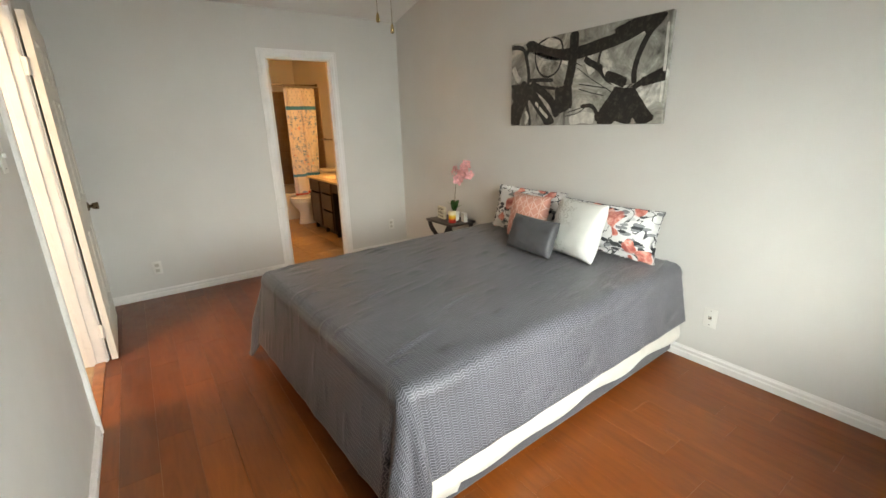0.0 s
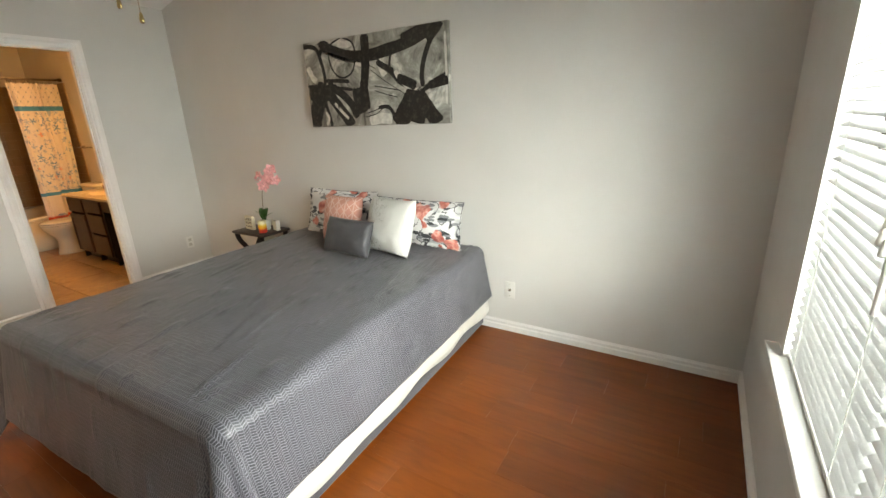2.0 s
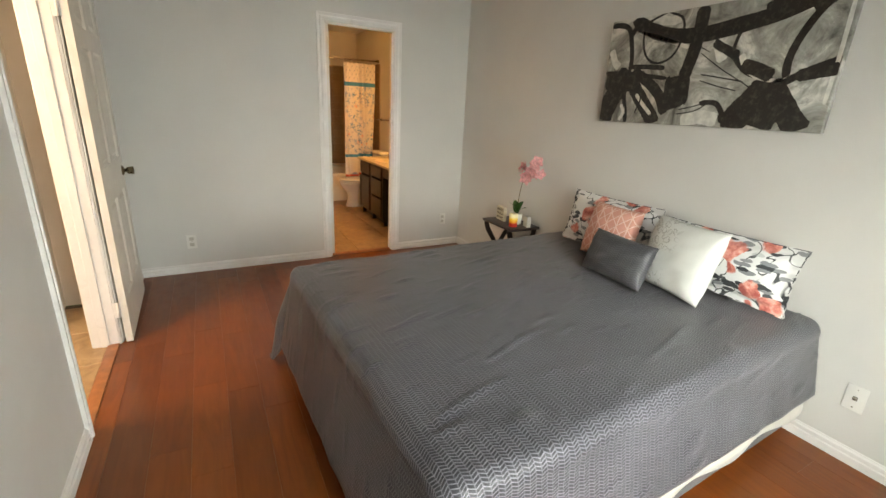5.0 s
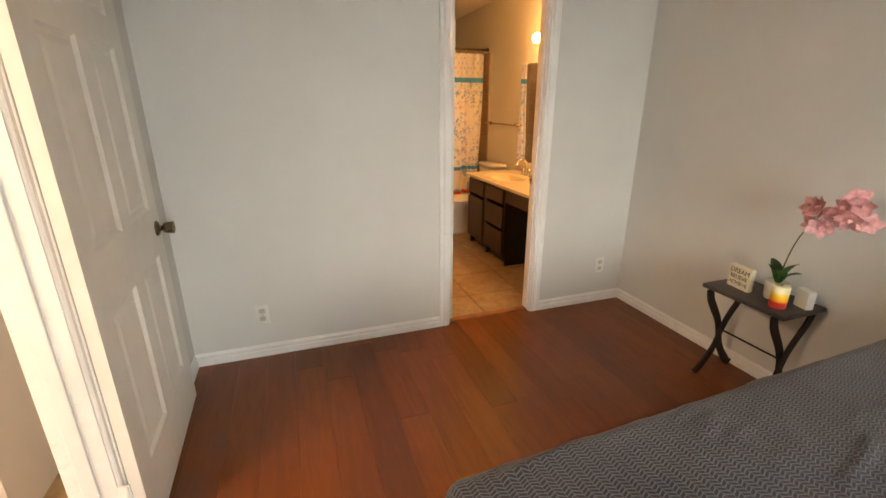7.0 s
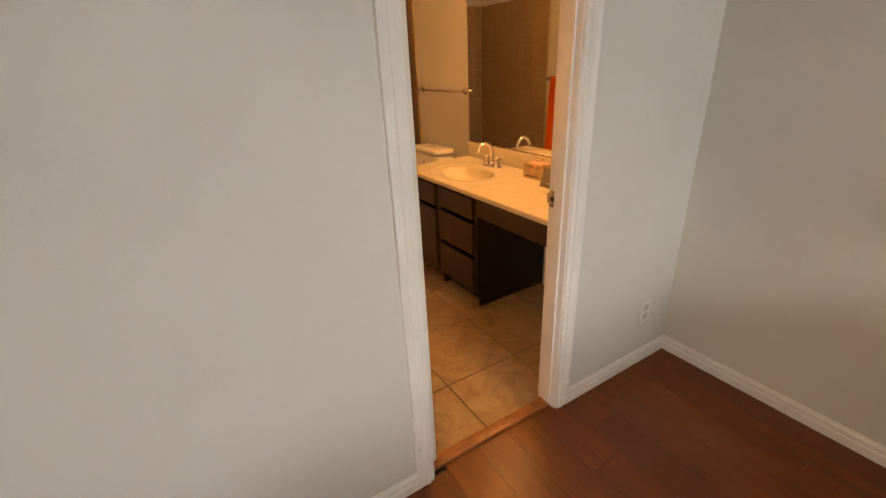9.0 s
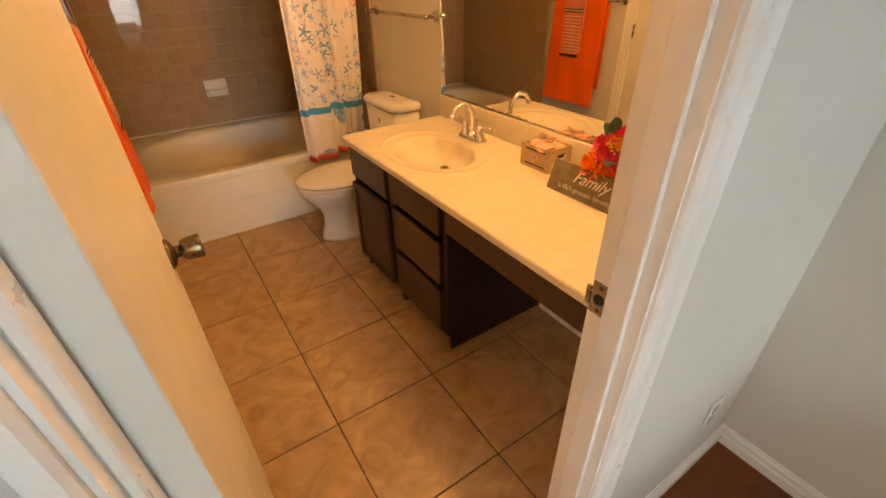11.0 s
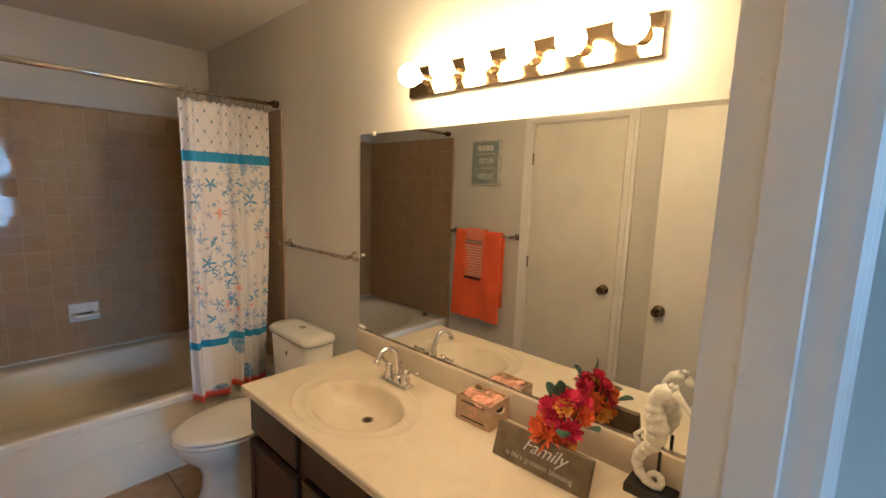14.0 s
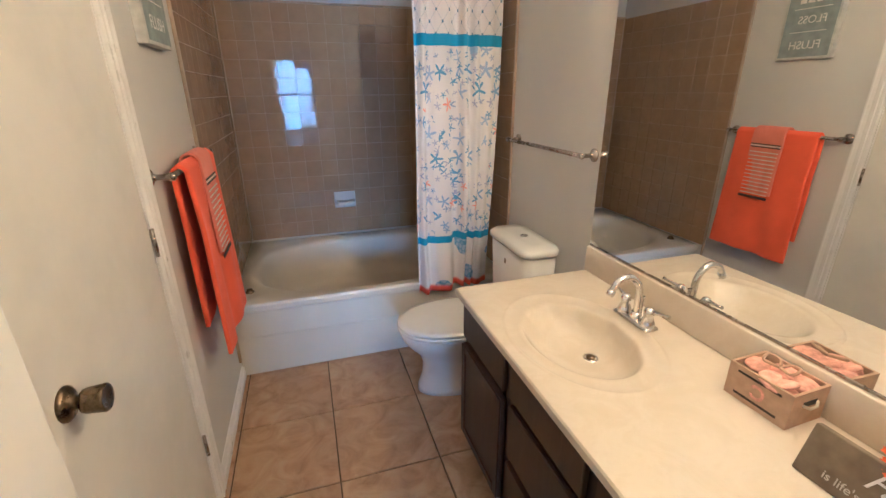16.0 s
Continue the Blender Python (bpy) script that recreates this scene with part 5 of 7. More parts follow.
for az, L, w_, bd, tip in ((70, 0.13, 0.058, 0.9, 8), (160, 0.13, 0.055, 0.8, 12), (265, 0.15, 0.060, 0.9, 5), (300, 0.11, 0.050, 1.1, 18), (215, 0.10, 0.055, 0.7, 10)):
    m = Matrix.Translation((-0.145, -1.175, NZ + 0.075)) @ Matrix.Rotation(radians(az), 4, "Z") @ Matrix.Rotation(radians(tip), 4, "Y")
    part("leaf", moved(leaf_mesh(L, w_, bd), m), M_leaf, orch)


def bloom(m, r, parent, mat, cup=0.35, name="blossom"):
    b = bmesh.new()
    for k in range(5):
        a_ = 2 * math.pi * k / 5
        w_ = r * (0.95 if k % 2 else 0.75)
        pt = bmesh.new()
        rows = []
        for i in range(6):
            t_ = i / 5
            ww = w_ * math.sin(math.pi * min(0.97, 0.12 + t_ * 0.85)) ** 0.8
            rows.append([pt.verts.new((t_ * r, q * ww / 2, cup * r * t_ * t_ + abs(q) * 0.12 * r * (1 - t_) + 0.06 * r * math.sin(q * 3 + k))) for q in (-1, 0, 1)])
        for r0, r1 in zip(rows, rows[1:]):
            for q in range(2):
                pt.faces.new((r0[q], r0[q + 1], r1[q + 1], r1[q])).smooth = True
        join(b, pt, Matrix.Rotation(a_, 4, "Z"))
    lip = lathe(((0.002, 0), (r * 0.16, r * 0.15), (r * 0.10, r * 0.4), (0.001, r * 0.45)), 8)
    join(b, lip)
    return part(name, moved(b, m), mat, parent)


rnd = random.Random(4)
for i in range(15):
    t_ = 0.52 + 0.48 * i / 14
    p = stem[min(24, int(t_ * 24))]
    off = V((rnd.uniform(-0.045, 0.02), rnd.uniform(-0.045, 0.05), rnd.uniform(-0.045, 0.06)))
    d = V((-1, rnd.uniform(-0.8, 0.8), rnd.uniform(-0.5, 0.6)))
    bloom(Matrix.Translation(V(p) + off + V((0, -0.02, 0.02))) @ d.to_track_quat("Z", "Y").to_matrix().to_4x4() @ Matrix.Rotation(rnd.uniform(0, 6), 4, "Z"), rnd.uniform(0.042, 0.054), orch, M_orchid)

# ---- ceiling fan ----
FX, FY = -1.755, -3.02
fz = EAVE - PITCH * FY
fan = thing("ceiling_fan", (FX, FY, fz), "ceiling fan with two beaded pull chains", "ceiling fan")
part("canopy", lathe(((0.07, 0.02), (0.07, -0.03), (0.03, -0.07)), 24, Matrix.Translation((FX, FY, fz))), M_brass, fan)
part("downrod", tube(((FX, FY, fz - 0.06), (FX, FY, fz - 0.36)), 0.012, 12), M_brass, fan)
part("motor", lathe(((0.04, 0), (0.12, -0.03), (0.13, -0.08), (0.11, -0.13), (0.05, -0.15), (0.045, -0.19)), 32, Matrix.Translation((FX, FY, fz - 0.34))), M_brass, fan)
for k in range(5):
    m = Matrix.Translation((FX, FY, fz - 0.44)) @ Matrix.Rotation(2 * math.pi * k / 5 + 0.3, 4, "Z") @ Matrix.Rotation(radians(12), 4, "X")
    part("blade", moved(box(0.17, 0.66, -0.065, 0.065, -0.003, 0.003, 0.002), m), M_fan, fan)
    part("blade_iron", moved(box(0.10, 0.20, -0.018, 0.018, -0.006, -0.003), m), M_brass, fan)
ztop = fz - 0.53
for dx, dy, zb in ((0.0, 0.0, 1.725), (-0.035, 0.03, 1.76)):
    x, y = FX + dx, FY + dy
    z, b = ztop, bmesh.new()
    b = tube(((x, y, ztop + 0.02), (x, y, zb)), 0.0009, 5)
    part("pull_chain", b, M_brass, fan)
    part("chain_pull", lathe(((0.002, 0.026), (0.0045, 0.020), (0.0065, 0.006), (0.006, 0.0), (0.003, -0.003)), 12, Matrix.Translation((x, y, zb - 0.02))), M_brass, fan, "small brass chain pull")

# ---- vanity ----
VX0, VY0, VY1, VZ = -0.587, 0.097, 1.702, 0.752
ctr = thing("countertop", (-0.3, 0.9, VZ - 0.03), "cream cultured marble vanity top with an integral oval sink", "countertop")
SC = V((-0.338, 1.270, 0))
b = bmesh.new()
angs = sorted(set([2 * math.pi * k / 88 for k in range(88)] + [math.atan2(y - SC.y, x - SC.x) % (2 * math.pi) for x in (VX0, -0.001) for y in (VY0, VY1)]))


def on_rect(a_, x0, x1, y0, y1, c):
    dx, dy = math.cos(a_), math.sin(a_)
    t_ = min([(x1 - c.x) / dx if dx > 1e-9 else 9e9, (x0 - c.x) / dx if dx < -1e-9 else 9e9, (y1 - c.y) / dy if dy > 1e-9 else 9e9, (y0 - c.y) / dy if dy < -1e-9 else 9e9])
    return c.x + dx * t_, c.y + dy * t_


def shell(a_):
    """The scalloped far side of the bowl."""
    far = max(0.0, min(1.0, 0.6 + 1.6 * math.cos(a_ - 0.9)))
    return 1 - 0.045 * far * abs(math.cos(5 * a_ + 0.4))


rings = []
prof = ((0.10, -0.118), (0.30, -0.115), (0.52, -0.104), (0.72, -0.082), (0.86, -0.052), (0.95, -0.024), (0.99, -0.009), (1.03, -0.004), (1.10, -0.003), (1.26, -0.003), (1.30, 0.001), (1.335, 0.0025), (1.37, 0.0))
for k_, dz in prof:
    lobe = lambda a_: shell(a_) if 0.8 < k_ < 1.2 else 1.0
    drop = dz * (0.82 if dz < -0.01 else 1)
    rings.append([b.verts.new((SC.x + 0.062 * max(0.0, 1 - k_) + 0.158 * k_ * lobe(a_) * math.cos(a_), SC.y + 0.212 * k_ * lobe(a_) * math.sin(a_), VZ + drop)) for a_ in angs])
rings.append([b.verts.new((*on_rect(a_, VX0 + 0.004, -0.001, VY0, VY1 - 0.004, SC), VZ)) for a_ in angs])
rings.append([b.verts.new((*on_rect(a_, VX0, -0.001, VY0, VY1, SC), VZ - 0.005)) for a_ in angs])
rings.append([b.verts.new((*on_rect(a_, VX0, -0.001, VY0, VY1, SC), VZ - 0.026)) for a_ in angs])
rings.append([b.verts.new((*on_rect(a_, VX0 + 0.012, -0.001, VY0, VY1 - 0.012, SC), VZ - 0.030)) for a_ in angs])
n = len(angs)
for ri, (r0, r1) in enumerate(zip(rings, rings[1:])):
    for k in range(n):
        f = b.faces.new((r0[k], r0[(k + 1) % n], r1[(k + 1) % n], r1[k]))
        f.smooth = ri < 12
b.faces.new(rings[0])
bmesh.ops.recalc_face_normals(b, faces=b.faces)
part("sink_deck", b, M_marble, ctr)
part("backsplash", box(-0.021, -0.0015, VY0, VY1, VZ + 0.0005, 0.858, 0.004, seg=2), M_marble, ctr)
part("side_splash", box(VX0 + 0.02, -0.022, VY0 + 0.001, VY0 + 0.040, VZ + 0.0005, 0.850, 0.006, seg=2), M_marble, ctr)
part("drain_ring", lathe(((0.024, 0), (0.024, 0.003), (0.018, 0.004), (0.017, 0.0)), 24, Matrix.Translation((SC.x + 0.056, SC.y, VZ - 0.098))), M_chrome, ctr, "chrome sink drain")
part("stopper", lathe(((0.014, 0.0), (0.015, 0.006), (0.010, 0.009), (0.0, 0.010)), 20, Matrix.Translation((SC.x + 0.056, SC.y, VZ - 0.096)), cap=False), M_antique, ctr)
part("overflow_hole", lathe(((0.010, 0), (0.009, 0.001)), 14, Matrix.Translation((SC.x - 0.135, SC.y, VZ - 0.048)) @ Matrix.Rotation(radians(55), 4, "Y")), M_slot, ctr)

# faucet
FCX, FCY = -0.118, 1.285
fc = thing("faucet", (FCX, FCY, VZ), "chrome two-handle centerset faucet with a gooseneck spout", "faucet")
b = box(FCX - 0.026, FCX + 0.026, FCY - 0.078, FCY + 0.078, VZ - 0.001, VZ + 0.014, 0.008, seg=3)
part("base_plate", b, M_chrome, fc)
pts = curve_pts([(FCX, FCY, VZ + 0.012), (FCX + 0.002, FCY, VZ + 0.07), (FCX - 0.006, FCY, VZ + 0.125), (FCX - 0.042, FCY, VZ + 0.160), (FCX - 0.088, FCY, VZ + 0.150), (FCX - 0.112, FCY, VZ + 0.112)], 22)
part("spout", tube(pts, [0.0125 - 0.003 * i / 22 for i in range(23)], 14), M_chrome, fc)
d = (pts[-1] - pts[-2]).normalized()
part("aerator", tube((pts[-1] - d * 0.014, pts[-1] + d * 0.004), 0.0125, 14), M_chrome, fc)
part("spout_collar", lathe(((0.021, 0), (0.019, 0.012), (0.014, 0.024)), 20, Matrix.Translation((FCX, FCY, VZ + 0.012))), M_chrome, fc)
for s_ in (-1, 1):
    at = V((FCX, FCY + s_ * 0.052, VZ + 0.012))
    h = part("handle", lathe(((0.023, 0), (0.021, 0.014), (0.014, 0.030), (0.016, 0.036), (0.017, 0.050), (0.011, 0.060), (0.0, 0.062)), 20, Matrix.Translation(at), cap=False), M_chrome, fc)
    part("lever", tube((at + V((0.0, 0, 0.050)), at + V((0.004, s_ * 0.022, 0.054)), at + V((0.010, s_ * 0.050, 0.057)), at + V((0.012, s_ * 0.066, 0.060))), [0.006, 0.0065, 0.0045, 0.0065], 10), M_chrome, h)
part("lift_rod", tube(((FCX + 0.022, FCY, VZ + 0.01), (FCX + 0.022, FCY, VZ + 0.075), (FCX + 0.022, FCY, VZ + 0.085)), [0.002, 0.002, 0.005], 8), M_chrome, fc)

# cabinets under the top
CXF = -0.545


def front_panel(name, y0, y1, z0, z1, parent, frame=True):
    """A door or drawer front with a raised rim, proud of the face frame."""
    b = box(CXF - 0.019, CXF - 0.0005, y0, y1, z0, z1, 0.003)
    if frame:
        w_ = 0.034
        for q in ((y0 + 0.001, y0 + w_, z0 + 0.001, z1 - 0.001), (y1 - w_, y1 - 0.001, z0 + 0.001, z1 - 0.001), (y0 + w_, y1 - w_, z0 + 0.001, z0 + w_), (y0 + w_, y1 - w_, z1 - w_, z1 - 0.001)):
            box(CXF - 0.026, CXF - 0.0195, *q, 0.002, bm=b)
    return part(name, b, M_cab, parent)


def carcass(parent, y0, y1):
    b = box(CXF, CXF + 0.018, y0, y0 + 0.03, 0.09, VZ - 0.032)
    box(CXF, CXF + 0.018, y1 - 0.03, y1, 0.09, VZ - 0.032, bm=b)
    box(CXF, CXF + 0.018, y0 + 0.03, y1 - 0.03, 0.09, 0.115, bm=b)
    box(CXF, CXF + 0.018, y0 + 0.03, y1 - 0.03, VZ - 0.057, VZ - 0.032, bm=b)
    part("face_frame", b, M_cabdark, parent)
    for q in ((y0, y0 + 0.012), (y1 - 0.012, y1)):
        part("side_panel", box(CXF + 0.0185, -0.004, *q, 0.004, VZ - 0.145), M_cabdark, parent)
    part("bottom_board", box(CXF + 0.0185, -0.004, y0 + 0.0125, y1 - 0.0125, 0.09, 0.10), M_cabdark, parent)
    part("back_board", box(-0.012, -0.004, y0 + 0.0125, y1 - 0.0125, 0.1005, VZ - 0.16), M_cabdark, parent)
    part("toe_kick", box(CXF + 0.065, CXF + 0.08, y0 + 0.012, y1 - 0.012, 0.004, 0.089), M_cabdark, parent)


CY0, CYM, CY1 = 0.872, 1.292, 1.690
cab1 = thing("sink_cabinet", (-0.27, (CYM + CY1) / 2, 0), "dark espresso sink cabinet with a false drawer and one door", "cabinet", "vanity cabinets")
carcass(cab1, CYM + 0.001, CY1)
front_panel("false_drawer", CYM + 0.022, CY1 - 0.018, 0.560, 0.700, cab1, False)
front_panel("cabinet_door", CYM + 0.022, CY1 - 0.018, 0.105, 0.528, cab1)
cab2 = thing("drawer_cabinet", (-0.27, (CY0 + CYM) / 2, 0), "dark espresso bathroom cabinet with three drawers", "cabinet", "vanity cabinets")
carcass(cab2, CY0, CYM - 0.001)
for z0, z1 in ((0.575, 0.700), (0.350, 0.545), (0.105, 0.320)):
    front_panel("drawer", CY0 + 0.028, CYM - 0.022, z0, z1, cab2, False)
apr = thing("vanity_apron", (CXF, 0.5, VZ - 0.1), "dark espresso apron board over the open knee space", "cabinet", "vanity cabinets")
part("apron_board", box(CXF - 0.004, CXF + 0.014, VY0 + 0.002, CY0 - 0.001, 0.600, VZ - 0.032, 0.001), M_cab, apr)
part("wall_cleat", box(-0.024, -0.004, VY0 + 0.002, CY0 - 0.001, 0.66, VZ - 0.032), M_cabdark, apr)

# mirror and light bar
mir = thing("wall_mirror", (-0.004, 0.92, 0.862), "wide frameless wall mirror above the vanity", "mirror")
part("glass", box(-0.0065, -0.0015, 0.128, 1.700, 0.862, 1.797), M_mirror, mir)
for y, z, s_ in ((0.20, 1.797, 1), (1.60, 1.797, 1)):
    part("clip", box(-0.013, -0.0005, y - 0.010, y + 0.010, z - 0.010, z + 0.010, 0.003, seg=2), M_plastic, mir, "clear plastic mirror clip")
part("bottom_channel", box(-0.010, -0.0005, 0.128, 1.700, 0.859, 0.866, 0.001), M_nickel, mir)

bar = thing("vanity_light", (-0.02, 0.885, 1.93), "brass vanity light bar with six round glowing bulbs", "light fixture")
part("back_plate", box(-0.024, -0.001, 0.397, 1.352, 1.920, 2.030, 0.002), M_plate, bar)
for k in range(6):
    y = 1.250 - k * 0.161
    at = Matrix.Translation((-0.024, y, 1.975)) @ Matrix.Rotation(-math.pi / 2, 4, "Y")
    sk = part("socket", lathe(((0.024, 0), (0.020, 0.006), (0.017, 0.010), (0.016, 0.040)), 18, at), M_brass, bar)
    prof = [(0.015, 0.036), (0.018, 0.046)] + [(0.042 * math.sin(q), 0.092 - 0.042 * math.cos(q)) for q in [0.45 + 2.69 * j / 12 for j in range(13)]]
    part("bulb", lathe(prof, 24, at, cap=False), M_bulb, sk, "round frosted glowing bulb")


# towel bars
def towel_bar(wallx, sx, y0, y1, z, label):
    root = thing("towel_bar", (wallx + sx * 0.03, (y0 + y1) / 2, z), label, "towel bar", "towel bars")
    for y in (y0, y1):
        m = Matrix.Translation((wallx, y, z)) @ Matrix.Rotation(sx * math.pi / 2, 4, "Y")
        part("mount", lathe(((0.026, 0), (0.026, 0.004), (0.021, 0.008), (0.012, 0.011), (0.009, 0.020), (0.009, 0.048), (0.013, 0.054), (0.013, 0.066), (0.008, 0.072), (0.0, 0.073)), 20, m, cap=False), M_nickel, root)
    x = wallx + sx * 0.060
    part("bar", tube(((x, y0, z), (x, y1, z)), 0.009, 12), M_nickel, root)
    return root


towel_bar(-0.0005, -1, 1.745, 2.385, 1.214, "brushed nickel towel bar on the wall above the toilet")
TBY0, TBY1, TBZ = 1.790, 2.405, 1.215
towel_bar(XB + 0.0005, 1, TBY0, TBY1, TBZ, "brushed nickel towel bar holding orange towels")


def hung(name, label, y0, y1, x, z, front, back, thick, mat, waves, group, seed, rad=0.014):
    """A towel folded over a bar that runs along y."""
    b = bmesh.new()
    n, ny = 44, 22
    tot = front + back
    grid = []
    for i in range(n + 1):
        s_ = -back + tot * i / n
        row = []
        for j in range(ny + 1):
            v_ = j / ny
            y = y0 + (y1 - y0) * v_
            if abs(s_) < rad * 1.57:
                a_ = s_ / rad
                px, pz = x + rad * math.sin(a_), z + rad * math.cos(a_)
            else:
                sg = 1 if s_ > 0 else -1
                dn = abs(s_) - rad * 1.57
                px, pz = x + sg * rad + (0.030 * dn if sg > 0 else 0.006 * dn), z - dn
                px += waves * min(1, dn * 5) * (math.sin(v_ * 9 + seed) * 0.6 + math.sin(v_ * 17 + seed * 2 + dn * 3) * 0.4) * (1 if sg > 0 else 0.3)
                y += 0.012 * noise.noise(V((dn * 4, v_ * 2, seed))) + (0.03 * dn * (v_ - 0.5) if sg > 0 else 0)
            row.append(b.verts.new((px, y, pz)))
        grid.append(row)
    for r0, r1 in zip(grid, grid[1:]):
        for j in range(ny):
            b.faces.new((r0[j], r0[j + 1], r1[j + 1], r1[j])).smooth = True
    root = thing(name, (x, (y0 + y1) / 2, z - front), label, "towel", group)
    ob = part("cloth", b, mat, root)
    sm = ob.modifiers.new("thickness", "SOLIDIFY")
    sm.thickness, sm.offset = thick, 0
    sb = ob.modifiers.new("round", "BEVEL")
    sb.width, sb.segments, sb.limit_method = thick * 0.35, 2, "ANGLE"
    return root


tw = hung("bath_towel", "bright orange bath towel folded over the bar", 1.875, 2.330, XB + 0.060, TBZ, 0.720, 0.60, 0.016, M_towel, 0.014, "towels on the bar", 1.0, 0.020)
htw = hung("hand_towel", "coral pink hand towel with white stripes over the orange towel", 2.035, 2.215, XB + 0.060, TBZ + 0.004, 0.395, 0.25, 0.009, M_towelpink, 0.004, "towels on the bar", 2.0, 0.032)
for k in range(12):
    z = TBZ - 0.105 - k * 0.0215
    dn = TBZ - z - 0.03
    part("stripe", box(XB + 0.0985 + 0.030 * dn, XB + 0.1015 + 0.030 * dn, 2.045, 2.205, z, z + 0.004), M_cream, htw)
for z, mt in ((TBZ - 0.062, M_ink), (TBZ - 0.070, M_cream), (TBZ - 0.078, M_ink), (TBZ - 0.366, M_ink)):
    dn = TBZ - z - 0.03
    part("border_stripe", box(XB + 0.0985 + 0.030 * dn, XB + 0.102 + 0.030 * dn, 2.040, 2.210, z, z + (0.006 if z > 1 else 0.014)), mt, htw)

# small picture over the towel bar
pic = thing("wall_canvas", (XB + 0.015, 2.12, 1.59), "small blue-grey canvas lettered floss and flush on the wall", "picture")
PY0, PY1, PZ0, PZ1 = 1.965, 2.240, 1.597, 1.945
part("canvas", box(XB + 0.001, XB + 0.034, PY0, PY1, PZ0, PZ1, 0.002), M_canvaswhite, pic)
part("painted_face", box(XB + 0.0342, XB + 0.0352, PY0 + 0.012, PY1 - 0.012, PZ0 + 0.012, PZ1 - 0.012), M_canvasblue, pic)
pm = Matrix.Translation((XB + 0.0353, (PY0 + PY1) / 2, 0)) @ Matrix.Rotation(math.pi / 2, 4, "Z") @ Matrix.Rotation(math.pi / 2, 4, "X")
for words, z, sz in (("FLOSS", 1.785, 0.052), ("FLUSH", 1.665, 0.056)):
    text_mesh("lettering", words, sz, pm @ Matrix.Translation((0.0 if words == "FLUSH" else -0.01, z, 0)), M_signwhite, pic, 0.0004)
b = box(-0.080, 0.080, 1.890, 1.900, 0, 0.0005)
for x0, x1, z0, z1 in ((-0.075, -0.05, 1.865, 1.885), (-0.04, -0.01, 1.865, 1.885), (0.0, 0.03, 1.865, 1.885), (0.04, 0.07, 1.865, 1.885), (-0.09, 0.09, 1.838, 1.841), (-0.09, 0.09, 1.728, 1.731)):
    box(x0, x1, z0, z1, 0, 0.0005, bm=b)
part("lettering", moved(b, pm), M_signwhite, pic)

# ---- toilet ----
TY = 2.105
toi = thing("toilet", (-0.35, TY, 0), "white two-piece toilet with the lid closed", "toilet")


def egg(cx, rx_f, rx_b, ry, z, n=36, flat=0.0):
    out = []
    for k in range(n):
        a_ = 2 * math.pi * k / n
        c, s_ = math.cos(a_), math.sin(a_)
        rx = rx_f if c > 0 else rx_b
        out.append(V((cx - rx * math.copysign(abs(c) ** (1.0 if c > 0 else 0.8), c), TY + ry * math.copysign(abs(s_) ** 0.92, s_), z)))
    return out


part("bowl", loft([egg(-0.40, 0.250, 0.26, 0.116, 0.0), egg(-0.40, 0.246, 0.26, 0.112, 0.03), egg(-0.395, 0.228, 0.25, 0.100, 0.10), egg(-0.40, 0.220, 0.25, 0.098, 0.17), egg(-0.415, 0.225, 0.25, 0.118, 0.225), egg(-0.43, 0.265, 0.25, 0.155, 0.285), egg(-0.44, 0.285, 0.25, 0.176, 0.335), egg(-0.44, 0.290, 0.25, 0.182, 0.365), egg(-0.44, 0.285, 0.25, 0.178, 0.372)]), M_porc, toi)
part("seat", loft([egg(-0.44, 0.294, 0.20, 0.188, 0.374), egg(-0.44, 0.301, 0.205, 0.195, 0.380), egg(-0.44, 0.301, 0.205, 0.195, 0.390), egg(-0.44, 0.294, 0.20, 0.188, 0.395)]), M_porc, toi)
part("lid", loft([egg(-0.44, 0.292, 0.205, 0.188, 0.398), egg(-0.44, 0.300, 0.21, 0.195, 0.403), egg(-0.44, 0.298, 0.21, 0.193, 0.412), egg(-0.44, 0.270, 0.195, 0.168, 0.419), egg(-0.44, 0.15, 0.12, 0.09, 0.422)]), M_porc, toi)
# near-black slabs fill both gaps, their colour standing in for the shade there
part("seat_seam", loft([egg(-0.44, 0.290, 0.20, 0.184, 0.3945), egg(-0.44, 0.290, 0.20, 0.184, 0.3985)]), M_slot, toi, "dark filler standing in for the shade under the lid")
part("rim_seam", loft([egg(-0.44, 0.286, 0.20, 0.180, 0.3715), egg(-0.44, 0.286, 0.20, 0.180, 0.3745)]), M_slot, toi, "dark filler standing in for the shade under the seat")
for s_ in (-1, 1):
    part("seat_hinge", box(-0.262, -0.222, TY + s_ * 0.075 - 0.018, TY + s_ * 0.075 + 0.018, 0.374, 0.420, 0.006, seg=2), M_porc, toi)
    part("bolt_cap", lathe(((0.016, 0), (0.014, 0.014), (0.006, 0.020), (0.0, 0.021)), 14, Matrix.Translation((-0.30, TY + s_ * 0.105, 0.02)), cap=False), M_porc, toi)


for ob in toi.children:
    if ob.name.split(".")[0] in ("bowl", "seat", "lid", "seat_hinge", "seat_seam", "rim_seam"):
        ob.data.transform(Matrix.Diagonal((1, 1, 0.965, 1)))


def rbox(x0, x1, y0, y1, z, r=0.04, n=6):
    out = []
    for cx, cy, a0 in ((x1 - r, y1 - r, 0), (x0 + r, y1 - r, 90), (x0 + r, y0 + r, 180), (x1 - r, y0 + r, 270)):
        for k in range(n + 1):
            a_ = radians(a0 + 90 * k / n)
            out.append(V((cx + r * math.cos(a_), cy + r * math.sin(a_), z)))
    return out


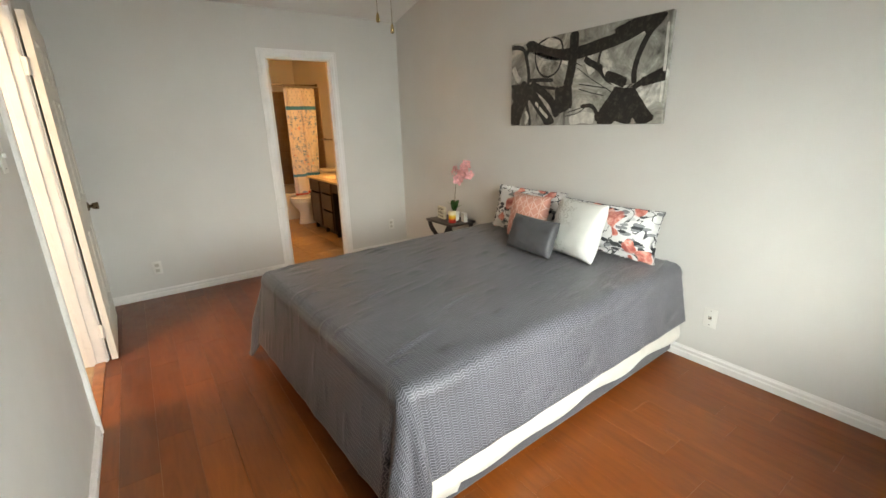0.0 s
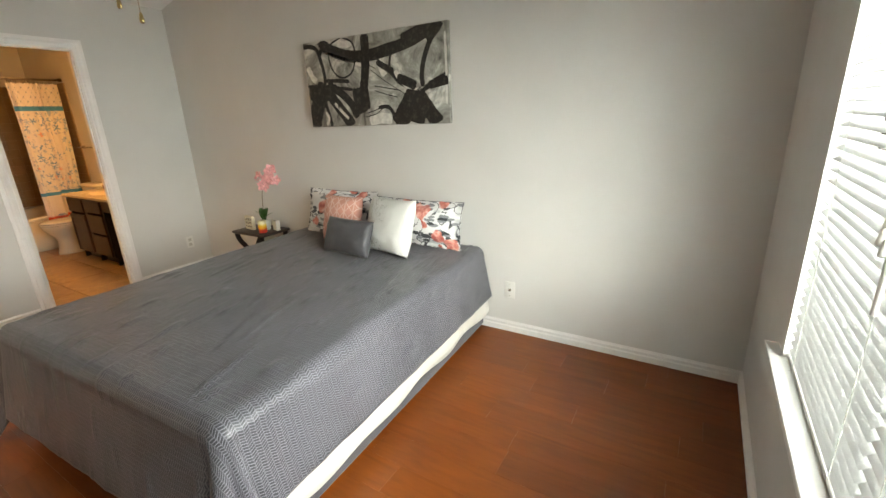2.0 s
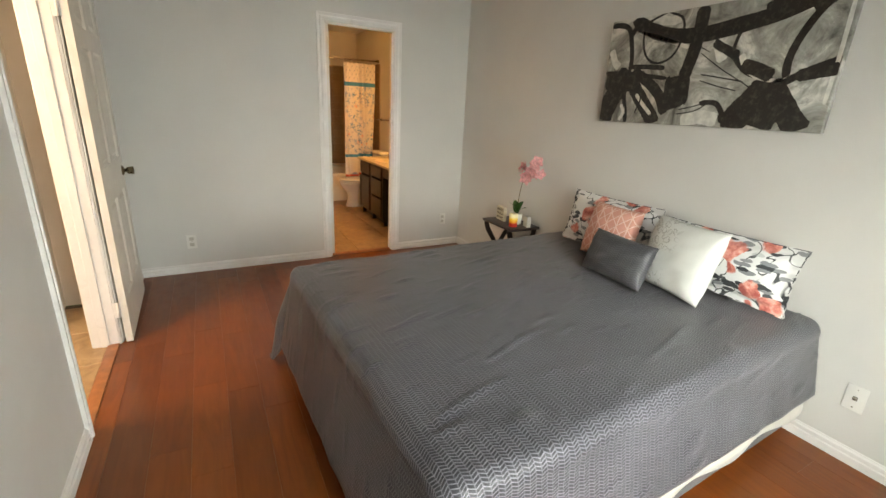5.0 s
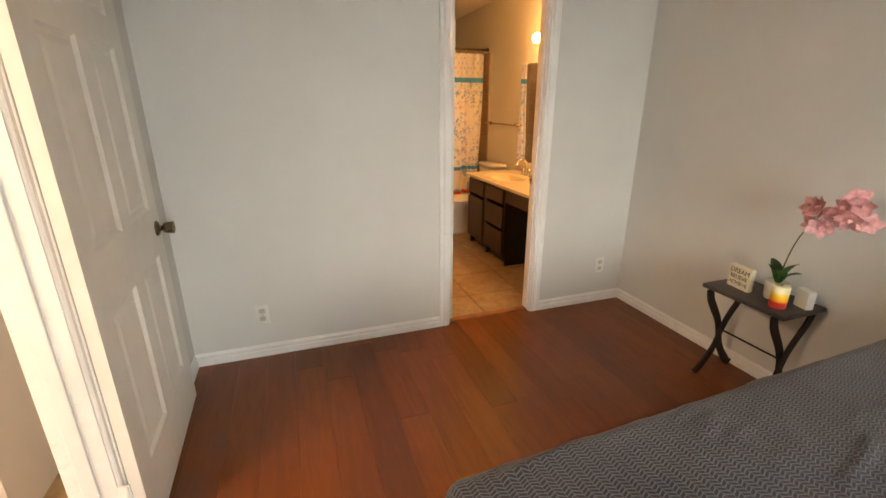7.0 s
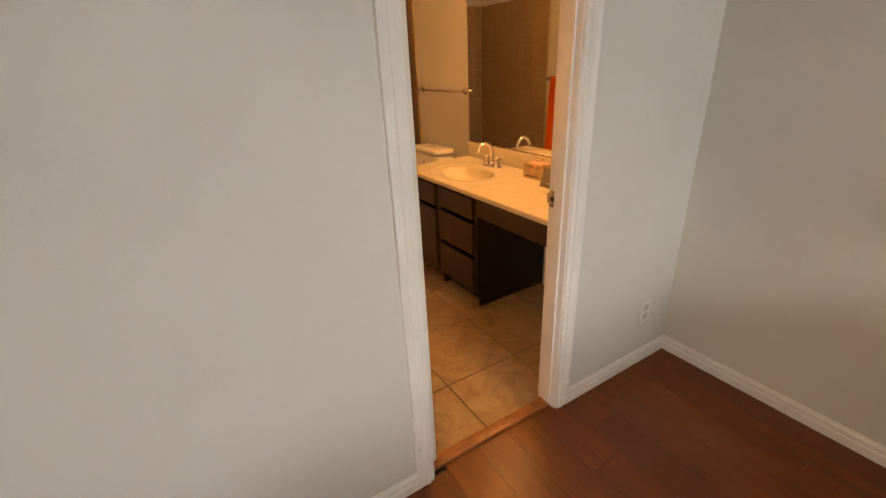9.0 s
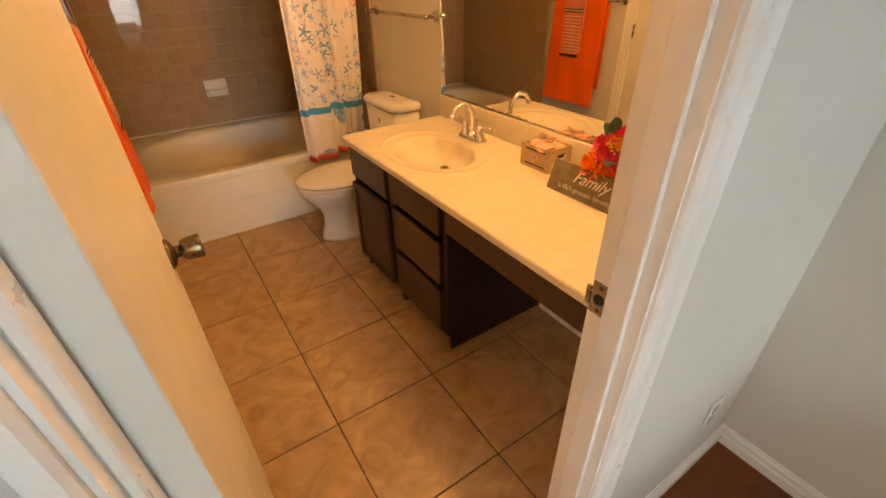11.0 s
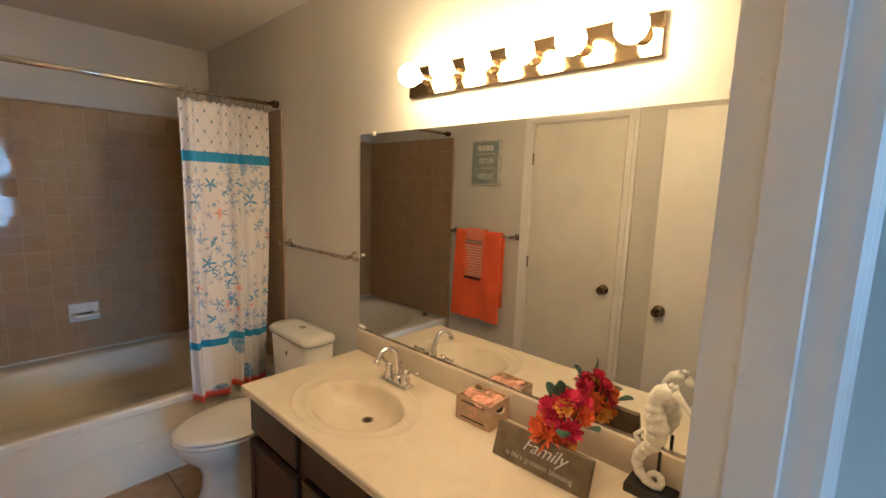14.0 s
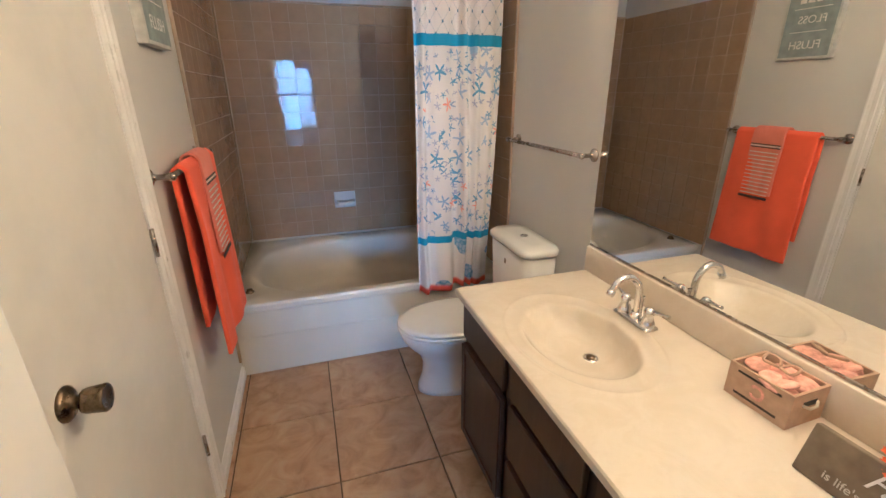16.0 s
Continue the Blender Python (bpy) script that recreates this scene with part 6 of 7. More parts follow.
TK, TF = 2.085, -0.195
part("tank", loft([rbox(TF + 0.03, -0.022, TK - 0.175, TK + 0.175, 0.365, 0.05), rbox(TF + 0.01, -0.018, TK - 0.190, TK + 0.190, 0.42, 0.05), rbox(TF, -0.016, TK - 0.202, TK + 0.202, 0.742, 0.05)]), M_porc, toi)
part("tank_lid", loft([rbox(TF - 0.007, -0.012, TK - 0.209, TK + 0.209, 0.744, 0.055), rbox(TF - 0.012, -0.010, TK - 0.214, TK + 0.214, 0.752, 0.055), rbox(TF - 0.011, -0.010, TK - 0.213, TK + 0.213, 0.772, 0.055), rbox(TF + 0.005, -0.02, TK - 0.197, TK + 0.197, 0.784, 0.05), rbox(TF + 0.055, -0.06, TK - 0.14, TK + 0.14, 0.787, 0.03)]), M_porc, toi)
part("flush_button", lathe(((0.019, 0), (0.018, 0.004), (0.0, 0.006)), 20, Matrix.Translation((-0.10, TK, 0.7865)), cap=False), M_chrome, toi)
part("badge", box(TF - 0.003, TF + 0.0005, TK - 0.006, TK + 0.006, 0.655, 0.680, 0.001), M_antique, toi)

# ---- tub ----
UX0, UX1, UY0, UY1, UZ = XB + 0.001, -0.001, 2.500, YT - 0.002, 0.415
tub = thing("bathtub", (-0.75, 3.04, 0), "cream alcove bathtub with an oval basin", "bathtub")
b = bmesh.new()
UC = V(((UX0 + UX1) / 2, 3.032, 0))
angs = sorted(set([2 * math.pi * k / 96 for k in range(96)] + [math.atan2(y - UC.y, x - UC.x) % (2 * math.pi) for x in (UX0, UX1) for y in (UY0, UY1)]))


def sup(a_, rx, ry, p=2.8):
    c, s_ = math.cos(a_), math.sin(a_)
    return (abs(c / rx) ** p + abs(s_ / ry) ** p) ** (-1 / p)


rings = []
for rx, ry, z in ((0.34, 0.19, 0.105), (0.50, 0.31, 0.110), (0.575, 0.355, 0.135), (0.615, 0.396, 0.21), (0.645, 0.424, 0.32), (0.662, 0.438, 0.375), (0.672, 0.447, 0.398), (0.688, 0.458, 0.408), (0.70, 0.469, 0.4125)):
    rings.append([b.verts.new((UC.x + sup(a_, rx, ry) * math.cos(a_), UC.y + sup(a_, rx, ry) * math.sin(a_), z)) for a_ in angs])
for inset, z in ((0.018, UZ), (0.005, UZ - 0.002), (0.0, UZ - 0.012), (0.0, UZ - 0.04), (0.010, UZ - 0.048)):
    rings.append([b.verts.new((*on_rect(a_, UX0, UX1, UY0 + inset, UY1, UC), z)) for a_ in angs])
n = len(angs)
for ri, (r0, r1) in enumerate(zip(rings, rings[1:])):
    for k in range(n):
        b.faces.new((r0[k], r0[(k + 1) % n], r1[(k + 1) % n], r1[k])).smooth = ri < 10
b.faces.new(rings[0])
bmesh.ops.recalc_face_normals(b, faces=b.faces)
part("basin", b, M_tub, tub)
b = bmesh.new()
rows = []
for y, z in ((UY0 + 0.010, UZ - 0.047), (UY0 + 0.006, 0.235), (UY0 + 0.005, 0.225), (UY0 + 0.0075, 0.215), (UY0 + 0.007, 0.06), (UY0 + 0.006, 0.045), (UY0 + 0.004, 0.0), (UY0 + 0.03, 0.0)):
    rows.append([b.verts.new((UX0, y, z)), b.verts.new((UX1, y, z))])
for r0, r1 in zip(rows, rows[1:]):
    b.faces.new((r0[0], r0[1], r1[1], r1[0]))
bmesh.ops.recalc_face_normals(b, faces=b.faces)
ap = part("apron", b, M_tub, tub)
part("overflow_knob", lathe(((0.024, 0), (0.023, 0.006), (0.016, 0.012), (0.015, 0.020), (0.0, 0.022)), 20, Matrix.Translation((UX0 + 0.075, 2.675, UZ - 0.003)), cap=False), M_antique, tub, "small round metal overflow knob")
part("tub_drain", lathe(((0.030, 0), (0.028, 0.004), (0.0, 0.005)), 20, Matrix.Translation((UX0 + 0.36, 3.05, 0.0885)), cap=False), M_nickel, tub)

# soap dish
sd = thing("soap_dish", (-0.83, YT - 0.02, 0.68), "white ceramic soap dish set in the tiled wall", "soap dish")
b = loft([[V((x, YT + y, z)) for x, z in ((-0.905, 0.745), (-0.750, 0.745), (-0.750, 0.625), (-0.905, 0.625))] for y in (-0.002, -0.010)] + [[V((x, YT - 0.014, z)) for x, z in ((-0.897, 0.737), (-0.758, 0.737), (-0.758, 0.633), (-0.897, 0.633))]])
part("back", b, M_porc, sd)
b = loft([rbox(-0.890, -0.765, YT - 0.070, YT - 0.006, 0.650, 0.02, 4), rbox(-0.897, -0.758, YT - 0.080, YT - 0.006, 0.668, 0.02, 4), rbox(-0.897, -0.758, YT - 0.080, YT - 0.006, 0.682, 0.02, 4), rbox(-0.889, -0.766, YT - 0.072, YT - 0.014, 0.682, 0.018, 4), rbox(-0.886, -0.769, YT - 0.068, YT - 0.014, 0.668, 0.018, 4)])
part("tray", b, M_porc, sd)

# curtain rod, rings and curtain
RZ, RY = 2.017, 2.520
rod = thing("curtain_rod", (-0.75, RY, RZ), "chrome shower curtain rod across the tub alcove", "curtain rod")
part("rod", tube(((XB + 0.001, RY, RZ), (-0.001, RY, RZ)), 0.0125, 16), M_chrome, rod)
for x, s_ in ((XB + 0.001, 1), (-0.001, -1)):
    part("flange", tube(((x, RY, RZ), (x + s_ * 0.028, RY, RZ)), 0.021, 18), M_antique, rod)
cur = thing("shower_curtain", (-0.26, RY - 0.03, 0.37), "white shower curtain with blue starfish and sea creatures", "shower curtain")
b = bmesh.new()
uvl = b.loops.layers.uv.new("UVMap")
nx, nz, ztop, zbot = 150, 70, 1.972, 0.365
cols = []
clen = 0.0
px = None
grid = []
for i in range(nx + 1):
    t_ = i / nx
    ph = t_ * 5.2 + 0.35 * math.sin(t_ * 9)
    fold = math.sin(ph * 2 * math.pi)
    sharp = math.copysign(abs(fold) ** 0.75, fold)
    amp = 0.020 + 0.010 * math.sin(t_ * 11 + 2)
    x = -0.528 + 0.470 * t_
    y = sharp * amp
    if px:
        clen += math.hypot(x - px[0], y - px[1])
    px = (x, y)
    col_ = []
    for j in range(nz + 1):
        w_ = j / nz
        z = ztop - (ztop - zbot) * w_
        k_ = 0.75 + 0.5 * w_ - 0.25 * math.sin(w_ * 3)
        pinch = 0.012 * math.exp(-w_ * 30) * math.cos(t_ * 12 * 2 * math.pi)
        bow = 0.012 * math.sin(w_ * math.pi)
        xx = x + 0.010 * math.sin(w_ * 5 + t_ * 7) + (-bow if t_ < 0.5 else 0)
        yy = RY - 0.005 - 0.052 * min(1, w_ * 1.6) + y * k_ * (1 + 0.25 * math.sin(w_ * 6 + t_ * 20))
        zz = z + pinch * 0.25 - (0.005 * math.sin(t_ * 12 * math.pi) ** 2 if j == 0 else 0)
        xx -= 0.062 * w_ * t_
        if t_ > 0.45:
            zz += 0.022 * max(0, w_ - 0.6) * 2.5 * (1 if t_ < 0.75 else 0.6)
        xx = min(xx, -0.006)
        col_.append((b.verts.new((xx, yy, zz)), (clen, 1 - w_)))
    grid.append(col_)
for i in range(nx):
    for j in range(nz):
        c = (grid[i][j], grid[i + 1][j], grid[i + 1][j + 1], grid[i][j + 1])
        f = b.faces.new([k[0] for k in c])
        f.smooth = True
        for lp, k in zip(f.loops, c):
            lp[uvl].uv = k[1]
cl = part("cloth", b, M_curtain, cur)
sm = cl.modifiers.new("thickness", "SOLIDIFY")
sm.thickness = 0.0015
for k in range(12):
    x = -0.515 + 0.445 * k / 11 + (0.012 if k % 3 == 0 else -0.006)
    ring = [(x + 0.004 * math.sin(q * 2), RY - 0.004 + 0.019 * math.cos(q), RZ - 0.018 + 0.034 * math.sin(q)) for q in [2 * math.pi * j / 20 for j in range(21)]]
    part("hook", tube(ring, 0.0016, 6), M_nickel, rod)

# ---- things on the vanity top ----
bx = thing("gift_box", (-0.10, 0.845, VZ), "small kraft wooden gift box topped with peach tissue", "box")
m = Matrix.Translation((-0.085, 0.866, VZ)) @ Matrix.Rotation(radians(2), 4, "Z") @ Matrix.Diagonal((0.98, 1.04, 1.10, 1))
b = box(-0.060, 0.060, -0.070, 0.070, 0.0, 0.008)
box(-0.060, -0.054, -0.070, 0.070, 0.008, 0.080, bm=b)
box(0.054, 0.060, -0.070, 0.070, 0.008, 0.080, bm=b)
box(-0.054, 0.054, 0.064, 0.070, 0.008, 0.080, bm=b)
box(-0.054, 0.054, -0.070, -0.064, 0.008, 0.080, bm=b)
part("body", moved(b, m), M_kraft, bx)
for z in (0.012, 0.064):
    part("printed_bar", moved(box(-0.0613, -0.0602, -0.048, 0.048, z, z + 0.005), m), M_ink, bx)
b = bmesh.new()
for q in range(14):
    a_ = q / 13 * math.pi * 1.5 + 0.8
    box(-0.0613, -0.0602, 0.014 * math.cos(a_) - 0.003, 0.014 * math.cos(a_) + 0.003, 0.040 + 0.014 * math.sin(a_) - 0.003, 0.040 + 0.014 * math.sin(a_) + 0.003, bm=b)
part("printed_mark", moved(b, m), M_peach, bx)
part("handle_slot", moved(box(-0.022, 0.022, -0.0713, -0.0702, 0.046, 0.058), m), M_slot, bx)
part("rope_handle", moved(tube(((-0.024, -0.072, 0.052), (-0.012, -0.079, 0.047), (0.012, -0.079, 0.047), (0.024, -0.072, 0.052)), 0.003, 7), m), M_cream, bx)
rnd = random.Random(9)
for q in range(9):
    c = V((rnd.uniform(-0.036, 0.036), rnd.uniform(-0.045, 0.045), 0.071))
    prof = [(0.022 * math.sin(t_ * math.pi / 8) * (1 + 0.1 * q % 2), 0.009 * math.cos(t_ * math.pi / 8)) for t_ in range(8, -1, -1)]
    part("tissue", lathe([(max(r_, 0.0005), z_) for r_, z_ in prof], 10, m @ Matrix.Translation(c) @ Matrix.Rotation(rnd.uniform(-0.5, 0.5), 4, "X")), M_peach, bx)
for s_ in (-1, 1):
    pp = [m @ V(p) for p in ((0, 0, 0.090), (0.015, s_ * 0.012, 0.100), (0.008, s_ * 0.034, 0.104), (-0.012, s_ * 0.030, 0.094), (0, 0, 0.090))]
    part("ribbon", tube(curve_pts(pp, 14), 0.0035, 6), M_kraft, bx)

sg = thing("family_sign", (-0.20, 0.57, VZ), "grey-brown wooden sign lettered Family is life's greatest blessing", "sign")
m = Matrix.Translation((-0.222, 0.566, VZ + 0.0015)) @ Matrix.Rotation(radians(-90 + 1), 4, "Z") @ Matrix.Rotation(radians(-18), 4, "X")
part("board", moved(box(-0.152, 0.152, 0.0, 0.018, 0, 0.104, 0.002), m), M_signwood, sg)
part("foot", moved(box(-0.06, 0.06, 0.018, 0.024, 0.0, 0.06), m), M_signwood, sg)
text_mesh("lettering", "Family", 0.053, m @ Matrix.Translation((0.010, -0.0006, 0.068)) @ Matrix.Rotation(math.pi / 2, 4, "X"), M_signwhite, sg, 0.0005, 0.45)
text_mesh("lettering", "is life's greatest blessing", 0.0225, m @ Matrix.Translation((0.0, -0.0006, 0.026)) @ Matrix.Rotation(math.pi / 2, 4, "X"), M_signdull, sg, 0.0005)

# silk bouquet
bq = thing("silk_bouquet", (-0.105, 0.575, VZ), "orange, magenta and yellow silk flowers in a small pot", "flowers")
BQ = V((-0.105, 0.545, VZ))
part("pot", lathe(((0.032, 0), (0.034, 0.004), (0.044, 0.070), (0.040, 0.072), (0.036, 0.060), (0.0, 0.055)), 24, Matrix.Translation(BQ), cap=False), M_fl_yellow, bq)


def daisy(m, r, petals, mat, layers=3, name="flower", cup=0.3):
    b = bmesh.new()
    for ly in range(layers):
        rr = r * (1 - 0.22 * ly)
        for k in range(petals):
            a_ = 2 * math.pi * (k + 0.5 * ly) / petals + rnd.uniform(-0.06, 0.06)
            w_ = 3.3 * rr / petals
            el = cup + 0.32 * ly + rnd.uniform(-0.12, 0.12)
            pt = bmesh.new()
            rows = []
            for i in range(5):
                t_ = i / 4
                ww = w_ * (0.35 + 1.0 * math.sin(math.pi * min(0.93, 0.15 + 0.75 * t_)))
                x = rr * t_ * math.cos(el * t_)
                z = rr * t_ * math.sin(el * t_) + 0.006 * ly
                rows.append([pt.verts.new((x, q * ww / 2, z + abs(q) * 0.05 * rr)) for q in (-1, 0, 1)])
            for r0, r1 in zip(rows, rows[1:]):
                for q in range(2):
                    pt.faces.new((r0[q], r0[q + 1], r1[q + 1], r1[q])).smooth = True
            join(b, pt, Matrix.Rotation(a_, 4, "Z"))
    return part(name, moved(b, m), mat, bq)


def facing(p, d):
    return Matrix.Translation(p) @ V(d).to_track_quat("Z", "Y").to_matrix().to_4x4()


for off, d, r, k, mt, ly in (
    ((-0.075, 0.040, 0.125), (-1, 0.5, 0.45), 0.070, 15, M_fl_orange, 3),
    ((-0.070, -0.020, 0.095), (-1, -0.2, 0.05), 0.060, 13, M_fl_orange, 3),
    ((-0.030, 0.055, 0.200), (-0.6, 0.5, 0.8), 0.048, 11, M_fl_magenta, 4),
    ((-0.055, 0.010, 0.175), (-1, 0.0, 0.6), 0.045, 11, M_fl_magenta, 4),
    ((-0.045, -0.055, 0.150), (-0.8, -0.6, 0.4), 0.046, 11, M_fl_magenta, 4),
    ((-0.010, -0.010, 0.240), (-0.5, -0.1, 1), 0.046, 10, M_fl_magenta, 4),
    ((0.020, -0.060, 0.225), (-0.2, -0.7, 0.8), 0.045, 10, M_fl_magenta, 4),
    ((-0.030, -0.015, 0.215), (-0.9, 0.1, 0.8), 0.040, 9, M_fl_yellow, 2),
    ((0.000, -0.085, 0.200), (-0.3, -1, 0.5), 0.040, 9, M_fl_orange, 3),
    ((-0.060, -0.030, 0.070), (-0.9, -0.3, -0.2), 0.040, 9, M_fl_yellow, 2),
    ((0.030, 0.020, 0.195), (0.8, 0.3, 0.6), 0.045, 10, M_fl_magenta, 3),
    ((0.040, -0.030, 0.160), (1, -0.2, 0.2), 0.045, 11, M_fl_orange, 3),
):
    off = (off[0] * 0.85, off[1] * 0.68, 0.01 + off[2] * 0.80)
    p = BQ + V(off)
    daisy(facing(p, d), r * 0.86, k, mt, ly)
    part("flower_stem", tube((BQ + V((0, 0, 0.06)), BQ + V((off[0] * 0.4, off[1] * 0.4, off[2] * 0.6)), p), 0.0025, 6), M_stem, bq)
for off, az, tip, L in (((0.0, 0.055, 0.215), 80, 10, 0.062), ((-0.03, 0.02, 0.245), 60, -30, 0.066), ((-0.075, -0.045, 0.165), 200, 60, 0.062), ((-0.02, -0.10, 0.17), 250, 50, 0.06), ((0.02, 0.06, 0.16), 40, 40, 0.06)):
    m = Matrix.Translation(BQ + V((off[0] * 0.9, off[1] * 0.75, off[2] * 0.86))) @ Matrix.Rotation(radians(az), 4, "Z") @ Matrix.Rotation(radians(tip), 4, "Y")
    part("leaf", moved(leaf_mesh(L * 0.85, 0.040, 0.8), m), M_fl_leaf, bq)

# seahorse statue: one plain mesh
SH = V((-0.068, 0.300, VZ))
b = box(SH.x - 0.036, SH.x + 0.036, SH.y - 0.062, SH.y + 0.062, SH.z, SH.z + 0.026, 0.002, mi=1)
tube(((SH.x + 0.004, SH.y - 0.012, SH.z + 0.026), (SH.x + 0.004, SH.y - 0.012, SH.z + 0.13)), 0.0045, 10, bm=b, mi=1)
ctrl = [(0.012, 0.040), (0.003, 0.050), (-0.010, 0.056), (-0.022, 0.044), (-0.020, 0.026), (0.0, 0.020), (0.032, 0.040), (0.042, 0.075), (0.028, 0.108), (0.006, 0.140), (0.000, 0.180), (0.012, 0.222), (0.014, 0.258), (-0.002, 0.286), (-0.028, 0.292)]
radii = [0.006, 0.0075, 0.0085, 0.0095, 0.0105, 0.0115, 0.0125, 0.014, 0.0165, 0.022, 0.028, 0.025, 0.017, 0.021, 0.016]
P = curve_pts([(SH.x, SH.y + y, SH.z + 0.012 + z) for y, z in ctrl], 84)
rr = []
for i in range(85):
    u = i / 84 * (len(radii) - 1)
    k = min(int(u), len(radii) - 2)
    r_ = radii[k] * (1 - (u - k)) + radii[k + 1] * (u - k)
    rr.append(r_ * (1 + (0.10 if i % 4 < 2 else -0.04) * (1 if 14 < i < 74 else 0.3)))
tube(P, rr, 14, bm=b, mi=0)
hd = P[-1]
tube((hd, hd + V((0, -0.020, -0.014)), hd + V((0, -0.038, -0.034)), hd + V((0, -0.046, -0.040))), [0.016, 0.009, 0.0065, 0.008], 12, bm=b, mi=0)
for dy, dz, s_ in ((0.006, 0.014, 0.010), (0.020, 0.010, 0.009), (0.032, 0.000, 0.009), (-0.006, 0.016, 0.008)):
    lathe(((s_, 0), (s_ * 0.6, s_ * 0.9), (0.0008, s_ * 1.3)), 8, Matrix.Translation(hd + V((0, dy, dz))), bm=b, mi=0)
for i in range(46, 68, 4):
    q = P[i]
    for sx in (-1, 1):
        lathe(((0.005, 0), (0.003, 0.003), (0.0005, 0.004)), 8, facing(q + V((sx * rr[i] * 0.92, 0.004, 0)), (sx, 0.3, 0.2)), bm=b, mi=0)
tube((P[50] + V((0, 0.018, 0)), P[54] + V((0, 0.048, 0.004)), P[58] + V((0, 0.030, 0.0))), [0.010, 0.006, 0.008], 8, bm=b, mi=0)
sea = part("seahorse_statue", b, M_seahorse, mats=(M_black,))
tagged(sea, "whitewashed carved seahorse statue on a black base", "statue")

# ---- wall tiling round the tub ----
TS = 0.1115
tz0 = UZ + 0.010


def tiled_wall(name, label, origin, along, normal, count, rows, keep):
    root = thing(name, origin, label, "", kind="structure")
    o, al, nn = V(origin), V(along), V(normal)
    m = Matrix.Identity(4)
    for c, axis in enumerate((al, V((0, 0, 1)), nn)):
        for r_ in range(3):
            m[r_][c] = axis[r_]
    m.translation = o
    bed_ = box(0, count * TS, 0, rows * TS, -0.011, -0.0022)
    part("grout", moved(bed_, m), M_wgrout, root)
    first = None
    rest = bmesh.new()
    for j in range(rows):
        for i in range(count):
            mm = m @ Matrix.Translation((i * TS + 0.00125, j * TS + 0.00125, 0)) @ Matrix.Rotation(radians(random.uniform(-0.3, 0.3)), 4, "X") @ Matrix.Rotation(radians(random.uniform(-0.3, 0.3)), 4, "Y")
            if not keep:
                join(rest, slab(TS - 0.0025, TS - 0.0025, 0.006, 0.0012), mm)
                continue
            if first is None:
                first = part("tile", slab(TS - 0.0025, TS - 0.0025, 0.006, 0.0012), M_wtile, root)
                ob = first
            else:
                ob = new("tile", first.data)
                ob.parent = root
                ob.matrix_parent_inverse = root.matrix_basis.inverted()
            ob.matrix_basis = mm
    if not keep:
        tagged(part("tiles", rest, M_wtile, root), kind="stuff")
    else:
        rest.free()
    return root


nrow = 14
tiled_wall("tiled_wall_back", "glazed brown wall tiles behind the tub", (XB + 0.001, YT, tz0), (1, 0, 0), (0, -1, 0), 13, nrow, True)
tiled_wall("tiled_wall_west", "glazed brown wall tiles at the tub's faucet end", (XB + 0.010, YT - 0.001 - 10 * TS + 0.0, tz0), (0, 1, 0), (1, 0, 0), 10, nrow, True)
tiled_wall("tiled_wall_east", "glazed brown wall tiles beside the shower curtain", (-0.010, YT - 0.001, tz0), (0, -1, 0), (-1, 0, 0), 10, nrow, False)
tt = tz0 + nrow * TS
# caulk and edge trim
b = box(XB + 0.0, 0.0, YT - 0.010, YT + 0.012, tt, tt + 0.012, 0.003)
part("tile_cap", b, M_wgrout)
bpy.data.objects["tile_cap"]["kind"] = "structure"
b = box(XB, XB + 0.014, YT - 10 * TS - 0.016, YT - 10 * TS - 0.003, UZ - 0.3, tt, 0.003)
box(-0.014, -0.0005, YT - 10 * TS - 0.016, YT - 10 * TS - 0.003, UZ - 0.3, tt, 0.003, bm=b)
structure("tile_edge_trim", b, M_wgrout, "pale tile edge strip beside the tub")
b = box(XB + 0.001, -0.002, YT - 0.012, YT - 0.001, UZ + 0.0005, tz0 + 0.001)
b2 = box(-0.0650, -0.0105, YT - 0.010, YT - 0.0005, tz0, tt, 0.0)
join(b, b2)
structure("tub_caulk", b, M_tub, "pale caulk line above the tub")
b = box(XB + 0.0102, XB + 0.020, YT - 0.010, YT - 0.0022, tz0, tt, 0.003)
structure("corner_caulk", b, M_wgrout, "pale grout line in the tiled corner")

# ---- floor tiles ----
fl = bpy.data.objects["floor_bath"]
PX, PY, X0_, Y0_ = 0.4125, 0.4215, -1.083, 0.807
G = 0.006
cells = {}


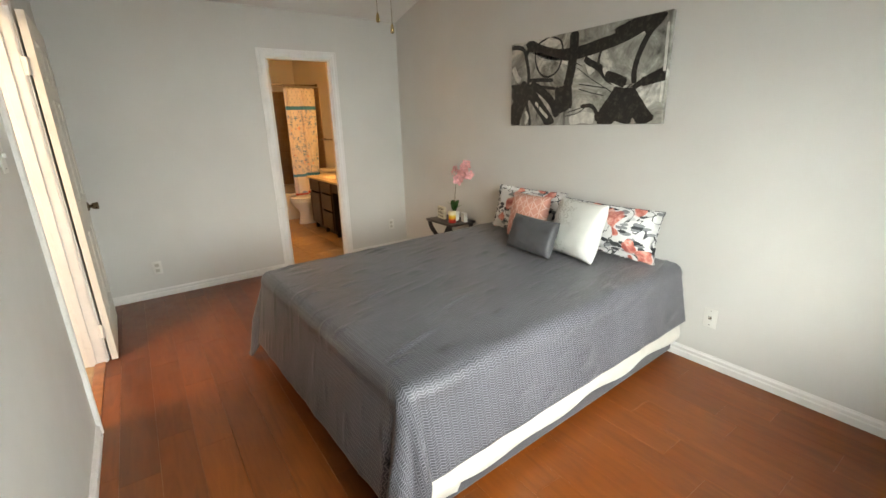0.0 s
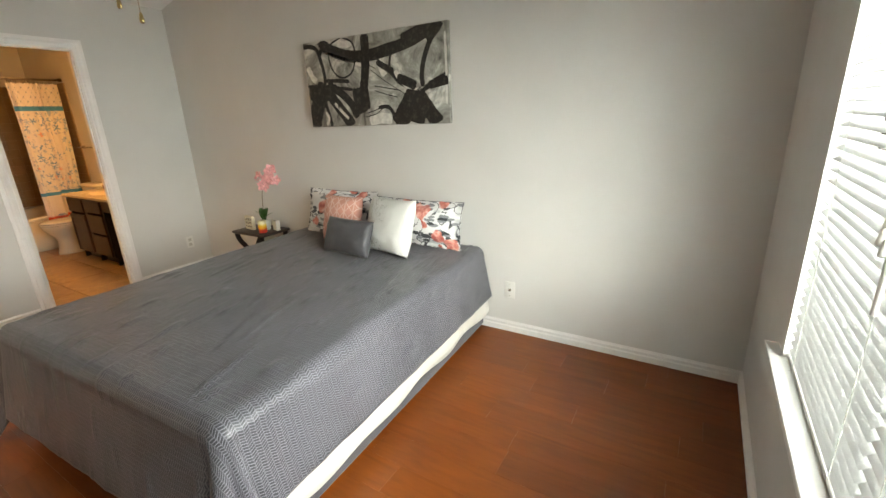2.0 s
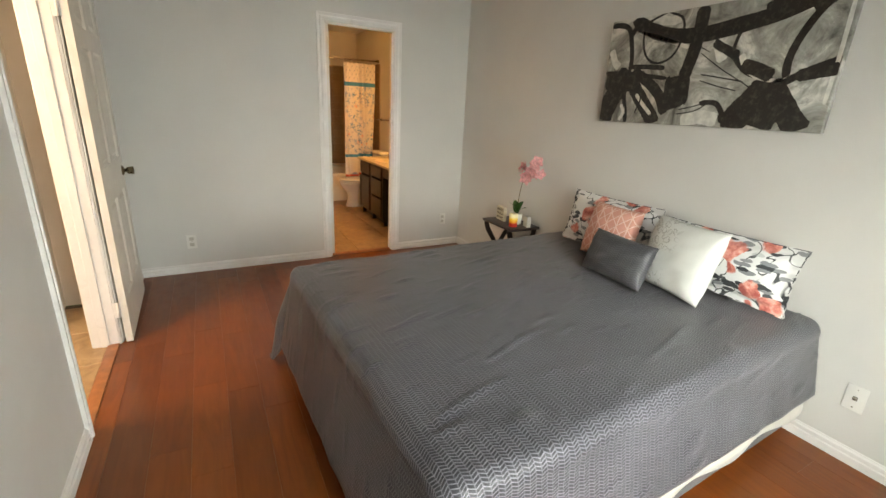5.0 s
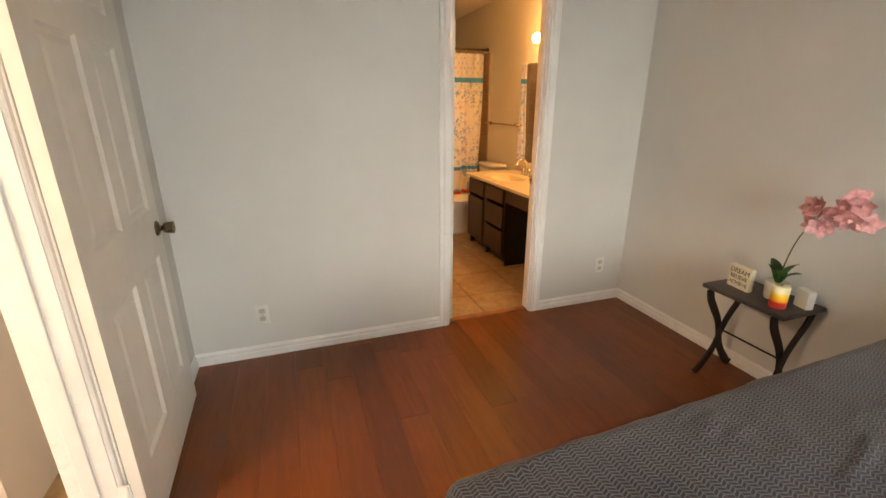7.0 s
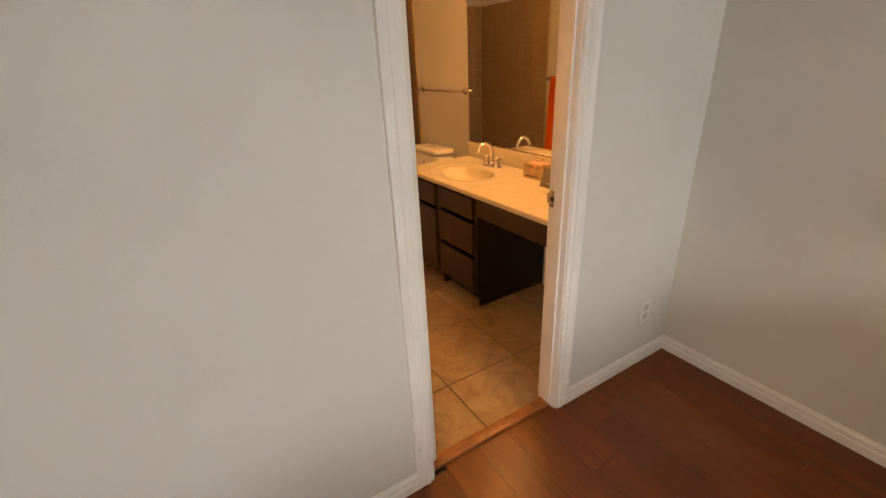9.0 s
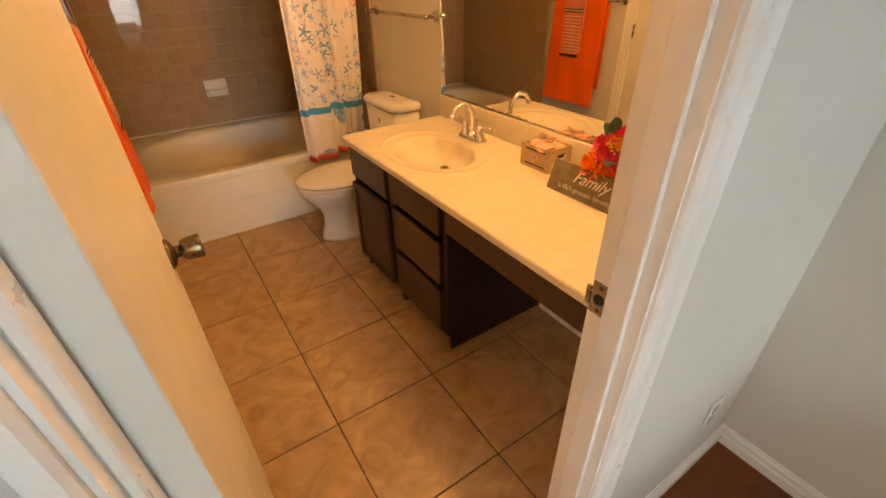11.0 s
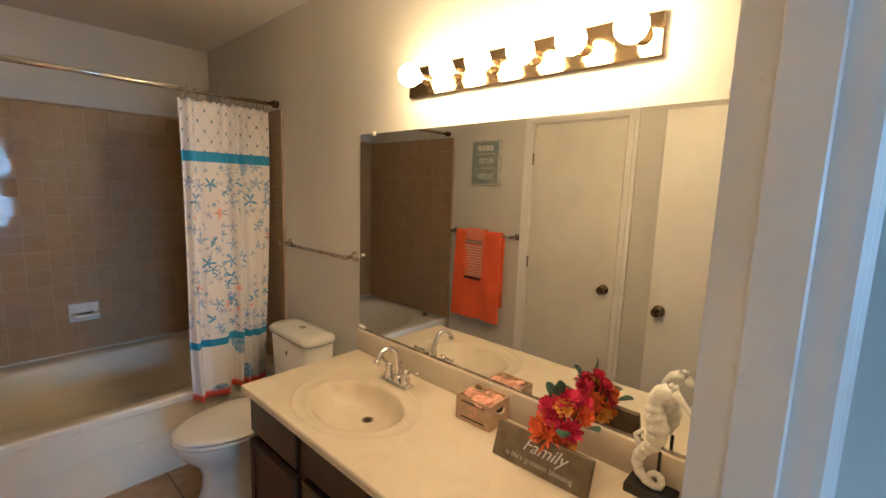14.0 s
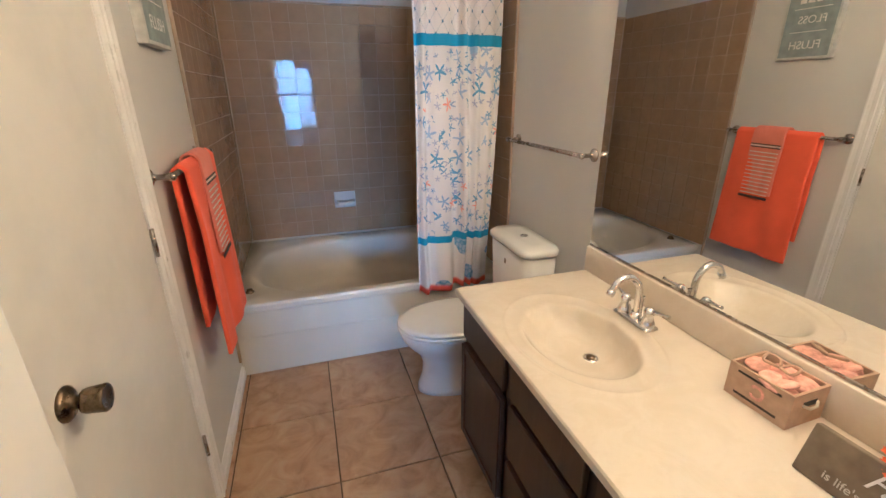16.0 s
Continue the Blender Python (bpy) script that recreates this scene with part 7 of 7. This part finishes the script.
def floor_tile(x0, x1, y0, y1, parent):
    key = (round(x1 - x0, 4), round(y1 - y0, 4))
    if key not in cells:
        ob = part("tile", slab(x1 - x0, y1 - y0, 0.012, 0.0022), M_ftile, parent)
        cells[key] = ob.data
    else:
        ob = new("tile", cells[key])
        ob.parent = parent
    ob.matrix_basis = Matrix.Translation((x0, y0, 0)) @ Matrix.Rotation(radians(random.uniform(-0.05, 0.05)), 4, "X")
    return ob


for i in range(-3, 4):
    for j in range(-3, 7):
        x0, x1 = X0_ + i * PX, X0_ + (i + 1) * PX
        y0, y1 = Y0_ + j * PY, Y0_ + (j + 1) * PY
        a0, a1, b0, b1 = max(x0, XB), min(x1, -0.0), max(y0, 0.070), min(y1, UY0 + 0.03)
        if a1 - a0 > 0.03 and b1 - b0 > 0.03:
            floor_tile(a0 + G / 2, a1 - G / 2, b0 + G / 2, b1 - G / 2, fl)
fh = bpy.data.objects["floor_hall"]
for i in range(4):
    for j in range(8):
        x1 = XL - 0.058 - i * PX
        x0 = max(x1 - PX, HX)
        y1 = -1.30 + (2 - j) * PY
        y0 = max(y1 - PY, -3.4)
        y1 = min(y1, -0.42)
        if x1 - x0 > 0.03 and y1 - y0 > 0.03:
            floor_tile(x0 + G / 2, x1 - G / 2, y0 + G / 2, y1 - G / 2, fh)

# ---- hardwood planks ----
fb = bpy.data.objects["floor"]
PW, PX0 = 0.150, -1.030
r2 = random.Random(21)
k0 = int((XL - PX0) / PW) - 1
planks = {}
for k in range(k0, 8):
    x0, x1 = max(PX0 + k * PW, XL), min(PX0 + (k + 1) * PW, -0.001)
    if x1 - x0 < 0.01:
        continue
    y = YW - r2.uniform(0.1, 1.0)
    while y < 0.022:
        L = r2.choice((0.45, 0.62, 0.80, 1.00, 1.22, 1.22))
        y0, y1 = max(y, YW), min(y + L, 0.021 if D0 < (x0 + x1) / 2 < D1 else -0.0)
        y += L
        if y1 - y0 < 0.04:
            continue
        key = (round(x1 - x0, 4), round(y1 - y0, 4))
        if key not in planks:
            ob = part("plank", slab(x1 - x0 - 0.0004, y1 - y0 - 0.0004, 0.012, 0.0006), M_wood, fb)
            planks[key] = ob.data
        else:
            ob = new("plank", planks[key])
            ob.parent = fb
        ob.matrix_basis = Matrix.Translation((x0 + 0.0002, y0 + 0.0002, r2.uniform(-0.0002, 0.0)))
